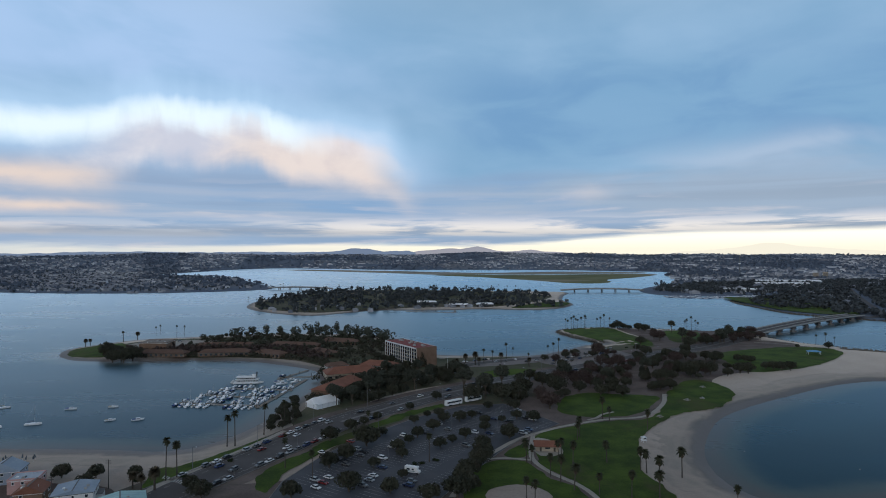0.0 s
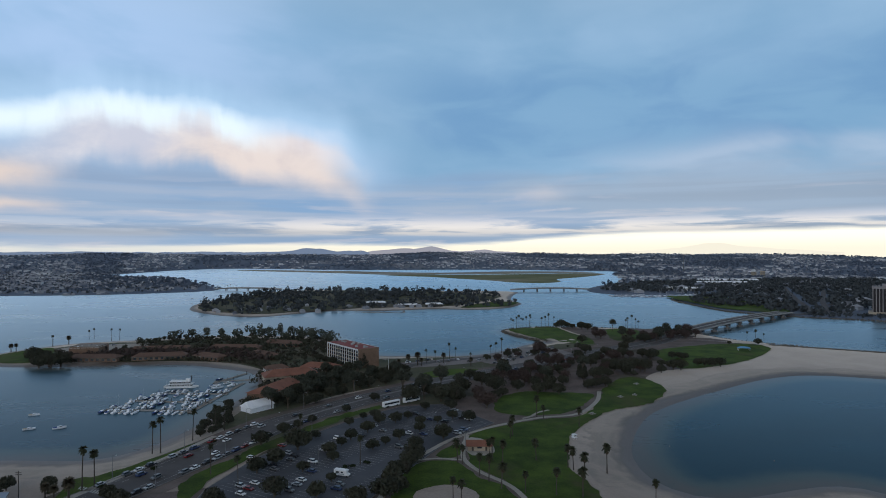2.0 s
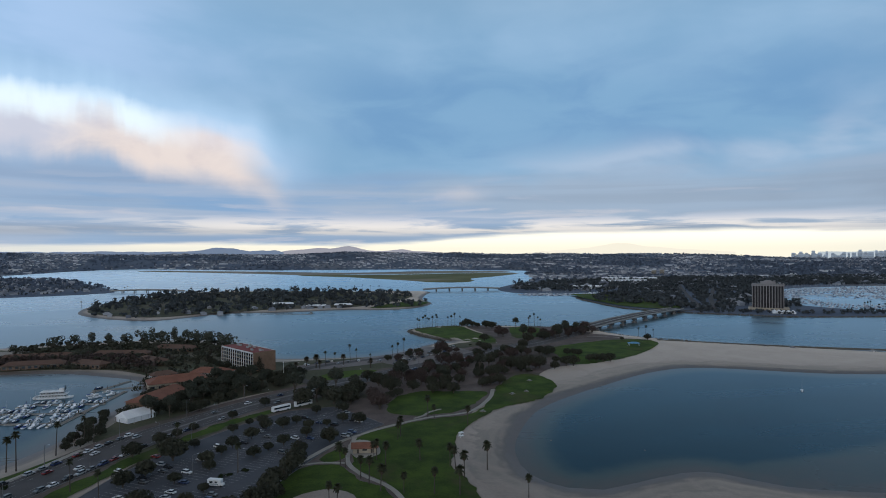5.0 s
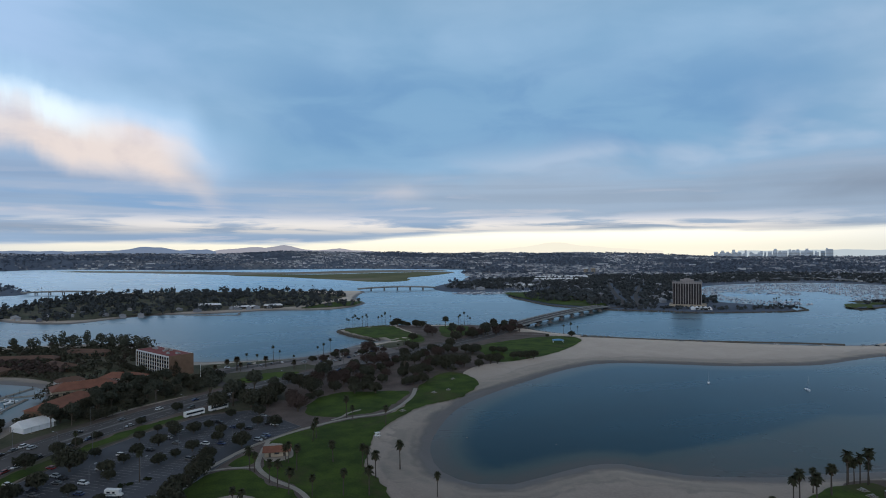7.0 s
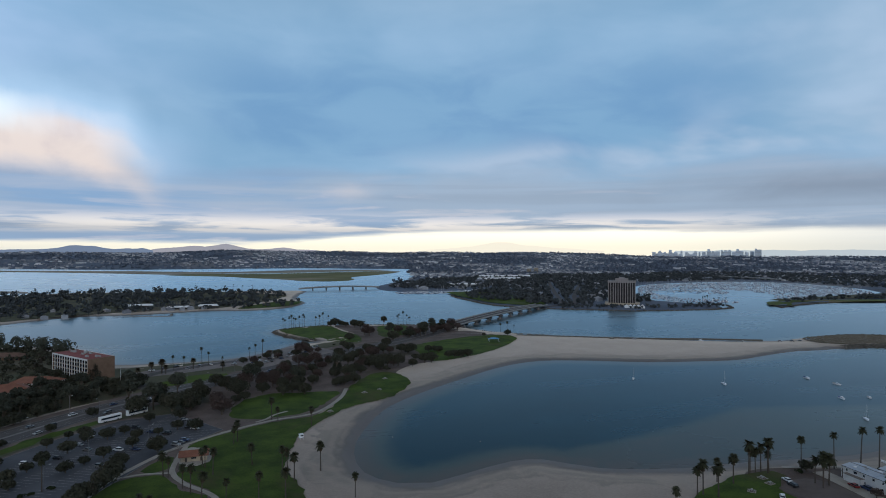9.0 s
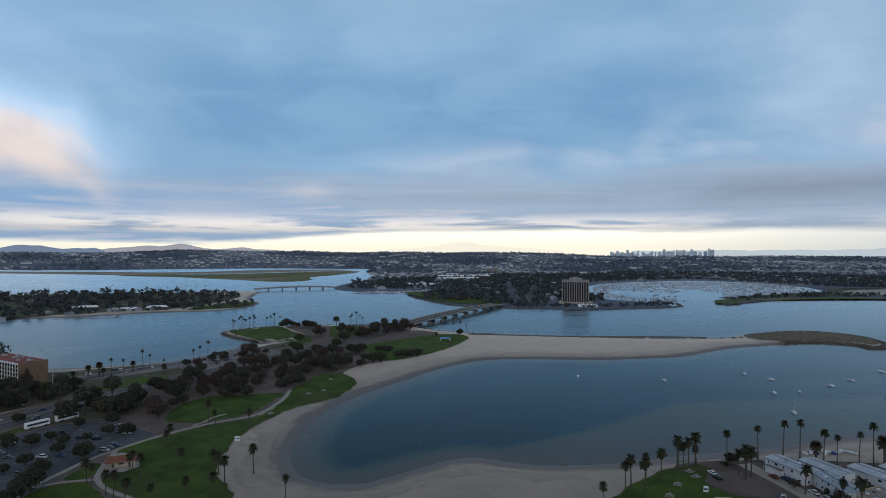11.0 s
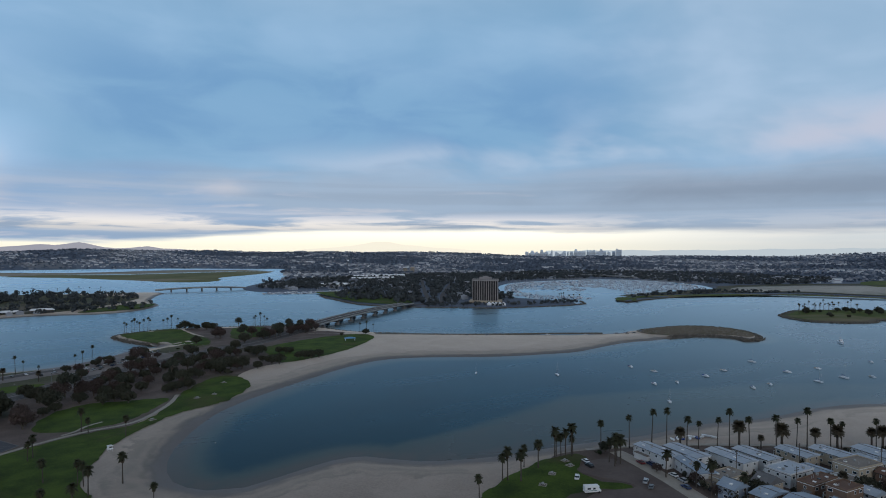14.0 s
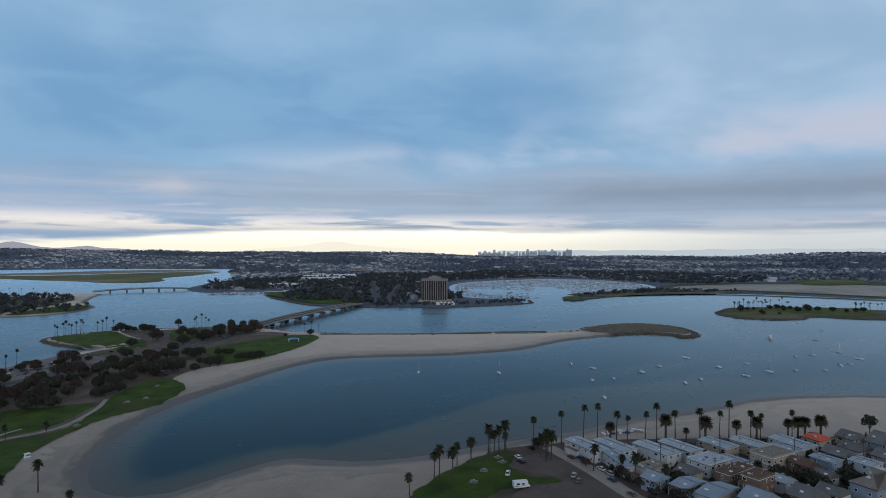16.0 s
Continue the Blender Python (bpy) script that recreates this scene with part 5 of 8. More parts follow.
W2 = "white two-storey beach house with a pale low-pitched roof"
houses = [  # x, y, turn, width, depth, height, roof, wall, top
    (314, 155, -8, 9, 20, 5.4, "low", "wall_white", "roof_white", W2), (325, 147, -8, 9, 19, 5.2, "low", "wall_white", "roof_white", W2),
    (336, 132, -8, 9.5, 20, 5.4, "low", "wall_white", "roof_white", W2), (348, 127, -8, 9, 18, 5.5, "low", "wall_white", "roof_white", W2),
    (366, 118, -8, 9.5, 15, 5.5, "low", "wall_tan", "roof_white", "tan beach house with a pale low roof"), (380, 109, -8, 10, 16, 5.4, "low", "wall_tan", "roof_white", "tan beach house with a pale low roof"),
    (397, 97, -14, 11, 18, 5.4, "low", "wall_white", "roof_white", W2), (411, 92, -14, 9, 9, 6.0, "hip", "wall_tan", "roof_orange", "beach house with a bright orange-red roof"),
    (312, 134, -25, 8, 20, 5.0, "low", "wall_white", "roof_blue", "long white house with a blue-grey roof"), (315, 121, -4, 15, 9, 4.6, "flat", "wall_tan", "roof_tan", "low tan house with a gravel roof"),
    (341, 109, -6, 16, 11.5, 5.6, "flat", "wall_white", "roof_white", "white flat-roofed house"), (368, 94, -10, 16, 11, 7.2, "flat", "wall_tan", "roof_tan", "large tan three-storey apartment house"),
    (335, 95, -4, 17, 6.5, 6.6, "flat", "wall_brown", "roof_old_tile", "brown house with roof terraces"), (330, 83, -6, 11, 7.5, 9.0, "flat", "wall_brown", "roof_old_tile", "tall brown house with a roof deck"),
    (308, 100, -4, 14, 6.5, 5.4, "low", "wall_brown", "roof_blue", "house with a blue-grey roof"), (310, 89, -2, 18, 7.5, 5.5, "low", "wall_tan", "roof_blue", "long house with a blue-grey roof"),
    (344, 79, -10, 7, 6, 4.6, "gable", "wall_white", "roof_white", "small white cottage"), (370, 82, -10, 7, 9, 5.2, "gable", "wall_brown", "roof_old_tile", "cottage with a brown tiled roof"),
    (384, 78, -10, 8, 10, 5.4, "low", "wall_blue", "roof_blue", "blue-grey beach house"), (361, 70, -12, 7, 7, 5.6, "gable", "wall_white", "roof_grey", "white cottage with a grey roof"),
    (362, 52, -12, 19, 10, 8.0, "hip", "wall_blue", "roof_tan", "large blue-grey apartment block"), (429, 83, -16, 10, 9, 5.2, "gable", "wall_tan", "roof_grey", "grey-roofed beach house"),
    (434, 71, -16, 15, 8, 5.2, "gable", "wall_blue", "roof_grey", "grey-roofed beach house"), (398, 78, -14, 9, 10, 5.0, "gable", "wall_brown", "roof_grey", "dark-roofed house"),
    (412, 76, -14, 9, 10, 5.0, "gable", "wall_white", "roof_grey", "grey-roofed house"), (304, 112, -4, 9, 7, 5.0, "gable", "wall_blue", "roof_blue", "small blue-grey house"),
    (352, 104, -8, 8, 10, 4.6, "low", "wall_white", "roof_blue", "small white house with a pale roof"), (386, 95, -12, 8, 12, 5.0, "low", "wall_tan", "roof_white", "tan house with a pale roof"),
    (352, 92, -8, 8, 8, 4.8, "flat", "wall_white", "roof_tan", "low white house with a gravel roof"), (322, 108, -5, 10, 7, 4.4, "gable", "wall_tan", "roof_grey", "small house with a grey roof"),
    (316, 76, -5, 12, 9, 5.4, "gable", "wall_blue", "roof_blue", "blue-grey house with a pale roof"), (334, 66, -8, 12, 9, 5.2, "gable", "wall_tan", "roof_grey", "house with a brown tiled roof"),
    (346, 62, -8, 8, 9, 5.0, "gable", "wall_white", "roof_grey", "white house with a grey roof"), (394, 66, -12, 10, 9, 5.2, "low", "wall_white", "roof_white", "white house with a pale roof"),
    (410, 62, -14, 10, 9, 5.2, "gable", "wall_tan", "roof_grey", "tan house with a grey roof"), (424, 58, -14, 10, 9, 5.0, "hip", "wall_blue", "roof_grey", "blue house with a grey roof"),
    (382, 54, -12, 12, 9, 5.6, "flat", "wall_white", "roof_white", "white flat-roofed beach house"), (446, 60, -16, 12, 10, 5.4, "gable", "wall_white", "roof_grey", "white house with a grey roof"),
    (400, 48, -12, 12, 9, 5.6, "gable", "wall_brown", "terracotta", "brown house with a tiled roof"), (304, 78, -4, 9, 8, 4.8, "flat", "wall_tan", "roof_tan", "low tan house with a gravel roof"),
    (298, 92, -4, 7, 8, 4.6, "gable", "wall_white", "roof_blue", "small white cottage with a pale roof"), (326, 58, -6, 12, 9, 5.4, "flat", "wall_white", "roof_white", "white flat-roofed beach house"),
]
for i, (x, y, turn, w, d, h, roof, wall, top, label) in enumerate(houses):
    house(x, y, turn, w, d, h, roof, wall, top, 3 if h > 8 else 2, label, i)
# houses on the cove side
house(-171, 249, 14, 11, 9, 5.6, "flat", "wall_pink", "roof_white", 2, "pink beach house with a white flat roof", 51)
house(-186, 258, 14, 13, 9, 5.4, "gable", "wall_blue", "roof_blue", 2, "blue-grey beach house", 52)
house(-143, 236, 20, 14, 12, 5.6, "low", "wall_white", "roof_blue", 2, "white beach house with a blue-grey roof", 53)
house(-160, 236, 14, 10, 9, 5.2, "gable", "wall_brown", "terracotta", 2, "brown beach house", 54)
house(-122, 229, 28, 17, 9, 4.0, "low", "wall_tan", "roof_aqua", 1, "low shop with an aqua metal roof", 55)

# ---------------------------------------------------------------- cars, buses
def car(paint, kind="sedan"):
    L, W, H = {"sedan": (4.6, 1.8, 1.45), "suv": (4.8, 1.9, 1.75), "van": (5.6, 2.0, 2.1)}[kind]
    ob = thing("car", "parked %s with dark windows" % {"sedan": "saloon car", "suv": "sport utility car", "van": "delivery van"}[kind], "car", "parked cars")
    side = {"sedan": [(-0.5, 0.3), (0.5, 0.3), (0.5, 0.62), (0.44, 0.68), (0.27, 0.72), (-0.36, 0.74), (-0.5, 0.7)],
            "suv": [(-0.5, 0.3), (0.5, 0.3), (0.5, 0.7), (0.45, 0.8), (0.28, 0.86), (-0.46, 0.9), (-0.5, 0.85)],
            "van": [(-0.5, 0.3), (0.5, 0.3), (0.5, 0.8), (0.45, 1.0), (0.4, 1.05), (-0.48, 1.05), (-0.5, 1.0)]}[kind]
    z = 1.25
    part("body", Build().loft([[(x * L, y * W, (h * z) - abs(y) * 0.06) for x, h in side] for y in (-0.5, -0.46, 0.46, 0.5)]), paint, ob)
    hb = side[4][1] * z - 0.04
    x0, x1 = {"sedan": (-0.36, 0.24), "suv": (-0.46, 0.24), "van": (-0.48, 0.38)}[kind]
    part("window_band", Build().loft([[(x0 * L, -W * 0.44, hb), (x1 * L, -W * 0.44, hb), (x1 * L, W * 0.44, hb), (x0 * L, W * 0.44, hb)],
                                  [((x0 + 0.08) * L, -W * 0.37, H - 0.05), ((x1 - 0.11) * L, -W * 0.37, H - 0.05), ((x1 - 0.11) * L, W * 0.37, H - 0.05), ((x0 + 0.08) * L, W * 0.37, H - 0.05)]]), M["glass"], ob)
    part("car_roof", Build().box((x0 + 0.08) * L, (x1 - 0.11) * L, -W * 0.38, W * 0.38, H - 0.06, H + 0.02), paint, ob)
    for sx in (-0.31, 0.31):
        for sy in (-1, 1):
            y0, y1 = sorted((sy * W * 0.38, sy * W * 0.51))
            part("wheel", Build().tube([(sx * L, y0, 0.33), (sx * L, y1, 0.33)], (0.33, 0.33), 10), M["tyre"], ob)
    for sy in (-0.36, 0.36):
        part("headlight", Build().box(L * 0.485, L * 0.505, sy * W - 0.16, sy * W + 0.16, 0.62, 0.76), M["alu"], ob)
    return ob


cars = Stock([car(PAINTS[k], v) for k, v in ((0, "sedan"), (1, "suv"), (3, "sedan"), (2, "sedan"), (0, "suv"), (5, "sedan"), (3, "suv"), (1, "sedan"), (2, "suv"), (0, "sedan"), (3, "suv"), (1, "suv"), (2, "sedan"), (5, "suv"), (4, "sedan"))])


def coach(m):
    ob = thing("coach", "white tour coach with a dark window band", "bus", "coaches", m)
    part("body", Build().loft([[(x, y, z) for y, z in ((-1.25, 0.5), (1.25, 0.5), (1.25, 3.2), (1.1, 3.5), (-1.1, 3.5), (-1.25, 3.2))] for x in (-6.2, -6.0, 5.9, 6.2)]), M["white"], ob)
    for s in (-1, 1):
        y0, y1 = sorted((s * 1.24, s * 1.28))
        part("window_band", Build().box(-5.7, 5.4, y0, y1, 1.8, 2.8), M["glass"], ob)
        for x in (-4.0, -2.9, 4.0):
            y0, y1 = sorted((s * 1.0, s * 1.27))
            part("wheel", Build().tube([(x, y0, 0.5), (x, y1, 0.5)], (0.5, 0.5), 12), M["tyre"], ob)
    part("windscreen", Build().box(6.14, 6.24, -1.1, 1.1, 1.3, 3.0), M["glass"], ob)
    return ob


coach(pose(7, 383, 2.34, 0, 0, 37))
coach(pose(20, 393, 2.34, 0, 0, 37))


def motorhome(m):
    ob = thing("motorhome", "white motorhome with a cab-over bunk", "motorhome", "motorhomes", m)
    part("body", Build().loft([[(x, y, z) for x, z in ((-3.4, 0.6), (1.6, 0.6), (1.6, 1.7), (2.6, 2.1), (2.6, 3.0), (-3.4, 3.1))] for y in (-1.15, -1.1, 1.1, 1.15)]), M["white"], ob)
    part("cab", Build().loft([[(x, y, z) for x, z in ((1.6, 0.6), (3.5, 0.6), (3.5, 1.2), (2.7, 1.4), (2.3, 2.0), (1.6, 2.0))] for y in (-1.0, 1.0)]), M["white"], ob)
    part("window_band", Build().box(-2.4, -1.0, -1.18, 1.18, 1.7, 2.4).box(0.0, 1.0, -1.18, 1.18, 1.7, 2.4), M["glass"], ob)
    part("stripe", Build().box(-3.3, 1.5, -1.17, 1.17, 1.15, 1.35), M["canopy_green"], ob)
    for x in (-2.0, 2.6):
        for s in (-1, 1):
            y0, y1 = sorted((s * 0.85, s * 1.12))
            part("wheel", Build().tube([(x, y0, 0.4), (x, y1, 0.4)], (0.4, 0.4), 10), M["tyre"], ob)
    return ob


motorhome(pose(-13, 266, 2.34, 0, 0, -20))
motorhome(pose(261, 146, 2.32, 0, 0, -25))

lot_cars = [(-58, 292), (-42, 297), (-38, 293), (-39, 288), (-28, 284), (-27, 272), (-37, 258), (-31, 257), (-33, 251), (-30, 262), (-21, 254), (-22, 250), (-13, 256), (-14, 251), (-50, 254), (-49, 260), (-54, 257), (-46, 281), (-44, 276), (17, 324), (25, 322), (38, 344), (46, 369), (43, 366), (52, 348), (49, 351), (43, 322), (45, 325), (47, 328), (-47, 309), (-52, 249), (-25, 300), (-8, 322), (3, 330), (-20, 318), (30, 350), (22, 362), (-2, 340), (12, 302)]
for i, (x, y) in enumerate(lot_cars):
    cars.put(x, y, 2.34, -33 + 180 * (i % 2) + random.uniform(-4, 4))
for x, y, a in ((285, 172, 75), (282, 167, 80), (288, 141, 30), (285, 136, 30), (307, 153, 75), (305, 157, 75), (304, 139, 75), (302, 133, 75), (304, 121, 20), (291, 114, 75), (267, 160, 40), (297, 128, 75), (299, 110, 60)):
    cars.put(x, y, 2.34, a)


def along(line, start, end, gap, off, skip, seed, turn=0):
    r = np.random.default_rng(seed)
    c, n = ribbon_line(line, 1, 1.0)
    s = np.concatenate([[0], np.cumsum(np.hypot(*np.diff(c, axis=0).T))])
    for d in np.arange(start, end, gap):
        if r.uniform() < skip:
            continue
        k = min(int(np.searchsorted(s, d)), len(c) - 2)
        t = c[k + 1] - c[k]
        p = c[k] + n[k] * off
        cars.put(p[0], p[1], 2.36, math.degrees(math.atan2(t[1], t[0])) + turn + r.uniform(-2, 2))


along(road_line, 95, 190, 6.3, 10.6, 0.18, 1)
along(road_line, 88, 215, 6.3, -10.6, 0.2, 2, 180)
along(road_line, 215, 330, 9.0, -10.0, 0.5, 3, 180)
along(road_line, 110, 380, 26.0, 4.5, 0.4, 4)
along(road_line, 110, 520, 34.0, -4.5, 0.4, 5, 180)
for x, y in ((600, 468), (636, 453), (648, 448), (658, 446), (560, 488), (500, 524), (480, 537), (668, 444)):
    cars.put(x, y, None, -30)
for x, y in ((-320, 640), (-314, 645), (-300, 652), (-285, 655)):
    cars.put(x, y, 2.34, 30)
for k in range(22):
    cars.put(95 + 3.4 * k + (k % 3), 520 + 3.2 * k + 12 * (k % 2), 2.34, 45)
for k in range(8):
    cars.put(20 + 9 * k, 530 + 5 * (k % 3), 2.34, 20 * k)

# stall lines of the car park
stall = Build()
u, w = np.array((0.55, 0.835)), np.array((0.835, -0.55))
LOT = np.array(lot_line, float)
for row in np.arange(-60, 70, 16.5):
    for s in np.arange(150, 420, 2.7):
        p = np.array((-50.0, 200.0)) + w * row + u * (s - 150)
        q = p + w * 9.6
        if inside(np.array([p, q, p - w * 3]), LOT).all():
            a, b = p - u * 0.06, p + u * 0.06
            stall.add([(*a, 0), (*b, 0), (*(b + w * 9.6), 0), (*(a + w * 9.6), 0)], [(0, 1, 2, 3)])
lines = structure("stall_lines", stall.mesh("stall_lines"), M["paint_line"], "faded white stall lines on the car park", "road marking")
lines.location.z = 2.322


def dashes(name, line, off, dash, gap, width, start=0, end=1e9, z=0.352):
    c, n = ribbon_line(line, 1, 1.0)
    b = Build()
    k = int(start)
    while k + dash < min(len(c), end):
        a, d = c[k] + n[k] * off, c[int(k + dash)] + n[int(k + dash)] * off
        h = on_main([a])[0] + z
        b.add([(*(a - n[k] * width), h), (*(a + n[k] * width), h), (*(d + n[k] * width), h), (*(d - n[k] * width), h)], [(0, 3, 2, 1)])
        k += dash + gap
    return structure(name, b.mesh(name), M["paint_line"], "painted lane lines on the road", "road marking")


dashes("lane_lines", road_line, 5.6, 3, 6, 0.09)
dashes("lane_lines_south", road_line, -5.6, 3, 6, 0.09)
dashes("edge_line", road_line, 8.7, 6, 0, 0.07)
dashes("edge_line_south", road_line, -8.7, 6, 0, 0.07)
ribbon("road_median", road_line[3:], 2.2, 0.48, M["kerb"], "raised concrete road median", "road")
cross = Build()
for k in range(16):
    p = np.array((-121.0, 262.0)) + np.array((0.86, -0.5)) * 1.5 * k
    cross.box(p[0], p[0] + 0.7, p[1] - 1.6, p[1] + 1.6, 2.352, 2.36)
structure("crosswalk", cross.mesh("crosswalk"), M["paint_line"], "white zebra crossing over the road", "road marking")
for nm, ln, off in (("kerb_north", road_line, 12.1), ("kerb_south", road_line, -12.1)):
    c, n = ribbon_line(ln, 1, 4.0)
    h = on_main(c + n * off)
    structure(nm, Build().loft([[(*(p + q * (off + o)), z + dz) for o, dz in ((-0.15, 0.1), (0.15, 0.1), (0.15, 0.48), (-0.15, 0.48))] for p, q, z in zip(c, n, h)]).mesh(nm), M["kerb"], "concrete kerb of the road", "kerb")
c = np.array(lot_line + lot_line[:1], float)
structure("kerb_lot", Build().loft([[(x + 0.15 * s, y, z) for s, z in ((-1, 2.2), (1, 2.2), (1, 2.47), (-1, 2.47))] for x, y in c]).mesh("kerb_lot"), M["kerb"], "concrete kerb round the car park", "kerb")

# ---------------------------------------------------------------- single trees and palms
lot_tree_spots = [(-9, 355), (-2, 357), (10, 346), (17, 353), (23, 327), (34, 344), (43, 351), (52, 346), (35, 315), (12, 315), (5, 308), (-1, 300), (-13, 316), (-17, 307), (-22, 296), (-32, 321), (-16, 342), (-5, 329), (-31, 273), (1, 346), (-17, 260), (28, 372), (44, 372), (-19, 286), (24, 340)]
for i, (x, y) in enumerate(lot_tree_spots):
    lot_trees.put(x, y, 2.3, size=0.8 + 0.4 * ((i * 7) % 5) / 4)
for x, y, s in ((-38, 303, 1.0), (-45, 284, 0.9), (-51, 273, 0.85), (35, 315, 0.85), (19, 282, 0.9), (17, 274, 0.8), (9, 256, 0.95), (11, 246, 0.9), (12, 262, 0.9), (6, 240, 0.9), (-38, 246, 0.8), (-21, 244, 0.8), (-60, 240, 0.8), (-5, 236, 0.8), (-58, 312, 0.75), (-50, 330, 0.6), (-38, 352, 0.55), (-20, 372, 0.55), (-4, 398, 0.6), (-44, 340, 0.5), (20, 300, 0.6)):
    dark_trees.put(x, y, 2.2, size=s)
for x, y, s in ((196, 462, 0.5), (150, 425, 0.55), (76, 398, 0.6), (82, 404, 0.6), (68, 380, 0.6)):
    dark_trees.put(x, y, 2.2, size=s)
park_palms = [(55, 286), (56, 284), (59, 273), (39, 279), (41, 277), (88, 268), (90, 266), (91, 253), (111, 227), (70, 313), (72, 317), (93, 351), (96, 347), (47, 262), (50, 255), (54, 247), (63, 242), (75, 239), (76, 279), (85, 236), (33, 236), (36, 234), (112, 330), (104, 262)]
for i, (x, y) in enumerate(park_palms):
    skirt_palms.put(x, y, size=0.72 + 0.08 * (i % 4))
cape_palms = [(220, 167), (239, 176), (241, 175), (245, 171), (258, 184), (262, 179), (263, 180), (279, 186), (281, 187), (283, 186), (285, 185), (287, 183), (289, 184), (294, 166), (295, 163), (297, 162), (298, 165), (292, 161), (300, 140), (299, 118), (301, 126), (306, 108)]
for i, (x, y) in enumerate(cape_palms):
    skirt_palms.put(x, y, size=0.8 + 0.12 * (i % 4))
for x, y, s in ((303, 179, 0.95), (319, 175, 0.95), (331, 171, 1.0), (336, 166, 0.98), (341, 158, 1.02), (346, 155, 0.8), (354, 150, 0.85), (358, 146, 1.02), (367, 141, 1.0), (371, 130, 1.1), (386, 128, 0.85), (390, 125, 1.05), (403, 120, 0.92), (405, 116, 0.8), (418, 106, 0.85)):
    fan_palms.put(x, y, 2.0, size=s)
for x, y, s in ((340, 161, 0.8), (363, 144, 1.0), (378, 131, 1.05), (394, 123, 0.75), (403, 117, 0.95), (418, 108, 0.75), (420, 104, 0.95), (421, 101, 0.9), (430, 97, 1.0), (372, 138, 0.5), (350, 92, 0.6)):
    date_palms.put(x, y, 2.0, size=s * 1.2)
point_palms = [(153, 750), (155, 747), (161, 756), (163, 751), (166, 753), (169, 756), (174, 759), (178, 758), (181, 763), (196, 768), (202, 772), (206, 770), (213, 772), (296, 738), (298, 737), (305, 740), (310, 741), (314, 742), (36, 526), (58, 546), (63, 541), (98, 561), (103, 563), (111, 578), (73, 513), (44, 532), (392, 634), (398, 628), (404, 622)]
for i, (x, y) in enumerate(point_palms):
    fan_palms.put(x, y, size=(0.70 if y > 640 else 0.58) + 0.08 * (i % 4))
for x, y, s in ((28, 518, 1.0), (20, 526, 0.8), (51, 527, 0.8), (31, 514, 0.7), (73, 509, 0.7), (-372, 629, 0.8), (-369, 632, 0.7), (-342, 677, 0.9), (12, 505, 0.7)):
    date_palms.put(x, y, size=s)
for x, y, s in ((-351, 663, 0.75), (-334, 715, 0.7), (-304, 710, 0.7), (-311, 706, 0.7), (-109, 306, 1.0), (-105, 306, 1.05), (-96, 325, 0.9), (-118, 258, 0.95), (-115, 262, 1.0), (-71, 273, 0.8), (-55, 257, 0.75), (-39, 316, 0.75), (-6, 280, 0.85), (-84, 340, 0.8), (-90, 345, 0.75), (-349, 660, 0.6), (-338, 712, 0.65)):
    fan_palms.put(x, y, size=s)
for x, y, s in ((-118, 248, 0.9), (-123, 247, 0.62), (-128, 250, 0.66)):
    date_palms.put(x, y, size=s)
for x, y in ((-150, 262), (-165, 262), (-148, 250), (-133, 262), (-96, 240), (-104, 250), (305, 178), (310, 110), (316, 108), (352, 84), (338, 72), (420, 62), (330, 70), (300, 100), (296, 94), (344, 66)):
    dark_trees.put(x, y, size=0.5 + 0.25 * random.random())
for x, y in ((300, 178), (337, 166), (372, 129), (-12, 276), (-9, 278), (-3, 282), (-130, 258), (-112, 262), (-99, 282), (-84, 320), (200, 466)):
    bushes.put(x, y, size=0.7)
scatter([dark_trees], [(-100, 340), (-92, 330), (-84, 346), (-90, 372), (-97, 400), (-101, 380)], 6.0, 21, (0.4, 0.6), avoid=[ROAD_BAND])
dark_trees.put(-318, 573, size=1.2)
dark_trees.put(-311, 577, size=1.1)
dark_trees.put(-324, 578, size=0.9)
for x, y, k in ((302, 146, 0.5), (304, 128, 0.62), (300, 116, 0.5), (347, 71, 0.7), (340, 86, 0.5), (377, 68, 0.6), (404, 88, 0.5), (290, 104, 0.45), (358, 78, 0.75)):
    red_trees.put(x, y, 2.1, size=k)
for x, y, k in ((356, 74, 0.85), (364, 60, 0.7), (350, 68, 0.8), (300, 84, 0.6), (418, 70, 0.55), (372, 64, 0.75), (392, 88, 0.5)):
    dark_trees.put(x, y, 2.1, size=k)
tall_trees.put(452, 82, 2.0, size=0.8)


# ---------------------------------------------------------------- park things
def picnic_hut(m):
    ob = thing("park_hut", "small park building with a terracotta tiled roof", "hut", "", m)
    part("wall", Build().box(-6, 6, -3, 3, -0.2, 2.8), M["wall_tan"], ob)
    rb = Build()
    for s in (-1, 1):
        rb.loft([[(-7, 0, 4.6), (7, 0, 4.6), (7, s * 4.2, 2.6), (-7, s * 4.2, 2.6)], [(-7, 0, 4.8), (7, 0, 4.8), (7, s * 4.2, 2.8), (-7, s * 4.2, 2.8)]])
    part("roof", rb, M["terracotta"], ob, "terracotta tiled roof")
    for x in (-3.5, 3.5):
        part("door", Build().box(x - 0.5, x + 0.5, -3.08, -2.98, 0, 2.05), M["dark_wood"], ob)
    part("window", Build().box(-1.2, 1.2, -3.08, -2.98, 1.3, 2.1), M["glass"], ob)
    return ob


picnic_hut(pose(51.5, 297, 2.3, 0, 0, -5) @ Matrix.Scale(0.95, 4))


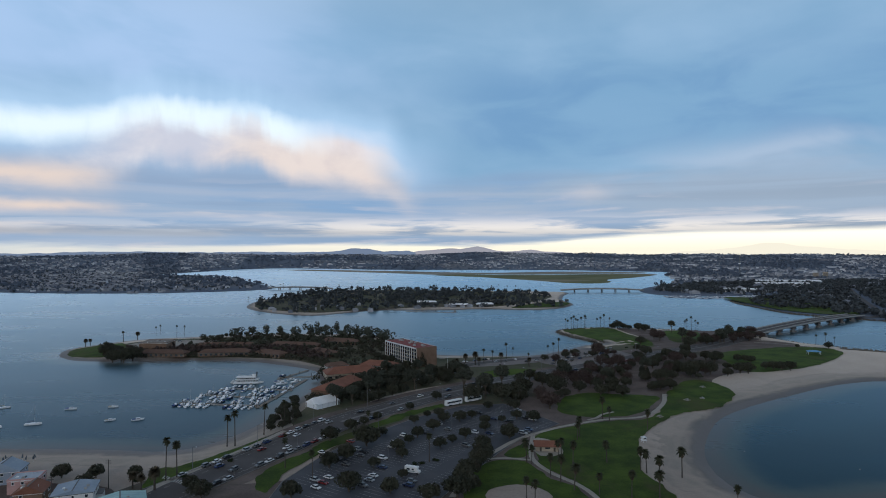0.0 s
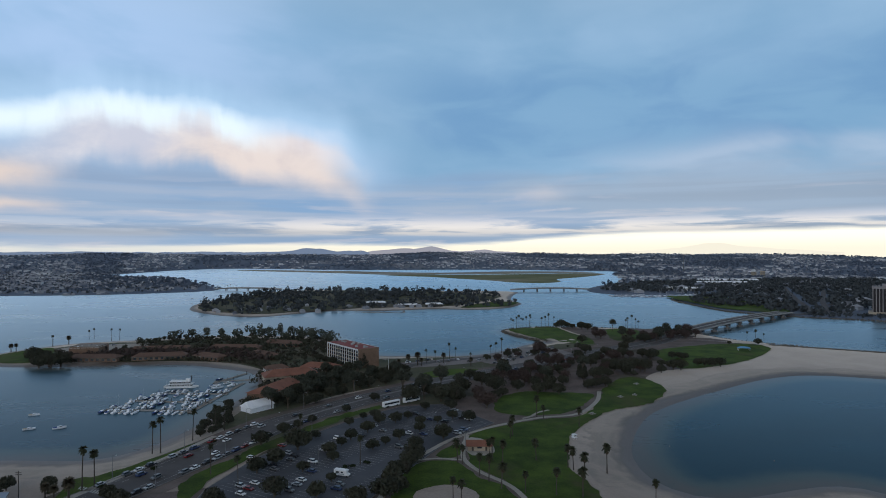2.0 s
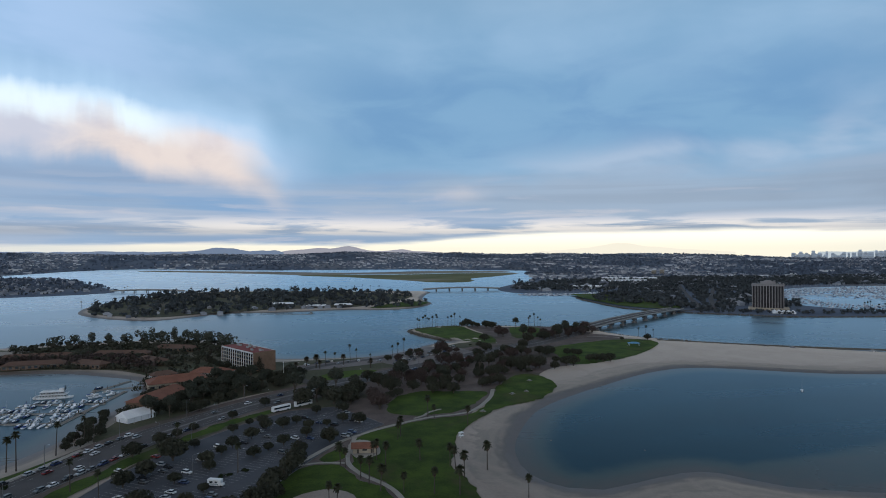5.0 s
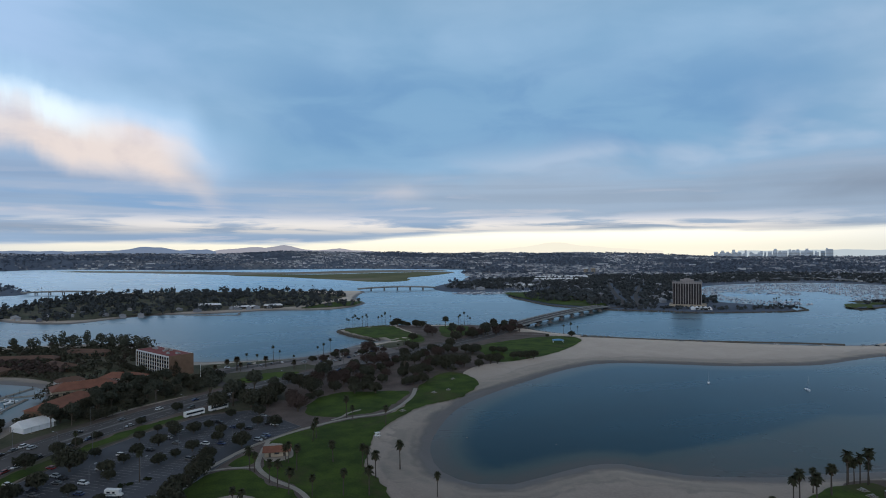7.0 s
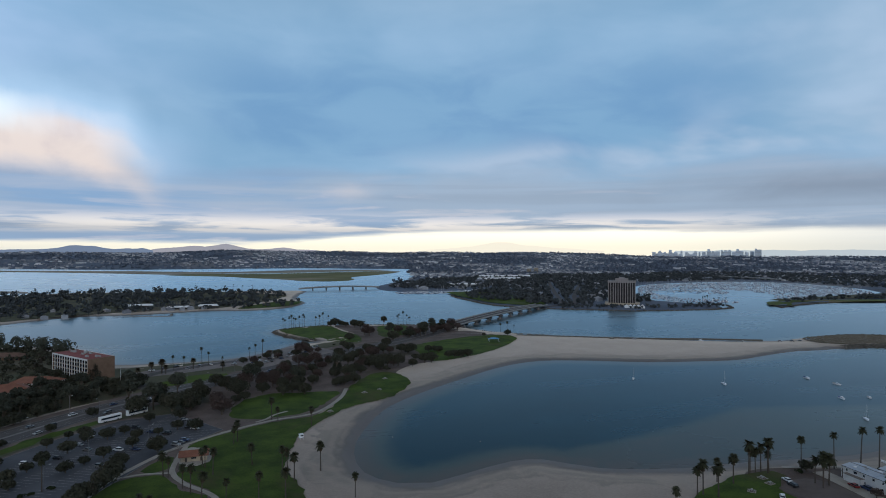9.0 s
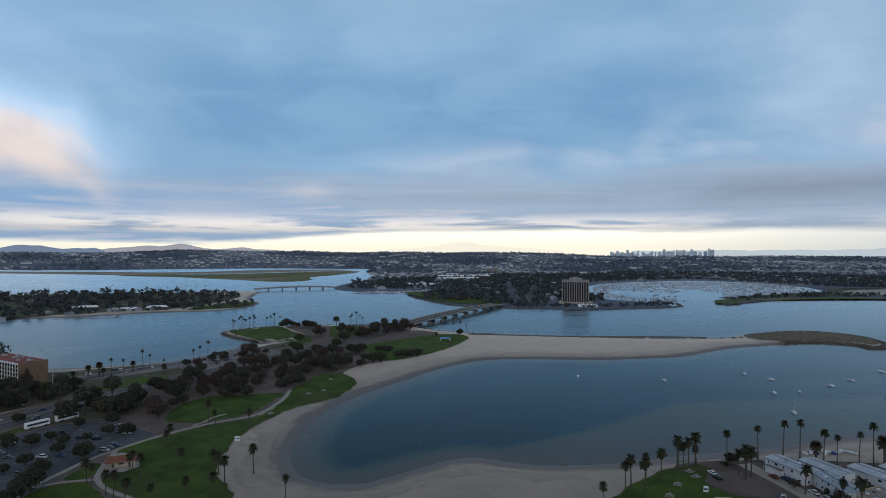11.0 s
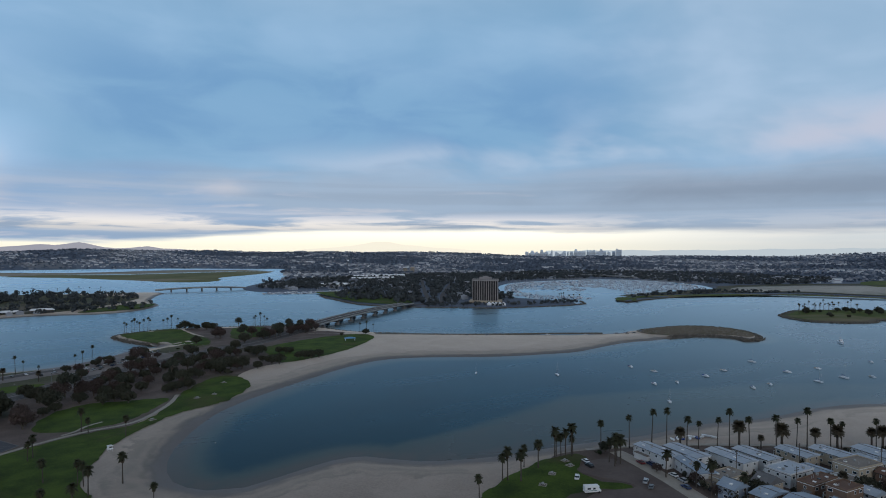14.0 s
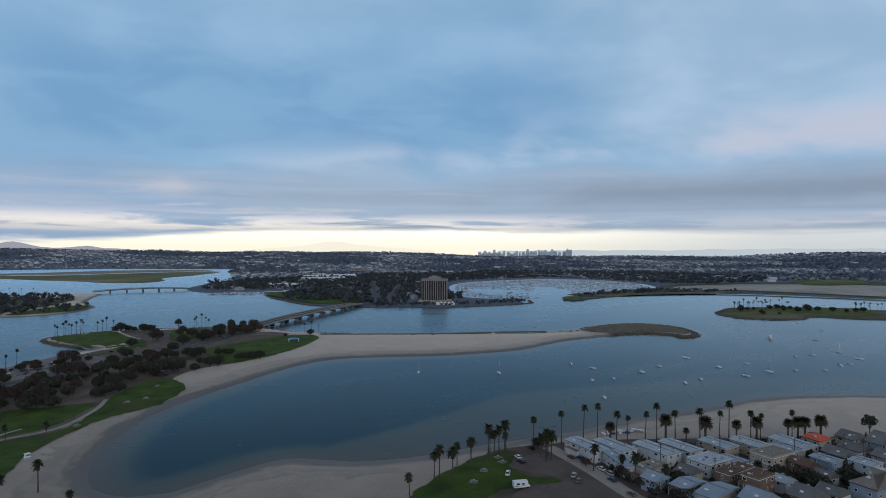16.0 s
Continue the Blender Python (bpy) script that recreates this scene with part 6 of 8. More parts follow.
def lifeguard_tower(m):
    ob = thing("lifeguard_tower", "small white lifeguard tower on the sand", "tower", "", m)
    for x in (-1.2, 1.2):
        for y in (-1.2, 1.2):
            part("leg", Build().tube([(x * 1.1, y * 1.1, -0.3), (x, y, 2.0)], (0.1, 0.1), 6), M["white"], ob)
    part("platform", Build().box(-2, 2, -2, 2, 2.0, 2.2), M["white"], ob)
    part("cabin", Build().box(-1.4, 1.4, -1.4, 1.4, 2.2, 4.4), M["white"], ob)
    part("window", Build().box(-1.1, 1.1, -1.45, 1.45, 3.1, 3.9), M["glass"], ob)
    part("roof", Build().box(-1.9, 1.9, -1.9, 1.9, 4.4, 4.6), M["white"], ob)
    return ob


lifeguard_tower(pose(103, 309, 1.9, 0, 0, 20) @ Matrix.Scale(0.62, 4))


def shelter(m):
    ob = thing("shelter", "open park shelter with a light blue roof", "shelter", "", m)
    for x in (-5, 5):
        for y in (-2.5, 2.5):
            part("post", Build().tube([(x, y, -0.2), (x, y, 2.7)], (0.15, 0.15), 6), M["white"], ob)
    part("roof", Build().loft([[(-6, -3.5, 2.7), (6, -3.5, 2.7), (6, 3.5, 2.7), (-6, 3.5, 2.7)], [(-2, -0.4, 4.0), (2, -0.4, 4.0), (2, 0.4, 4.0), (-2, 0.4, 4.0)]]), M["blue_tarp"], ob)
    return ob


shelter(pose(348, 566, 2.3, 0, 0, -20))


def marquee(m):
    ob = thing("marquee", "large white peaked marquee tent", "tent", "", m)
    part("wall", Build().box(-12, 12, -8, 8, 0, 4.6), M["tent"], ob)
    part("canopy", Build().add([(-13, -9, 4.4), (13, -9, 4.4), (13, 9, 4.4), (-13, 9, 4.4), (-12, 0, 9.4), (12, 0, 9.4)], [(0, 1, 5, 4), (2, 3, 4, 5), (1, 2, 5), (3, 0, 4), (0, 3, 2, 1)]), M["tent"], ob)
    for x in (-13, -6.5, 0, 6.5, 13):
        for y in (-8.6, 8.6):
            part("pole", Build().tube([(x, y, 0), (x, y, 4.4)], (0.1, 0.1), 6), M["alu"], ob)
    return ob


marquee(pose(-76, 383, 2.1, 0, 0, 48) @ Matrix.Scale(0.68, 4))


def event_tents(m):
    ob = thing("event_tent", "white tent with a row of pointed tops", "tent", "", m)
    part("wall", Build().box(-22, 22, -8, 8, 0, 4), M["tent"], ob)
    for i in range(5):
        x = -17.6 + 8.8 * i
        part("canopy", Build().add([(x - 4.4, -8.4, 3.9), (x + 4.4, -8.4, 3.9), (x + 4.4, 8.4, 3.9), (x - 4.4, 8.4, 3.9), (x, 0, 8.2)], [(0, 1, 4), (1, 2, 4), (2, 3, 4), (3, 0, 4), (0, 3, 2, 1)]), M["tent"], ob)
    return ob


event_tents(pose(733, 800, 2.3, 0, 0, -34) @ Matrix.Scale(0.72, 4))


def bungalow(x, y, turn, w, d, label="low hotel wing with a terracotta roof", wall="wall_brown", h=3.4, tile="roof_old_tile"):
    ob = thing("hotel_wing", label, "hotel wing", "hotel wings", pose(x, y, 2.1, 0, 0, turn))
    part("wall", Build().box(-w / 2, w / 2, -d / 2, d / 2, -0.3, h), M[wall], ob)
    W, D = w / 2 + 0.8, d / 2 + 1.2
    part("roof", Build().add([(-W, -D, h), (W, -D, h), (W, D, h), (-W, D, h), (-W + D * 0.8, 0, h + D * 0.4), (W - D * 0.8, 0, h + D * 0.4)], [(0, 3, 2, 1), (0, 1, 5, 4), (2, 3, 4, 5), (1, 2, 5), (3, 0, 4)]), M[tile], ob)
    n = max(2, int(w / 4.5))
    for i in range(n):
        px = -w / 2 + w * (i + 0.5) / n
        part("window", Build().box(px - 1.2, px + 1.2, -d / 2 - 0.06, -d / 2 + 0.02, 0.4, 2.4), M["glass"], ob)
    part("porch", Build().box(-w / 2, w / 2, -d / 2 - 1.3, -d / 2, 2.7, 2.9), M["wood"], ob)
    for i in range(n + 1):
        px = -w / 2 + w * i / n
        part("post", Build().box(px - 0.12, px + 0.12, -d / 2 - 1.3, -d / 2 - 1.05, -0.2, h), M["wood"], ob)
    return ob


for x, y, a, w, d in ((-262, 568, -4, 44, 11), (-206, 572, 6, 46, 11), (-160, 566, -30, 30, 11), (-220, 612, 4, 60, 11), (-150, 615, -8, 50, 11), (-112, 572, -45, 34, 11), (-108, 640, -20, 40, 11)):
    bungalow(x, y, a, w, d)
house(-285, 604, 4, 26, 24, 8.0, "flat", "wall_brown", "roof_tan", 2, "brown brick hall on the hotel point", 61, False)
bungalow(-74, 430, 68, 44, 16, "long low restaurant wing with an orange tile roof", "wall_brown", 3.6, "terracotta")
bungalow(-72, 474, 20, 40, 18, "low lobby building with red tile roofs", "wall_tan", 4.2, "terracotta")
bungalow(-52, 500, -20, 30, 14, "low lobby wing with red tile roofs", "wall_white", 4.4, "terracotta")
bungalow(-88, 500, 30, 18, 10, "small white pavilion with a tile roof", "wall_white", 4.0)


def pole(x, y, h, arms=2, name="utility_pole", label="dark wooden utility pole with cross-arms"):
    ob = thing(name, label, "pole", "poles", pose(x, y, 2.1, 0, 0, random.uniform(-20, 20)))
    part("post", Build().tube([(0, 0, -0.3), (0, 0, h)], (0.2, 0.14), 6), M["dark_wood"], ob)
    for k in range(arms):
        part("crossarm", Build().box(-1.2, 1.2, -0.08, 0.08, h - 0.6 - 0.9 * k, h - 0.42 - 0.9 * k), M["dark_wood"], ob)
    return ob


for x, y in ((325, 123), (358, 113), (327, 99), (381, 90), (408, 79), (404, 70), (-138, 250), (-150, 232)):
    pole(x, y, 12.0)


def street_lamp(x, y, turn, h=10.0, z=2.3):
    ob = thing("street_lamp", "grey steel street lamp with a curved arm", "lamp", "street lamps", pose(x, y, z, 0, 0, turn))
    part("post", Build().tube([(0, 0, -0.2), (0, 0, h)], (0.13, 0.08), 6), M["steel"], ob)
    part("arm", Build().tube([(0, 0, h - 0.1), (1.0, 0, h + 0.4), (2.4, 0, h + 0.5)], (0.06, 0.05, 0.05), 5), M["steel"], ob)
    part("lamp_head", Build().box(2.0, 2.9, -0.18, 0.18, h + 0.38, h + 0.55), M["alu"], ob)
    return ob


cl, nl = ribbon_line(road_line, 1, 1.0)
for k in range(100, 560, 42):
    if k < len(cl):
        for s in (13.0, -13.0):
            p = cl[k] + nl[k] * s
            street_lamp(p[0], p[1], math.degrees(math.atan2(-nl[k][1] * s, -nl[k][0] * s)))
for x, y in ((-25, 280), (5, 320), (-6, 283), (30, 330), (-35, 330), (45, 300)):
    street_lamp(x, y, 30, 9.0)


def flag_pole(x, y):
    ob = thing("flag_pole", "tall white flag pole by the junction", "pole", "", pose(x, y, 2.2))
    part("post", Build().tube([(0, 0, -0.2), (0, 0, 15)], (0.16, 0.08), 6), M["white"], ob)
    part("finial", Build().tube([(0, 0, 15), (0, 0, 15.4)], (0.15, 0.15), 6), M["alu"], ob)


flag_pole(4, 468)


def picnic_pad(x, y):
    ob = thing("picnic_table", "pale concrete picnic table on its slab", "table", "picnic tables", pose(x, y, float(on_main([(x, y)])[0]) + 0.29, 0, 0, random.uniform(0, 90)))
    edge = Build()
    for x0, x1, y0, y1 in ((-1.7, 1.7, -1.6, -1.25), (-1.7, 1.7, 1.25, 1.6), (-1.7, -1.35, -1.25, 1.25), (1.35, 1.7, -1.25, 1.25)):
        edge.box(x0, x1, y0, y1, -0.1, 0.08)
    part("slab_edge", edge, M["path"], ob)
    part("slab", Build().box(-1.35, 1.35, -1.25, 1.25, -0.1, 0.05), M["dirt"], ob)
    part("tabletop", Build().box(-1.0, 1.0, -0.4, 0.4, 0.7, 0.8), M["concrete"], ob)
    for y0 in (-0.95, 0.65):
        part("bench", Build().box(-1.0, 1.0, y0, y0 + 0.3, 0.38, 0.46).box(-0.7, -0.5, y0, y0 + 0.3, 0.08, 0.38).box(0.5, 0.7, y0, y0 + 0.3, 0.08, 0.38), M["concrete"], ob)
    part("pedestal", Build().box(-0.3, 0.3, -0.2, 0.2, 0.08, 0.7), M["concrete"], ob)


for x, y in ((279, 179), (276, 173), (262, 170), (250, 163), (172, 400), (160, 395), (186, 432), (128, 356)):
    picnic_pad(x, y)


def folded_umbrella(x, y):
    ob = thing("beach_umbrella", "folded beach umbrella on the sand", "umbrella", "folded umbrellas", pose(x, y, float(on_main([(x, y)])[0]), random.uniform(-12, 12), random.uniform(-12, 12)) @ Matrix.Scale(1.4, 4))
    part("pole", Build().tube([(0, 0, -0.2), (0, 0, 2.4)], (0.04, 0.04), 5), M["alu"], ob)
    part("canopy", Build().tube([(0, 0, 1.0), (0, 0, 1.5), (0, 0, 2.35)], (0.30, 0.24, 0.06), 7), M["umbrella"], ob)


for k in range(26):
    folded_umbrella(-226 + 1.4 * k + random.uniform(-1, 1), 281 + random.uniform(-8, 9))

# ---------------------------------------------------------------- boats
def hull_build(L, W, free, draft=0.5):
    rings = []
    for s, w, sheer in ((-0.5, 0.80, 0.0), (-0.25, 0.95, 0.0), (0.05, 1.0, 0.05), (0.28, 0.75, 0.16), (0.42, 0.38, 0.28), (0.5, 0.04, 0.38)):
        hw, f = W / 2 * w, free + sheer * free
        rings.append([(s * L, -hw, f), (s * L, -hw * 0.8, 0), (s * L, 0, -draft * (0.3 + 0.7 * w)), (s * L, hw * 0.8, 0), (s * L, hw, f), (s * L, hw * 0.93, f - 0.12), (s * L, -hw * 0.93, f - 0.12)])
    return Build().loft(rings)


def motor_boat(L, hull_mat="gelcoat", canvas="canvas_blue", fly=False, cat="boats in the marina"):
    ob = thing("motor_boat", "white %s motor boat on the water" % ("two-deck" if fly else "cabin"), "boat", cat)
    W, f = L * 0.32, L * 0.11
    part("hull", hull_build(L, W, f), M[hull_mat], ob)
    part("cabin", Build().loft([[(-0.15 * L, -W * 0.36, f - 0.1), (0.28 * L, -W * 0.26, f - 0.1), (0.28 * L, W * 0.26, f - 0.1), (-0.15 * L, W * 0.36, f - 0.1)], [(-0.13 * L, -W * 0.32, f + 0.09 * L), (0.14 * L, -W * 0.24, f + 0.09 * L), (0.14 * L, W * 0.24, f + 0.09 * L), (-0.13 * L, W * 0.32, f + 0.09 * L)]]), M["gelcoat"], ob)
    part("windscreen", Build().loft([[(-0.10 * L, -W * 0.37, f + 0.03 * L), (0.21 * L, -W * 0.29, f + 0.03 * L), (0.21 * L, W * 0.29, f + 0.03 * L), (-0.10 * L, W * 0.37, f + 0.03 * L)], [(-0.10 * L, -W * 0.345, f + 0.07 * L), (0.17 * L, -W * 0.265, f + 0.07 * L), (0.17 * L, W * 0.265, f + 0.07 * L), (-0.10 * L, W * 0.345, f + 0.07 * L)]]), M["glass"], ob)
    if fly:
        part("flybridge", Build().box(-0.12 * L, 0.06 * L, -W * 0.28, W * 0.28, f + 0.09 * L, f + 0.15 * L), M["gelcoat"], ob)
        part("bimini", Build().box(-0.14 * L, 0.04 * L, -W * 0.28, W * 0.28, f + 0.24 * L, f + 0.25 * L), M[canvas], ob)
        for x in (-0.13, 0.03):
            for s in (-1, 1):
                part("stanchion", Build().tube([(x * L, s * W * 0.26, f + 0.14 * L), (x * L, s * W * 0.26, f + 0.245 * L)], (0.03, 0.03), 5), M["alu"], ob)
    else:
        part("cover", Build().box(-0.46 * L, -0.16 * L, -W * 0.36, W * 0.36, f - 0.05, f + 0.03 * L), M[canvas], ob)
    return ob


def sail_boat(L, hull_mat="gelcoat", canvas="canvas_blue", cat="moored sailing boats"):
    ob = thing("sail_boat", "moored sailing boat with bare mast and furled sail", "boat", cat)
    W, f = L * 0.28, L * 0.095
    part("hull", hull_build(L, W, f, 0.6), M[hull_mat], ob)
    part("deck", Build().loft([[(-0.44 * L, -W * 0.38, f - 0.14), (0.38 * L, -W * 0.2, f - 0.14), (0.38 * L, W * 0.2, f - 0.14), (-0.44 * L, W * 0.38, f - 0.14)], [(-0.44 * L, -W * 0.37, f - 0.04), (0.38 * L, -W * 0.19, f - 0.04), (0.38 * L, W * 0.19, f - 0.04), (-0.44 * L, W * 0.37, f - 0.04)]]), M["gelcoat"], ob)
    part("cabin", Build().loft([[(-0.15 * L, -W * 0.27, f - 0.1), (0.22 * L, -W * 0.18, f - 0.1), (0.22 * L, W * 0.18, f - 0.1), (-0.15 * L, W * 0.27, f - 0.1)], [(-0.14 * L, -W * 0.24, f + 0.05 * L), (0.16 * L, -W * 0.15, f + 0.04 * L), (0.16 * L, W * 0.15, f + 0.04 * L), (-0.14 * L, W * 0.24, f + 0.05 * L)]]), M["gelcoat"], ob)
    part("mast", Build().tube([(0.08 * L, 0, f - 0.1), (0.08 * L, 0, L * 1.25)], (0.085, 0.06), 6), M["alu"], ob)
    boom = part("boom", Build().tube([(0.08 * L, 0, f + 0.12 * L), (-0.34 * L, 0, f + 0.12 * L)], (0.06, 0.05), 5), M["alu"], ob)
    part("furled_sail", Build().tube([(0.07 * L, 0, f + 0.14 * L), (-0.12 * L, 0, f + 0.145 * L), (-0.33 * L, 0, f + 0.14 * L)], (0.17, 0.15, 0.09), 6), M[canvas], boom)
    for x, s in ((0.5, 0), (-0.48, 0)):
        part("stay", Build().tube([(x * L, 0, f * 1.2), (0.08 * L, 0, L * 1.24)], (0.02, 0.02), 3), M["alu"], ob)
    return ob


cruisers = Stock([motor_boat(10.5, "gelcoat", "canvas_blue"), motor_boat(11.5, "gelcoat", "canvas_tan", True), motor_boat(9.0, "gelcoat", "canvas_tan"), motor_boat(12.0, "gelcoat", "canvas_blue", True), motor_boat(9.5, "hull_dark", "canvas_blue")])
slip_sails = Stock([sail_boat(9.5, "gelcoat", "canvas_blue", "boats in the marina"), sail_boat(10.5, "gelcoat", "canvas_tan", "boats in the marina")])
moored_sails = Stock([sail_boat(8.0), sail_boat(9.0), sail_boat(7.2, "gelcoat", "canvas_tan")])
moored_motor = Stock([motor_boat(7.0, "gelcoat", "canvas_blue", False, "moored motor boats"), motor_boat(6.2, "gelcoat", "canvas_tan", False, "moored motor boats")])

cove_sails = [(418, 327), (604, 273), (367, 367), (568, 201), (600, 197), (420, 225), (715, 209), (825, 247), (754, 200), (728, 174)]
for i, (x, y) in enumerate(cove_sails):
    moored_sails.put(x, y, 0.0, 244 + 14 * math.sin(i * 2.3))
cove_motor = [(494, 317), (495, 294), (456, 264), (475, 258), (514, 260), (547, 265), (506, 217), (527, 216), (585, 233), (621, 226), (692, 214), (622, 186), (916, 272), (644, 172), (677, 172), (692, 170)]
for i, (x, y) in enumerate(cove_motor):
    moored_motor.put(x, y, 0.0, 250 + 22 * math.sin(i * 1.7))
big = motor_boat(15, "gelcoat", "canvas_tan", True, "moored motor boats")
big.matrix_basis = pose(794, 282, 0, 0, 0, 215)
for i, (x, y) in enumerate([(-236, 384), (-197, 358), (-181, 359), (-212, 389), (-255, 345)]):
    moored_motor.put(x, y, 0.0, 10 + 20 * math.sin(i))
for i, (x, y) in enumerate([(-237, 350), (-281, 387)]):
    moored_sails.put(x, y, 0.0, 15 + 15 * math.sin(i))


def dinghy(x, y, turn, size, hull="white"):
    ob = thing("dinghy", "small pale dinghy pulled up on the sand", "boat", "beached dinghies", pose(x, y, float(on_main([(x, y)])[0]) + 0.35, 0, 6, turn) @ Matrix.Scale(size, 4))
    part("hull", hull_build(4.4, 1.7, 0.55, 0.4), M[hull], ob)
    for px in (-1.1, 0.5):
        part("thwart", Build().box(px - 0.15, px + 0.15, -0.62, 0.62, 0.40, 0.46), M["wood"], ob)


for k in range(9):
    dinghy(349 + 2.6 * k + 1.2 * math.sin(k * 2.1), 172 - 1.1 * k + 1.8 * math.sin(k * 3.7), 60 + 50 * math.sin(k * 1.9), 0.95 + 0.1 * (k % 3), ("white", "canvas_blue", "white", "gelcoat")[k % 4])


# marina: floating docks with boats on both sides
def dock(name, a, b, width):
    a, b = np.array(a, float), np.array(b, float)
    L = np.hypot(*(b - a))
    ob = thing(name, "floating timber dock with white edge boards", "dock", "docks", pose(a[0], a[1], 0, 0, 0, math.degrees(math.atan2(b[1] - a[1], b[0] - a[0]))))
    part("deck", Build().box(0, L, -width / 2, width / 2, 0.25, 0.5), M["wood"], ob)
    for s in (-1, 1):
        y0, y1 = sorted((s * width / 2, s * (width / 2 + 0.15)))
        part("float", Build().box(0, L, y0, y1, -0.3, 0.52), M["concrete"], ob)
    for x in np.arange(2, L, 12):
        part("pile", Build().tube([(x, width / 2 + 0.3, -4), (x, width / 2 + 0.3, 2.6)], (0.18, 0.18), 6), M["dark_wood"], ob)
    return ob


docks = [((-174, 398), (-118, 390)), ((-166, 420), (-112, 410)), ((-160, 441), (-108, 434))]
for k, (a, b) in enumerate(docks):
    dock("dock", a, b, 2.2)
    a, b = np.array(a, float), np.array(b, float)
    L = np.hypot(*(b - a))
    t = (b - a) / L
    n = np.array((-t[1], t[0]))
    ang = math.degrees(math.atan2(n[1], n[0]))
    for side in (1, -1):
        for j, d in enumerate(np.arange(1.5, L - 2, 4.3)):
            p = a + t * d + n * side * (5.2 + 0.5 * math.sin(j * 3.1))
            if (j + k) % 11 == 7 or (j * 3 + k + side) % 7 == 3:
                continue
            (slip_sails if (j * 5 + k * 3 + side) % 6 == 0 else cruisers).put(p[0], p[1], 0.0, ang + (0 if side < 0 else 180) + 2 * math.sin(j), 0.74)
dock("dock", (-118, 385), (-106, 470), 2.4)
dock("dock", (-130, 476), (-98, 482), 2.4)
dock("dock", (-113, 506), (-128, 470), 2.6)
for i, (x, y) in enumerate([(-125, 462), (-121, 455), (-118, 470), (-112, 462), (-128, 484)]):
    cruisers.put(x, y, 0, 20 + 10 * i, 0.74)


def stern_wheeler(m):
    ob = thing("stern_wheeler", "white two-deck excursion boat at the dock", "boat", "", m)
    part("hull", Build().loft([[(x, y, z) for x, y in ((-15, -4), (11, -4), (16, -1), (16, 1), (11, 4), (-15, 4))] for z in (-0.8, 1.2)]), M["white"], ob)
    for k, (x0, x1) in enumerate(((-13, 11), (-12, 9))):
        z = 1.2 + 2.7 * k
        part("cabin", Build().box(x0 + 1, x1 - 1, -2.9, 2.9, z, z + 2.4), M["wall_white"], ob)
        part("deck", Build().box(x0, x1, -4.0, 4.0, z + 2.4, z + 2.7), M["white"], ob)
        for i in range(9):
            x = x0 + 1.8 + (x1 - x0 - 3.6) * i / 8
            part("window", Build().box(x - 0.8, x + 0.8, -2.96, 2.96, z + 0.8, z + 1.9), M["glass"], ob)
            for s in (-1, 1):
                part("post", Build().box(x - 0.08, x + 0.08, s * 3.8 - 0.08, s * 3.8 + 0.08, z, z + 2.4), M["white"], ob)
        for s in (-1, 1):
            part("railing", Build().box(x0, x1, s * 3.9 - 0.05, s * 3.9 + 0.05, z + 3.5, z + 3.6).box(x0, x1, s * 3.9 - 0.05, s * 3.9 + 0.05, z + 3.05, z + 3.12), M["white"], ob)
    part("wheelhouse", Build().box(4, 8, -1.8, 1.8, 6.6, 9.0), M["white"], ob)
    part("paddle_wheel", Build().tube([(-16.3, -3, 1.4), (-16.3, 3, 1.4)], (1.4, 1.4), 12), M["wall_white"], ob)
    for s in (-1, 1):
        part("funnel", Build().tube([(9, s * 1.2, 6.6), (9, s * 1.2, 11.5)], (0.3, 0.35), 8), M["metal_dark"], ob)
    return ob


stern_wheeler(pose(-148, 460, 0, 0, 0, 3) @ Matrix.Scale(0.72, 4))


def buoy(x, y):
    ob = thing("buoy", "small white mooring buoy on the water", "buoy", "mooring buoys", pose(x, y, 0))
    part("float", Build().tube([(0, 0, -0.2), (0, 0, 0.12), (0, 0, 0.4)], (0.22, 0.32, 0.18), 8), M["concrete"], ob)
    part("ring", Build().tube([(0, 0, 0.4), (0, 0, 0.6)], (0.08, 0.08), 6), M["metal_dark"], ob)


for x, y in ((190, 275), (150, 300), (330, 300), (560, 330)):
    buoy(x, y)

# ---------------------------------------------------------------- far woods, far town
def spots(points, count, seed, gap=0.0, straight=False, avoid=()):
    r = np.random.default_rng(seed)
    line = np.array(points, float) if straight else spline(points, 15.0)
    lo, hi = line.min(0), line.max(0)
    q = r.uniform(lo, hi, (count * 12, 2))
    q = q[inside(q, line)]
    for a in avoid:
        q = q[~inside(q, a)]
    return q[:count]


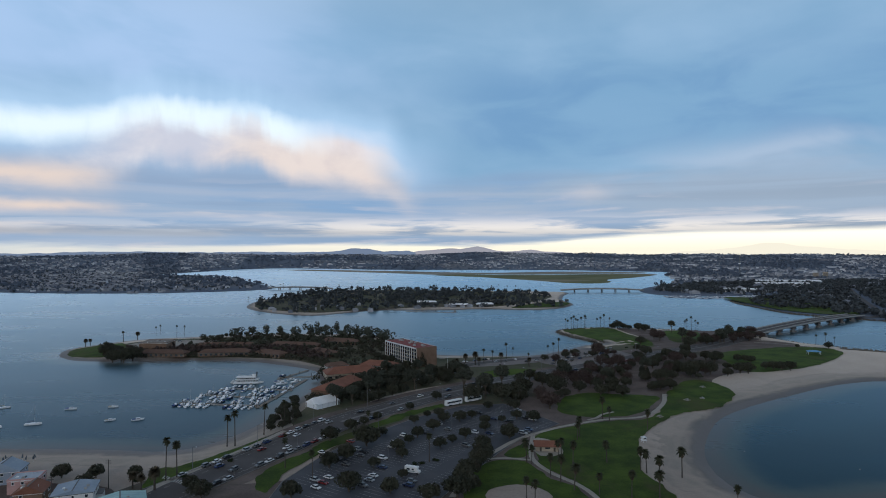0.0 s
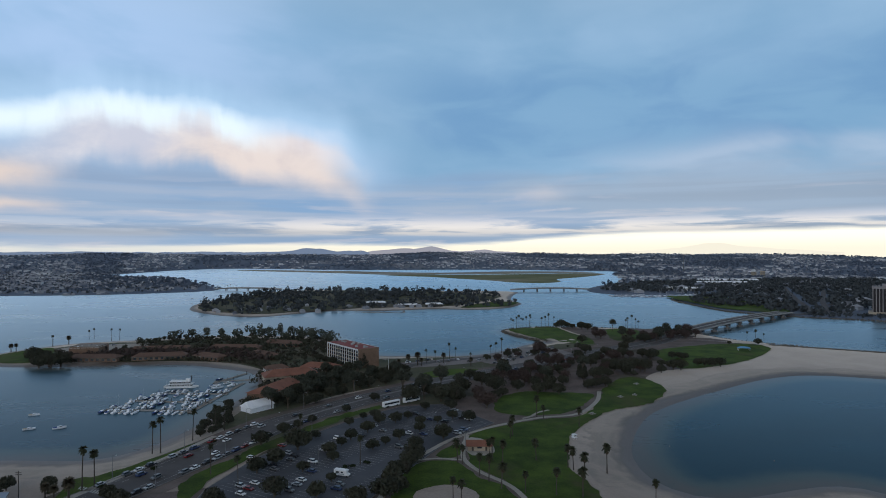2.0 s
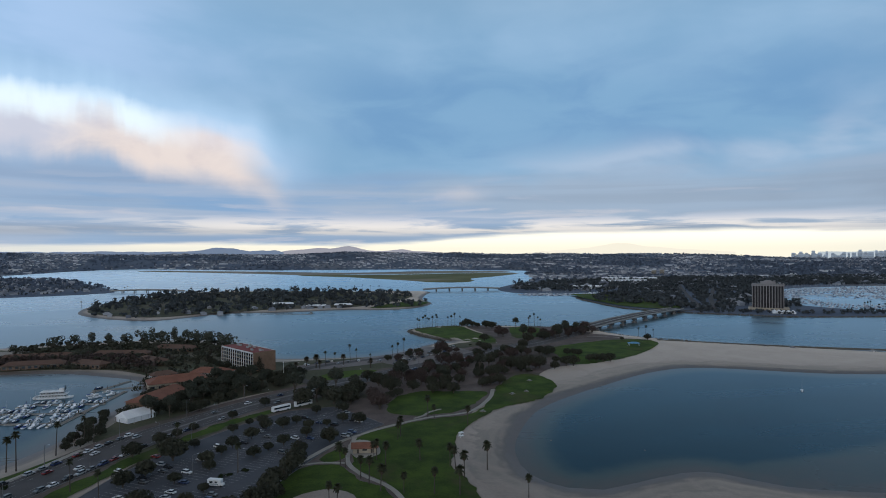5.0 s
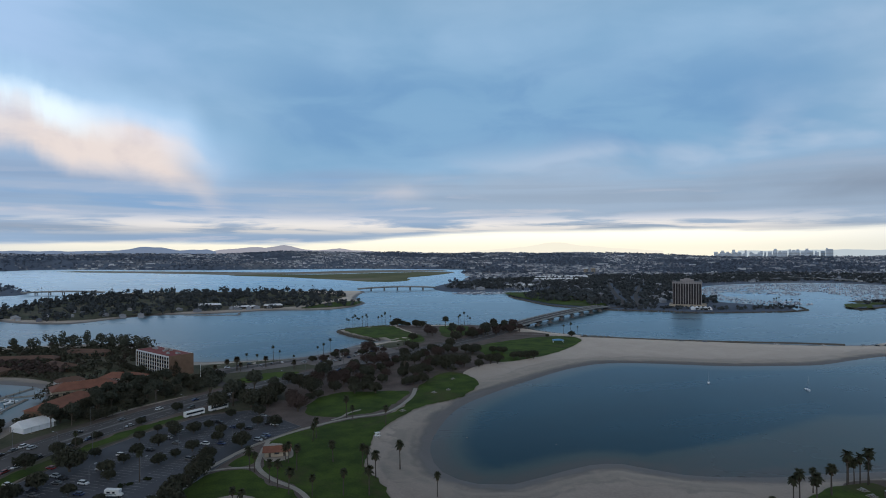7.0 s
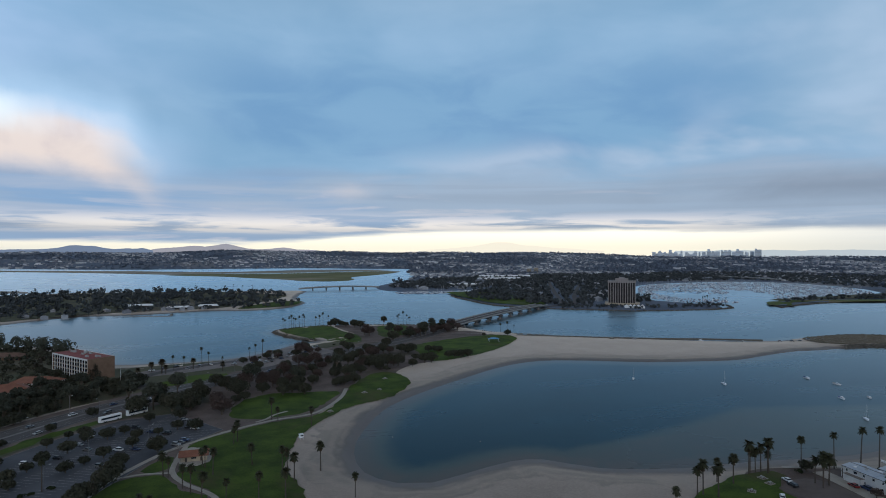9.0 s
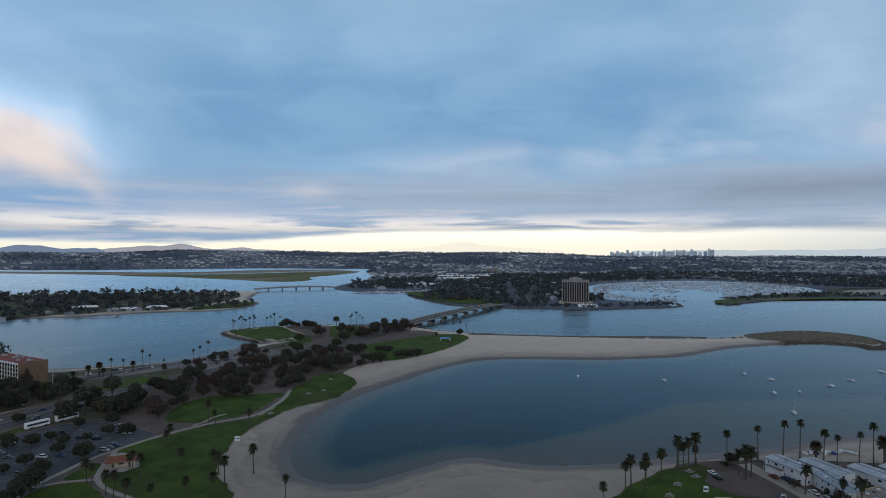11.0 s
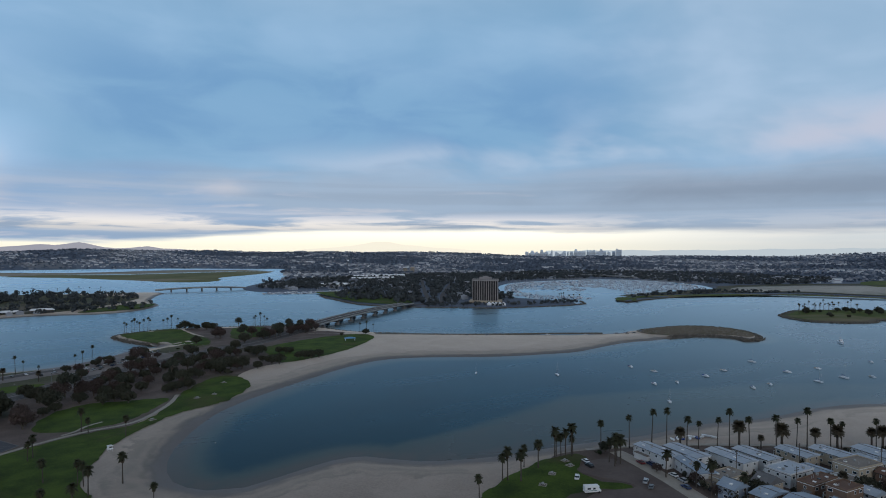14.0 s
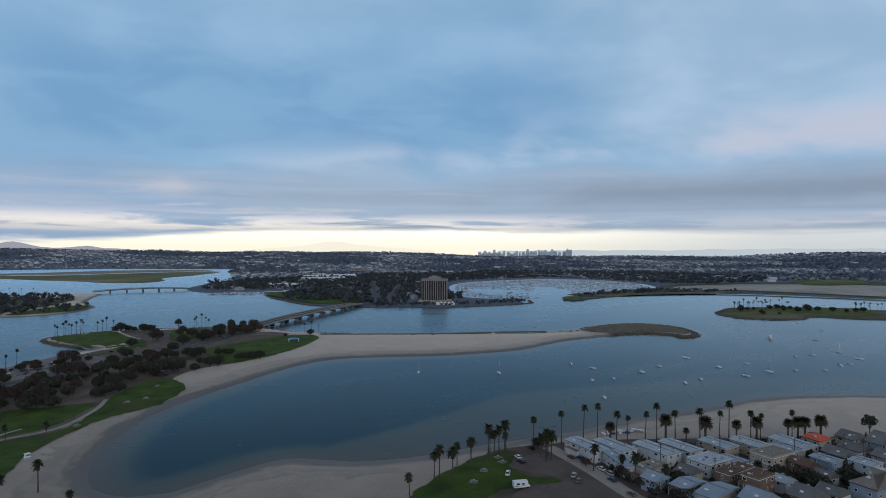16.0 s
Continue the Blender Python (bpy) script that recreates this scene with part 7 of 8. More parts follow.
def woods(name, q, z, label, size=(3.0, 5.5), height=(7, 13), tufts=46, leaf="woods", tuft=1.3, seed=1):
    """Many far trees in one mesh: a trunk and a lumpy, open crown of tufts each."""
    r = np.random.default_rng(seed)
    b = Build()
    V, F = [], []
    for (x, y), zz in zip(q, z):
        w, h = r.uniform(*size), r.uniform(*height)
        V += [(x - 0.25, y, zz - 0.3), (x + 0.25, y, zz - 0.3), (x + 0.1, y, zz + h * 0.6), (x - 0.1, y, zz + h * 0.6)]
        n = len(V)
        F.append((n - 4, n - 3, n - 2, n - 1))
        c = r.normal(size=(4, 3)) * (w * 0.45, w * 0.45, h * 0.12) + (x, y, zz + h * 0.62)
        d = r.normal(size=(tufts, 3))
        d /= np.linalg.norm(d, axis=1)[:, None]
        p = c[r.integers(0, 4, tufts)] + d * (w * 0.62, w * 0.62, h * 0.3)
        u = r.normal(size=(tufts, 3))
        v = np.cross(u, d)
        v /= np.maximum(np.linalg.norm(v, axis=1), 1e-3)[:, None]
        u = np.cross(v, d)
        s = tuft * r.uniform(0.6, 1.3, tufts)[:, None]
        quad = np.stack([p - u * s - v * s, p + u * s - v * s * 0.8, p + u * s * 0.9 + v * s, p - u * s * 0.8 + v * s * 0.9], 1).reshape(-1, 3)
        V += quad.tolist()
        F += [(n + 4 * i, n + 4 * i + 1, n + 4 * i + 2, n + 4 * i + 3) for i in range(tufts)]
    b.v, b.f = V, F
    ob = part(name, b, M[leaf])
    return tagged(ob, label, "trees", "", "stuff")


def town(name, q, z, label, size=(8, 15), height=(3.5, 7), seed=2, flat=0.3, walls="city", facing=False):
    """Small far houses with hipped or flat roofs, each its own island of the mesh."""
    r = np.random.default_rng(seed)
    b, rb = Build(), Build()
    for (x, y), zz in zip(q, z):
        w, d, h = r.uniform(*size), r.uniform(*size) * 0.7, r.uniform(*height)
        a = r.choice((0.3, 0.3 + math.pi / 2)) + r.normal() * 0.1
        if facing:
            a = -math.atan2(x, y) + r.normal() * 0.15
        ca, sa = math.cos(a), math.sin(a)
        put = lambda px, py, pz: (x + px * ca - py * sa, y + px * sa + py * ca, zz + pz)  # noqa: E731
        W, D = w / 2, d / 2
        b.add([put(px, py, pz) for pz in (-2, h) for px, py in ((-W, -D), (W, -D), (W, D), (-W, D))], [(0, 1, 5, 4), (1, 2, 6, 5), (2, 3, 7, 6), (3, 0, 4, 7)])
        W, D = W + 0.6, D + 0.6
        k = 0.15 if r.uniform() < flat else D * 0.55
        ins = W * 0.9 if k < 0.2 else max(W - D, 0.5)
        di = D * 0.9 if k < 0.2 else 0.1
        rb.add([put(-W, -D, h), put(W, -D, h), put(W, D, h), put(-W, D, h), put(-ins, -di, h + k), put(ins, -di, h + k), put(ins, di, h + k), put(-ins, di, h + k)],
               [(0, 1, 5, 4), (1, 2, 6, 5), (2, 3, 7, 6), (3, 0, 4, 7), (4, 5, 6, 7)])
    ob = tagged(part(name, b, M[walls]), label, "houses", "", "stuff")
    tagged(part("roofs", rb, M["city_roof"], ob), "grey and pale roofs, blue-grey with haze", "", "", "stuff")
    return ob


# haze painted into the roof colour, as in the far walls
M["city_roof"] = mat("hazy_roofs", (0.135, 0.148, 0.180), (0.33, 0.33, 0.345), 0.01, 0.8, island=0.95)


def far_z(q):
    return far_height(q, to_line(q, MAINLAND))


def polar(count, r0, r1, a0, a1, seed, power=1.0):
    r = np.random.default_rng(seed)
    rad = r0 + (r1 - r0) * r.uniform(0, 1, count) ** power
    az = np.radians(r.uniform(a0, a1, count))
    q = np.stack([rad * np.sin(az), rad * np.cos(az)], 1)
    return q[inside(q, MAINLAND)]


QUIVIRA = np.array([(540, 940), (620, 850), (850, 740), (940, 780), (900, 860), (960, 1050), (1120, 1250), (1440, 1380), (1660, 1320), (1660, 1060), (1480, 860), (1320, 850), (1060, 800), (970, 715), (1330, 690), (1520, 600), (1580, 380), (2150, 100), (2150, 700), (1700, 900), (1720, 1700), (1200, 1900), (640, 1750), (460, 1450), (560, 1250)], float)
crown_town = [(-1900, 1520), (-1236, 1510), (-924, 1470), (-700, 1465), (-560, 1525), (-500, 1600), (-640, 1900), (-850, 2230), (-1080, 2400), (-1300, 2600), (-1900, 2500)]
def quarter(q, seed, lo, hi):
    """Keeps the spots that lie in built-up quarters (lo to hi of a slow wave over the hills)."""
    k = np.array([noise.fractal((x * 0.0024 + seed, y * 0.0009 + (x + y) * 0.0006, 2.0), 1.0, 2.0, 4) for x, y in q])
    return q[(k > lo) & (k < hi)]


q = spots(crown_town, 900, 31)
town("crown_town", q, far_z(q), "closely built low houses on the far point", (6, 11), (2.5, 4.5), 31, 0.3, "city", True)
q = spots(crown_town, 150, 131)
town("crown_town", q, far_z(q), "white houses and sheds on the far point", (6, 13), (2.5, 4.5), 131, 0.6, "city_white", True)
q = spots(crown_town, 1300, 32)
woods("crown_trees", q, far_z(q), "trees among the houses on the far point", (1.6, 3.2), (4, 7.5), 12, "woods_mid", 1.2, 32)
def rows(count, r0, r1, a0, a1, seed, gap=46.0, power=0.8):
    """Spots along curved streets that follow the hillsides."""
    r = np.random.default_rng(seed)
    az = r.uniform(a0, a1, count)
    k = np.floor((r0 + (r1 - r0) * r.uniform(0, 1, count) ** power) / gap) * gap
    k = k + 70 * np.sin(az * 0.19 + k * 0.0016) + 34 * np.sin(az * 0.57 + 1.0) + r.normal(size=count) * 5
    q = np.stack([k * np.sin(np.radians(az)), k * np.cos(np.radians(az))], 1)
    return q[inside(q, MAINLAND)]


q = rows(15000, 1700, 4650, -46, 82, 33)
q = quarter(q[~inside(q, QUIVIRA)], 1.0, -0.10, 9)
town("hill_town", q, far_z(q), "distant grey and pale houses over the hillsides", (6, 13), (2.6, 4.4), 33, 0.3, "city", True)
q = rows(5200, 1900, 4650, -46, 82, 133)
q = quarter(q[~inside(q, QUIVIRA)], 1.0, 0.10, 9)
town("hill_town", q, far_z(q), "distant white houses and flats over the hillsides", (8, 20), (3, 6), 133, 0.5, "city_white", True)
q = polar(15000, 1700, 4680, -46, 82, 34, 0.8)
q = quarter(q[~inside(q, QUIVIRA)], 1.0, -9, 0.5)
woods("hill_trees", q, far_z(q), "distant trees over the hillsides, haze in their colour", (3, 6), (4, 7), 7, "woods_far", 2.2, 34)
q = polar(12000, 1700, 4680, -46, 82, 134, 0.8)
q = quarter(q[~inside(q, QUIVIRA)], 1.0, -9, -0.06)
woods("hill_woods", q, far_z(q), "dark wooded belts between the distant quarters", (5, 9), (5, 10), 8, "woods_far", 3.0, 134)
q = polar(420, 2100, 4500, -40, 75, 35, 0.9)
q = quarter(q[~inside(q, QUIVIRA)], 3.0, -0.05, 9)
town("sheds", q, far_z(q), "distant flat-roofed sheds and blocks", (18, 60), (4, 8), 35, 1.0, "city_white", True)
landing = [(560, 1090), (600, 930), (650, 880), (760, 850), (860, 900), (940, 1060), (1080, 1250), (1300, 1400), (1600, 1420), (1650, 1700), (1200, 1850), (700, 1700), (560, 1560), (520, 1400), (640, 1330), (760, 1320), (640, 1210)]
ROAD_A = np.array([(640, 896), (660, 888), (804, 1132), (1018, 1496), (1002, 1504), (786, 1142)], float)
ROAD_B = np.array([(664, 884), (682, 884), (806, 1062), (1038, 1372), (1024, 1382), (792, 1072)], float)
TOWER_YARD = np.array([(690, 860), (760, 800), (800, 850), (740, 920)], float)
q = spots(landing, 2300, 36, avoid=[ROAD_A, ROAD_B, TOWER_YARD])
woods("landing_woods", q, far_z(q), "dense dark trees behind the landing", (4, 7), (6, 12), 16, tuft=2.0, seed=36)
q = spots(landing, 160, 37, avoid=[ROAD_A, ROAD_B, TOWER_YARD, np.array([(530, 1260), (530, 920), (640, 880), (710, 1000), (700, 1240)], float)])
town("landing_sheds", q, far_z(q), "low buildings among the trees by the landing", (10, 26), (4, 7), 37, 0.7)


def warehouse(x, y, turn, w, d, h, label):
    ob = thing("warehouse", label, "building", "landing sheds", pose(x, y, float(far_z(np.array([(x, y)], float))[0]), 0, 0, turn))
    part("wall", Build().box(-w / 2, w / 2, -d / 2, d / 2, -1, h), M["wall_white"], ob)
    part("roof", Build().add([(-w / 2 - 1, -d / 2 - 1, h), (w / 2 + 1, -d / 2 - 1, h), (w / 2 + 1, d / 2 + 1, h), (-w / 2 - 1, d / 2 + 1, h), (-w / 2 - 1, 0, h + d * 0.16), (w / 2 + 1, 0, h + d * 0.16)], [(0, 3, 2, 1), (0, 1, 5, 4), (2, 3, 4, 5), (1, 2, 5), (3, 0, 4)]), M["tent"], ob, "pale metal roof")
    for i in range(int(w / 14)):
        px = -w / 2 + 14 * (i + 0.5)
        part("door", Build().box(px - 3, px + 3, -d / 2 - 0.1, -d / 2 + 0.05, 0, h * 0.7), M["glass"], ob)


warehouse(985, 1725, -9, 170, 26, 8, "long white-roofed shed among trees")
warehouse(905, 1610, -11, 130, 24, 7, "long white-roofed boat shed by the landing")
warehouse(700, 1420, -14, 70, 18, 6, "low white shed at the landing")


def apartment_block(x, y, w, h):
    ob = thing("apartment_block", "distant tan apartment block above the trees", "building", "distant blocks", pose(x, y, float(far_z(np.array([(x, y)], float))[0]), 0, 0, -30))
    part("wall", Build().box(-w / 2, w / 2, -w * 0.4, w * 0.4, -2, h), M["wall_tan"], ob)
    for k in range(int(h / 3.4)):
        part("window_band", Build().box(-w * 0.46, w * 0.46, -w * 0.4 - 0.1, -w * 0.4 + 0.1, 3.4 * k + 1.2, 3.4 * k + 2.6), M["glass"], ob)


apartment_block(1310, 2120, 17, 17)
apartment_block(1338, 2110, 16, 20)

q = spots([(620, 850), (720, 790), (850, 758), (900, 768), (900, 800), (800, 800), (700, 840), (640, 880)], 90, 38, avoid=[TOWER_YARD])
woods("channel_shrubs", q, far_z(q), "low trees along the channel bank", (2, 4), (3, 6), 24, tuft=1.0, seed=38)
q = spots([(1060, 770), (1200, 775), (1340, 730), (1500, 650), (1520, 690), (1400, 790), (1250, 830), (1100, 810)], 110, 39)
woods("mole_trees", q, far_z(q), "scattered trees on the mole", (2, 4), (4, 8), 22, tuft=1.2, seed=39)
for k, pts in enumerate([[(600, 876), (652, 894), (795, 1137), (1010, 1500)], [(612, 880), (673, 888), (799, 1067), (1031, 1377)], [(760, 1000), (883, 1111), (967, 1162)]]):
    ribbon("landing_road", pts, 9.0, 0.5, M["road"], "pale divided road beyond the bridge", "road", 20, far_z)

overlay("lawn_far", [(2036, 751), (2277, 666), (1981, 559), (1830, 640)], 1.5, M["lawn_dry"], "green playing field beyond the river", "lawn", height=far_z, cell=60)
ribbon("mole_grass", [(1000, 736), (1060, 786), (1140, 774), (1305, 718), (1402, 652), (1478, 522), (1526, 380), (1570, 250)], 40.0, 0.7, M["lawn_dry"], "dry grass along the top of the mole", "lawn", 20, far_z)
ribbon("river_road", [(1535, 956), (1651, 854), (1765, 753), (1878, 654), (1989, 556)], 12.0, 2.2, M["road"], "road along the far river bank", "road", 20, far_z)

# groves on the far side of the peninsula
def grove(name, points, count, seed, label, leaf, size=(3.0, 5.0), height=(5, 9), tufts=110, tuft=0.62, avoid=(), gap=5.0):
    q = spots(points, count * 6, seed, avoid=avoid)
    kept = []
    for a in q:
        if all((a[0] - c[0]) ** 2 + (a[1] - c[1]) ** 2 > gap * gap for c in kept):
            kept.append(a)
    kept = np.array(kept[:count])
    return woods(name, kept, on_main(kept), label, size, height, tufts, leaf, tuft, seed)


hotel_garden = [(-300, 590), (-260, 600), (-190, 590), (-130, 575), (-90, 545), (-60, 570), (-60, 660), (-150, 700), (-270, 690), (-250, 630)]
grove("hotel_garden", hotel_garden, 260, 93, "dark garden trees and shrubs between the hotel wings", "leaf", (2.5, 4.5), (3.5, 6.5), 80, 0.6, gap=4.6)
grove("hotel_hedges", [(-320, 572), (-230, 574), (-150, 562), (-110, 540), (-100, 560), (-150, 600), (-230, 614), (-310, 600)], 240, 193, "brown and green shrubs round the hotel wings", "leaf_red", (1.6, 3.4), (3.0, 7.0), 80, 0.5, gap=4.2)
grove("hotel_gums", [(-250, 690), (-150, 714), (-80, 695), (-55, 640), (-80, 640), (-150, 690)], 22, 94, "tall loose trees on the far shore of the hotel point", "leaf_grey", (4.5, 6.5), (11, 15), 190, 0.7, gap=12)
grove("cove_shrubs", [(-300, 561), (-230, 566), (-170, 560), (-120, 540), (-100, 515), (-94, 520), (-120, 552), (-170, 574), (-260, 578)], 170, 95, "shrubs and small trees along the cove walk", "leaf", (1.5, 2.8), (1.8, 4.2), 50, 0.45, gap=3.0)
grove("lobby_garden", [(-100, 470), (-84, 440), (-88, 404), (-92, 380), (-86, 396), (-66, 420), (-60, 455), (-45, 490), (-60, 530), (-85, 530), (-95, 505)], 90, 96, "dark garden planting round the lobby", "leaf", (2, 3.5), (3, 6), 70, 0.5, gap=4.5)
yard = [(316, 150), (345, 142), (400, 112), (440, 88), (452, 60), (400, 40), (350, 30), (300, 40), (292, 100)]
grove("yard_shrubs", yard, 240, 97, "small dark trees and shrubs in the yards", "leaf", (1.0, 2.6), (1.6, 4.8), 70, 0.38, gap=3.2)

q = spots([(1660, 980), (1690, 1360), (1480, 1420), (1500, 1700), (1900, 1850), (2250, 1400), (2150, 900), (1800, 820)], 1500, 43)
woods("river_woods", q, far_z(q), "dark belt of trees behind the basin", (4, 7), (5, 10), 14, tuft=2.1, seed=43)
bridge("viaduct", "distant pale road viaduct behind the basin", (1700, 1900), (1690, 1280), 9, 9, 9, 12, 18, 1.6, 2, False)

# the wooded island
q = spots([(-350, 1085), (-310, 1020), (-255, 975), (-199, 952), (-150, 985), (-60, 1030), (40, 1050), (110, 1060), (160, 1120), (190, 1165), (230, 1240), (240, 1320), (100, 1480), (-100, 1540), (-280, 1500), (-345, 1330), (-362, 1200)], 620, 41)
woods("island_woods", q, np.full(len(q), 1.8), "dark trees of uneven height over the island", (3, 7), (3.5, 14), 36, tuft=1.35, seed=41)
q = spots([(-300, 1020), (-200, 955), (-60, 1022), (60, 1036), (100, 1060), (-60, 1100), (-250, 1080)], 34, 42)
town("island_cottages", q, np.full(len(q), 1.8), "low cottages among the island's trees", (6, 11), (2.5, 4), 42)
q = spots([(100, 1055), (160, 1040), (205, 1062), (226, 1105), (228, 1140), (190, 1160), (150, 1120)], 34, 44)
woods("island_tip_trees", q, np.full(len(q), 1.8), "scattered trees on the island's lawn", (2.5, 4.5), (4, 9), 40, tuft=1.1, seed=44)


def pavilion(x, y, turn, w, d, h, label):
    ob = thing("pavilion", label, "building", "island pavilions", pose(x, y, 1.8, 0, 0, turn))
    part("wall", Build().box(-w / 2, w / 2, -d / 2, d / 2, -0.3, h), M["dark_wood"], ob)
    part("roof", Build().add([(-w / 2 - 1, -d / 2 - 1, h), (w / 2 + 1, -d / 2 - 1, h), (w / 2 + 1, d / 2 + 1, h), (-w / 2 - 1, d / 2 + 1, h), (-w / 2 + 2, 0, h + 2.5), (w / 2 - 2, 0, h + 2.5)], [(0, 3, 2, 1), (0, 1, 5, 4), (2, 3, 4, 5), (1, 2, 5), (3, 0, 4)]), M["tent"], ob)
    n = int(w / 4)
    for i in range(n):
        px = -w / 2 + w * (i + 0.5) / n
        part("window", Build().box(px - 1.2, px + 1.2, -d / 2 - 0.06, -d / 2 + 0.02, 1.0, 2.6), M["glass"], ob)
    return ob


pavilion(-32, 1112, 2, 40, 16, 4.5, "white-roofed pavilion on the island shore")
pavilion(28, 1072, -4, 36, 12, 3.0, "white-roofed boathouse on the island shore")
pavilion(74, 1066, 5, 30, 14, 4.5, "white restaurant with a pointed roof on the island")
dock("dock", (-60, 1000), (20, 975), 4.0)
dock("dock", (20, 1012), (20, 975), 3.0)
for x, y in ((-370, 1150), (120, 1500), (140, 1510), (100, 1505), (160, 1500), (180, 1490), (-420, 1590), (-430, 1600)):
    fan_palms.put(x, y, 1.0, size=0.75)
for i, (x, y) in enumerate([(895, 812), (900, 811), (904, 810), (899, 790), (908, 787), (910, 775)]):
    fan_palms.put(x, y, 2.0, size=0.8)
isle_palms = [(1059, 455), (1066, 450), (1091, 455), (1097, 451), (1106, 445), (1123, 448), (1118, 436), (1129, 429), (1159, 423), (1153, 411), (1100, 430), (1135, 440), (1080, 440), (1140, 420), (1203, 330), (1210, 325), (1201, 317), (1195, 307), (1218, 304), (1190, 325), (1030, 440)]
for i, (x, y) in enumerate(isle_palms):
    fan_palms.put(x, y, 2.1, size=0.74 + 0.1 * (i % 3))
    if i % 2 == 0:
        fan_palms.put(x + 5, y - 4 - i % 3, 2.1, size=0.72)
for x, y, s in ((1068, 448, 0.8), (1074, 441, 0.7), (1086, 436, 0.6), (1120, 426, 0.8), (1128, 418, 0.9), (1135, 411, 0.7), (1146, 405, 0.8), (1160, 400, 0.6), (1112, 400, 0.6), (1200, 318, 0.8), (1047, 438, 0.8), (1041, 403, 0.8), (1030, 395, 0.6), (1046, 379, 0.5), (1106, 377, 0.9), (1150, 381, 1.0), (1152, 366, 1.0), (1140, 374, 0.8), (1162, 348, 0.9), (1182, 322, 0.8), (1125, 384, 0.5), (1172, 332, 0.7)):
    dark_trees.put(x, y, 2.1, size=s)


# ---------------------------------------------------------------- crowded far marinas
def far_fleet(name, q, seed, label, sails=0.6):
    r = np.random.default_rng(seed)
    hulls, masts = Build(), Build()
    for x, y in q:
        L, a = r.uniform(8, 14), 0.75 + r.choice((0, math.pi)) + r.normal() * 0.06
        c, s = math.cos(a), math.sin(a)
        put = lambda u, v, z: (x + u * c - v * s, y + u * s + v * c, z)  # noqa: E731
        W = L * 0.15
        hulls.add([put(-L / 2, -W, -0.2), put(L * 0.2, -W, -0.2), put(L / 2, 0, -0.2), put(L * 0.2, W, -0.2), put(-L / 2, W, -0.2), put(-L / 2, -W * 1.1, 1.1), put(L * 0.2, -W * 1.1, 1.2), put(L * 0.53, 0, 1.5), put(L * 0.2, W * 1.1, 1.2), put(-L / 2, W * 1.1, 1.1)],
                  [(0, 1, 6, 5), (1, 2, 7, 6), (2, 3, 8, 7), (3, 4, 9, 8), (4, 0, 5, 9), (5, 6, 7, 8, 9)])
        hulls.add([put(-L * 0.2, -W * 0.7, 1.1), put(L * 0.2, -W * 0.5, 1.1), put(L * 0.2, W * 0.5, 1.1), put(-L * 0.2, W * 0.7, 1.1), put(-L * 0.18, -W * 0.6, 2.3), put(L * 0.1, -W * 0.4, 2.3), put(L * 0.1, W * 0.4, 2.3), put(-L * 0.18, W * 0.6, 2.3)],
                  [(0, 1, 5, 4), (1, 2, 6, 5), (2, 3, 7, 6), (3, 0, 4, 7), (4, 5, 6, 7)])
        if r.uniform() < sails:
            h = L * 1.2
            masts.add([put(-0.1, 0, 1), put(0.1, 0, 1), put(0.1, 0.1, h), put(-0.1, 0.1, h), put(0, -0.12, 1), put(0, -0.1, h)], [(0, 1, 2, 3), (1, 4, 5, 2), (4, 0, 3, 5)])
    ob = tagged(part(name, hulls, M["fleet"]), label, "boats", "", "stuff")
    if masts.v:
        tagged(part("masts", masts, M["alu"], ob), "bare masts", "", "", "stuff")


M["fleet"] = mat("far_boat_hulls", (0.04, 0.06, 0.12), (0.80, 0.81, 0.83), 0.01, 0.4, island=0.97)


def berths(points, row, gap, seed, turn=0.75):
    line = spline(points, 15.0)
    r = np.random.default_rng(seed)
    lo, hi = line.min(0), line.max(0)
    c = (lo + hi) / 2
    R = np.hypot(*(hi - lo)) / 2
    u, v = np.array((math.cos(turn), math.sin(turn))), np.array((-math.sin(turn), math.cos(turn)))
    q = np.array([c + u * (a + (6.2 if k % 2 else -6.2)) + v * b for k, a in enumerate(np.repeat(np.arange(-R, R, row), 2)) for b in np.arange(-R, R, gap)])
    q = q[inside(q, line)]
    return q[r.uniform(size=len(q)) > 0.36] + r.normal(size=2) * 0.5


far_fleet("basin_fleet", berths([(898, 858), (940, 862), (985, 880), (970, 930), (985, 1000), (1020, 1075), (1130, 1160), (1250, 1235), (1340, 1290), (1330, 1330), (1240, 1325), (1100, 1220), (930, 1000)], 31, 5.6, 51), 51, "close rows of white boats in the basin", 0.35)
far_fleet("basin_fleet", berths([(1250, 1250), (1262, 1060), (1240, 960), (1170, 890), (1120, 830), (1160, 818), (1314, 875), (1470, 880), (1625, 1070), (1625, 1290), (1430, 1345), (1330, 1320)], 33, 5.8, 52, 0.2), 52, "close rows of white boats along the basin's far side", 0.35)
far_fleet("basin_fleet", berths([(930, 830), (985, 818), (1010, 850), (1000, 920), (975, 900), (945, 870)], 26, 5.6, 54, 1.3), 54, "boats berthed behind the tower's point", 0.4)
far_fleet("basin_fleet", berths([(1080, 1110), (1130, 1000), (1190, 1020), (1240, 1120), (1250, 1220), (1150, 1170)], 44, 6.2, 55, 1.0), 55, "boats at the pontoons in the middle of the basin", 0.4)
far_fleet("landing_fleet", berths([(470, 1275), (560, 1245), (640, 1265), (740, 1300), (700, 1320), (600, 1295), (510, 1320)], 22, 5.2, 53), 53, "rows of white boats at the landing", 0.25)


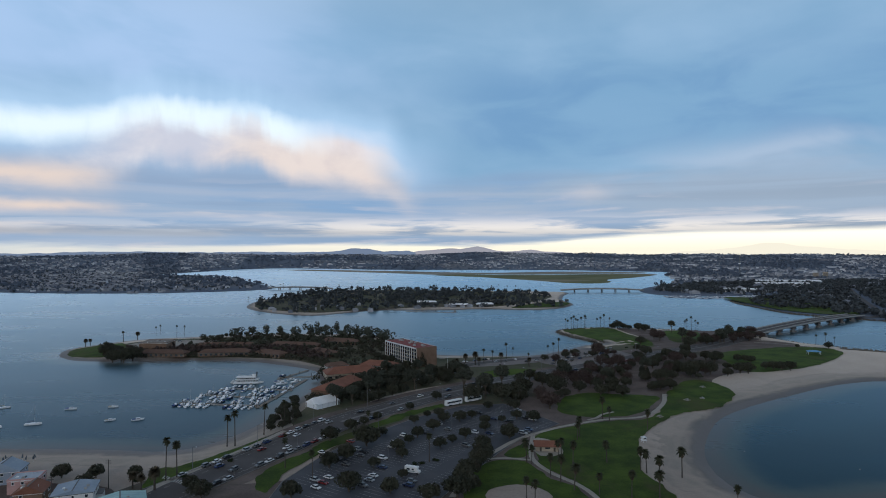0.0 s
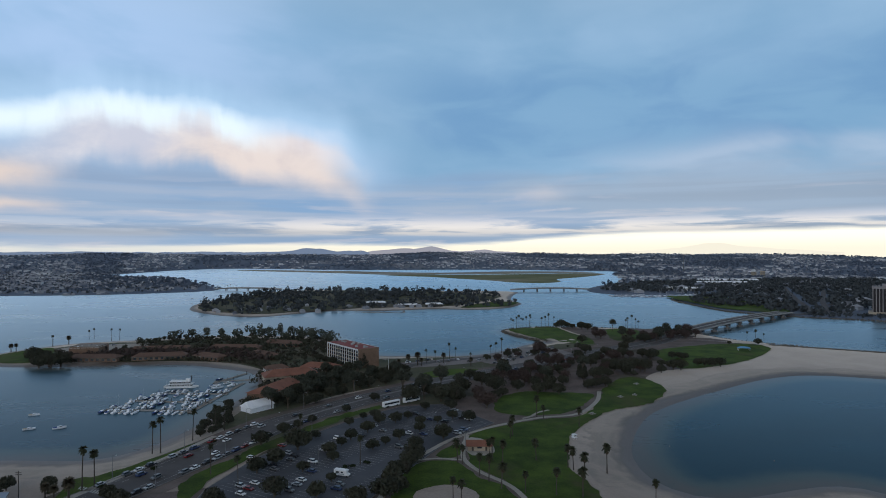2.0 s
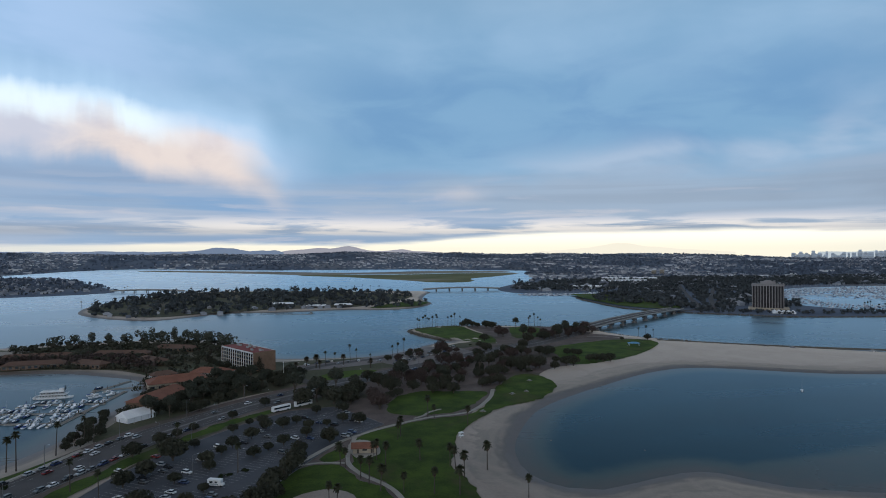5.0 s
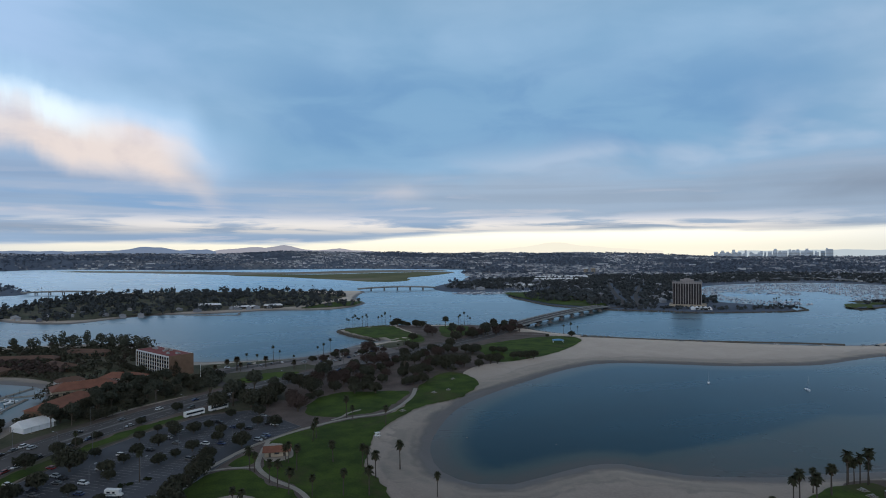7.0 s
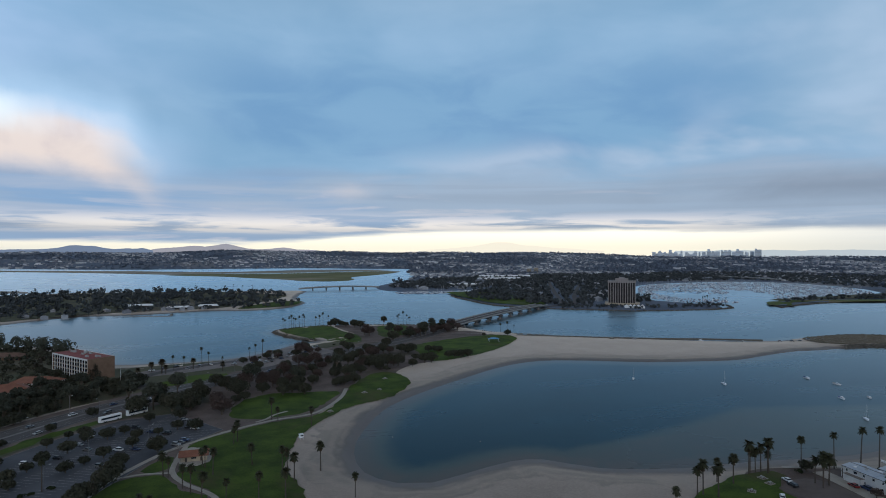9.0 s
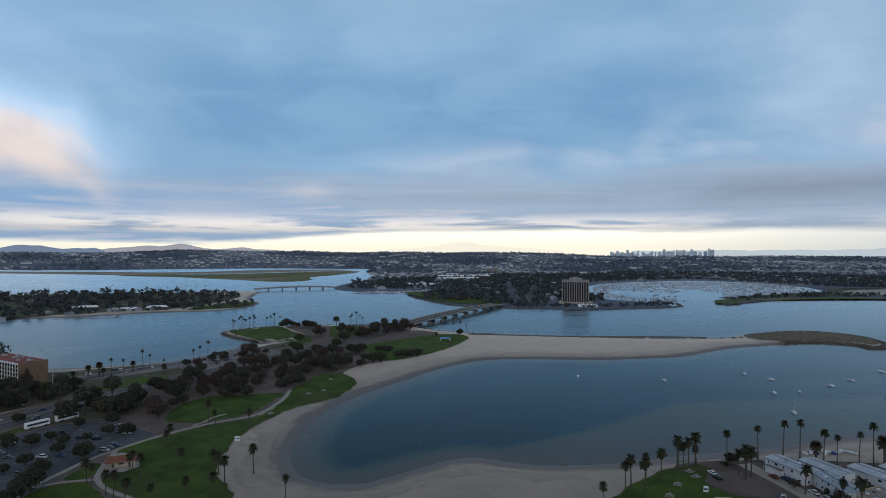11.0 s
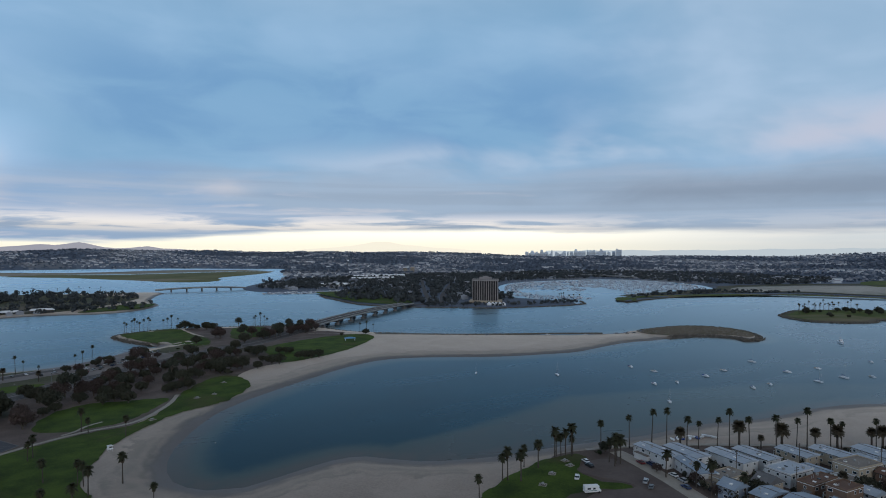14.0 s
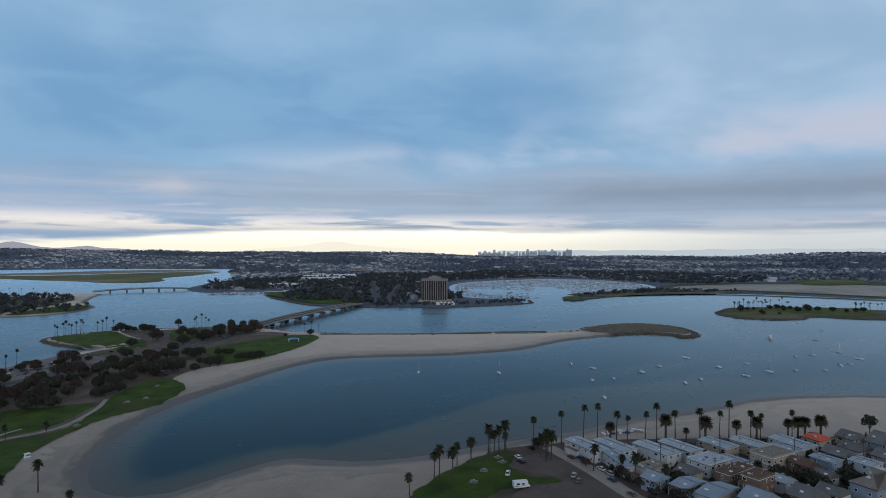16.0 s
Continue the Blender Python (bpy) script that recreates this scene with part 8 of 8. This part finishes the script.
# ---------------------------------------------------------------- skyline
def high_rise(x, y, w, d, h, turn, step):
    ob = thing("high_rise", "distant downtown office tower, pale blue-grey with haze in its colour", "tower", "downtown towers", pose(x, y, 20, 0, 0, turn))
    part("shaft", Build().box(-w / 2, w / 2, -d / 2, d / 2, 0, h * (0.86 if step else 1)), M["highrise"], ob)
    if step:
        part("crown", Build().box(-w * 0.32, w * 0.32, -d * 0.32, d * 0.32, h * 0.86, h), M["highrise"], ob)
    for k in range(1, int(h / 9)):
        part("floor_band", Build().box(-w / 2 - 0.4, w / 2 + 0.4, -d / 2 - 0.4, d / 2 + 0.4, 9 * k, 9 * k + 1.6), M["concrete"], ob)


r = np.random.default_rng(77)
tops = [(0, 62), (9, 70), (16, 64), (24, 80), (31, 68), (40, 72), (47, 66), (60, 70), (70, 64), (78, 90), (84, 76), (90, 68), (96, 78), (101, 74), (106, 80), (112, 70), (117, 84), (122, 72), (129, 66), (136, 70), (141, 88), (145, 86)]
for px, h in tops + [(r.uniform(4, 146), r.uniform(40, 66)) for _ in range(34)]:
    a = radians(42.3 + px * 0.0575)
    R = 4640 + r.uniform(-60, 60)
    high_rise(R * math.sin(a), R * math.cos(a), r.uniform(10, 30), r.uniform(12, 24), h * 0.9 + r.uniform(-4, 4), -math.degrees(a), r.uniform() < 0.4)


def sky_tower(x, y):
    ob = thing("observation_tower", "slim distant observation tower", "tower", "", pose(x, y, 4))
    part("shaft", Build().tube([(0, 0, -2), (0, 0, 78)], (2.0, 1.4), 10), M["steel"], ob)
    part("cabin", Build().tube([(0, 0, 40), (0, 0, 44)], (5, 5), 14), M["white"], ob)


sky_tower(1210, 2460)


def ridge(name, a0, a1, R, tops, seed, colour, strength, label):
    """A far mountain ridge: a plain backdrop beyond everything else, glowing evenly in a haze colour."""
    m = bpy.data.materials.new(name + "_air_glow")
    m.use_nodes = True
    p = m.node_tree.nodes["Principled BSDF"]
    # black surface; emission alone gives the hazy tone, no light falls on it
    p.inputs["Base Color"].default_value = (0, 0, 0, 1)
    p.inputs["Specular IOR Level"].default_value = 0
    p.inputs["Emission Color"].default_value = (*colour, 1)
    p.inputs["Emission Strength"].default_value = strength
    az = np.linspace(a0, a1, 220)
    xs, hs = zip(*tops)
    h = np.interp(az, xs, hs)
    h = h + (np.array([noise.fractal((a * 0.55, seed, 0.0), 1.0, 2.0, 5) for a in az])) * np.minimum(h * 0.10, 7)
    b = Build()
    k = len(az)
    s, c = np.sin(np.radians(az)), np.cos(np.radians(az))
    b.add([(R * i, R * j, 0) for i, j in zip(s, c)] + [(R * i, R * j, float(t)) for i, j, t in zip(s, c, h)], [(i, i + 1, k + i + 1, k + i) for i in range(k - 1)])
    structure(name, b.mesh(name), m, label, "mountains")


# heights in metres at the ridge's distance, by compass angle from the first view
ridge("backdrop_north", -46, -2.6, 4850, ((-46, 88), (-33.5, 90), (-32, 97), (-30, 101), (-26, 100), (-24, 96), (-13, 95), (-10.3, 96), (-9.5, 106), (-8.6, 124), (-8.0, 128), (-7.2, 119), (-6.4, 104), (-5.6, 96), (-4.5, 107), (-3.4, 101), (-2.6, 84)), 3.0, (0.165, 0.220, 0.325), 1.0, "distant mountain ridge, a backdrop glowing hazy blue")
ridge("backdrop_east", -3.0, 12, 4860, ((-3.0, 84), (-2.4, 97), (-1.5, 107), (0.3, 119), (1.6, 115), (2.6, 129), (3.3, 137), (4.2, 122), (5.1, 104), (6, 93), (6.6, 98), (8.3, 105), (9.6, 96), (12, 84)), 5.0, (0.330, 0.335, 0.390), 1.0, "distant mountain ridge, a backdrop glowing hazy grey")
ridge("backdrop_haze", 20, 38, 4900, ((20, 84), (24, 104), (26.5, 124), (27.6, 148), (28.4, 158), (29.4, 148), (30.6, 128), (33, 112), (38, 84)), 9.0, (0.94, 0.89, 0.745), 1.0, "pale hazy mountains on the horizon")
ridge("backdrop_sea", 44, 82, 4900, ((44, 84), (50, 90), (58, 94), (62, 99), (66, 106), (72, 110), (82, 110)), 12.0, (0.500, 0.570, 0.620), 1.0, "coast beyond the bay mouth, a backdrop glowing pale hazy blue")


# ---------------------------------------------------------------- rock edges
def rocks(name, line, inner, seed, label, spacing=1.6, rows=3, size=(0.6, 1.2), z0=0.1):
    """Angular boulders laid along a bank."""
    r = np.random.default_rng(seed)
    V, F = [], []
    base = np.array([(-1, -1, -1), (1, -1, -1), (1, 1, -1), (-1, 1, -1), (-0.6, -0.7, 1), (0.7, -0.6, 1), (0.6, 0.7, 1), (-0.7, 0.6, 1)], float)
    faces = [(0, 3, 2, 1), (4, 5, 6, 7), (0, 1, 5, 4), (1, 2, 6, 5), (2, 3, 7, 6), (3, 0, 4, 7)]
    t = np.gradient(line, axis=0)
    n = np.stack([-t[:, 1], t[:, 0]], 1) / np.hypot(*t.T)[:, None] * inner
    for i in range(len(line)):
        for k in range(rows):
            p = line[i] + n[i] * (k * 1.5 + r.normal() * 0.5) + t[i] * (0.5 * (k % 2) + r.uniform(-0.5, 0.5)) + r.normal(size=2) * 0.5
            s = r.uniform(*size)
            q = base * s * r.uniform(0.6, 1.0, 3) + r.normal(size=(8, 3)) * 0.15 * s
            a = r.uniform(0, 6.28)
            q[:, :2] = q[:, :2] @ np.array([(math.cos(a), -math.sin(a)), (math.sin(a), math.cos(a))])
            m = len(V)
            V += (q + (*p, z0 + min(k, 3) * 0.62 + max(k - 3, 0) * 0.02)).tolist()
            F += [tuple(j + m for j in f) for f in faces]
    b = Build()
    b.v, b.f = V, F
    return tagged(part(name, b, M["rock"]), label, "rocks", "", "stuff")


def stretch(line, a, b, step):
    """The part of a closed line between the points nearest to a and b, at even steps."""
    i, j = (int(np.argmin(np.hypot(*(line - p).T))) for p in (np.array(a), np.array(b)))
    seg = line[i:j + 1] if i <= j else np.concatenate([line[i:], line[:j + 1]])
    s = np.concatenate([[0], np.cumsum(np.hypot(*np.diff(seg, axis=0).T))])
    d = np.arange(0, s[-1], step)
    return np.stack([np.interp(d, s, seg[:, 0]), np.interp(d, s, seg[:, 1])], 1)


area = (MAIN[:, 0] * np.roll(MAIN[:, 1], -1) - MAIN[:, 1] * np.roll(MAIN[:, 0], -1)).sum()
side = 1.0 if area > 0 else -1.0
rocks("jetty_rocks", stretch(MAIN, (685, 462), (664, 399), 1.6), side, 61, "rough grey-brown boulders round the jetty", rows=6, size=(0.5, 1.2))
wall_line = spline([(395, 600), (432, 577), (480, 544), (529, 516), (579, 491), (624, 464)], 3.0, False)
wall_n = ribbon_line([tuple(p) for p in wall_line], 1, 3.0)[1][:len(wall_line)]
structure("spit_wall", Build().loft([[(*(p + q * o), z) for o, z in ((-0.8, 0.6), (0.8, 0.6), (0.35 + 0.12 * math.sin(k * 1.7), 2.38), (-0.35, 2.3 + 0.12 * math.sin(k * 2.3)))] for k, (p, q) in enumerate(zip(wall_line, wall_n))]).mesh("spit_wall"), M["rock"], "low dark rubble wall along the spit", "wall")
rocks("point_rocks", stretch(MAIN, (170, 655), (345, 728), 2.0), side, 62, "dark boulders round the grassy point", rows=3)
rocks("bank_rocks", stretch(MAIN, (345, 728), (430, 598), 2.6), side, 63, "dark boulders along the channel bank", rows=2, size=(0.5, 0.9))
areap = (POINT[:, 0] * np.roll(POINT[:, 1], -1) - POINT[:, 1] * np.roll(POINT[:, 0], -1)).sum()
rocks("far_point_rocks", stretch(POINT, (1108, 478), (1110, 250), 3.0), 1.0 if areap > 0 else -1.0, 64, "dark boulders round the palm point", rows=2, size=(1.0, 1.8))
aream = (MAINLAND[:, 0] * np.roll(MAINLAND[:, 1], -1) - MAINLAND[:, 1] * np.roll(MAINLAND[:, 0], -1)).sum()
rocks("channel_rocks", stretch(MAINLAND, (560, 1176), (932, 790), 3.0), 1.0 if aream > 0 else -1.0, 65, "dark boulders along the far channel bank", rows=2, size=(1.0, 1.9))
rocks("mole_rocks", stretch(MAINLAND, (1066, 808), (1560, 389), 3.4), 1.0 if aream > 0 else -1.0, 66, "dark boulders along the mole", rows=2, size=(1.1, 2.0))
overlay("jetty_scrub", [(676, 455), (738, 453), (770, 442), (784, 416), (779, 386), (760, 360), (744, 350), (731, 350), (732, 364), (720, 384), (700, 401), (672, 408), (660, 430)], 0.22, mat("dry_scrub", (0.105, 0.083, 0.056), (0.20, 0.165, 0.12), 0.25, 0.95, 0.1, 4, third=(0.085, 0.080, 0.045), spec=0.1), "dry brown rubble and scrub over the jetty's top", "scrub", step=4, cell=8)
r = np.random.default_rng(71)
q = spots([(672, 452), (738, 450), (768, 440), (780, 415), (775, 388), (758, 363), (742, 354), (738, 366), (724, 386), (702, 404), (676, 410), (664, 430)], 900, 72)
top = Build()
for (x, y), z in zip(q, on_main(q)):
    a, w = r.uniform(0, 3.14), r.uniform(0.3, 0.9)
    c, d = math.cos(a) * w, math.sin(a) * w
    h = w * r.uniform(0.5, 0.9)
    top.loft([[(x - c, y - d, z - 0.1), (x + d, y - c, z - 0.1), (x + c, y + d, z - 0.1), (x - d, y + c, z - 0.1)], [(x - c * 0.6, y - d * 0.6, z + 0.2 + h), (x + d * 0.5, y - c * 0.6, z + 0.2 + h * 0.8), (x + c * 0.6, y + d * 0.5, z + 0.2 + h), (x - d * 0.6, y + c * 0.6, z + 0.2 + h * 0.9)]])
tagged(part("jetty_stones", top, mat("pale_rubble", (0.11, 0.095, 0.075), (0.26, 0.23, 0.19), 0.4, 0.9, island=0.8)), "loose pale and brown stones over the jetty", "rocks", "", "stuff")
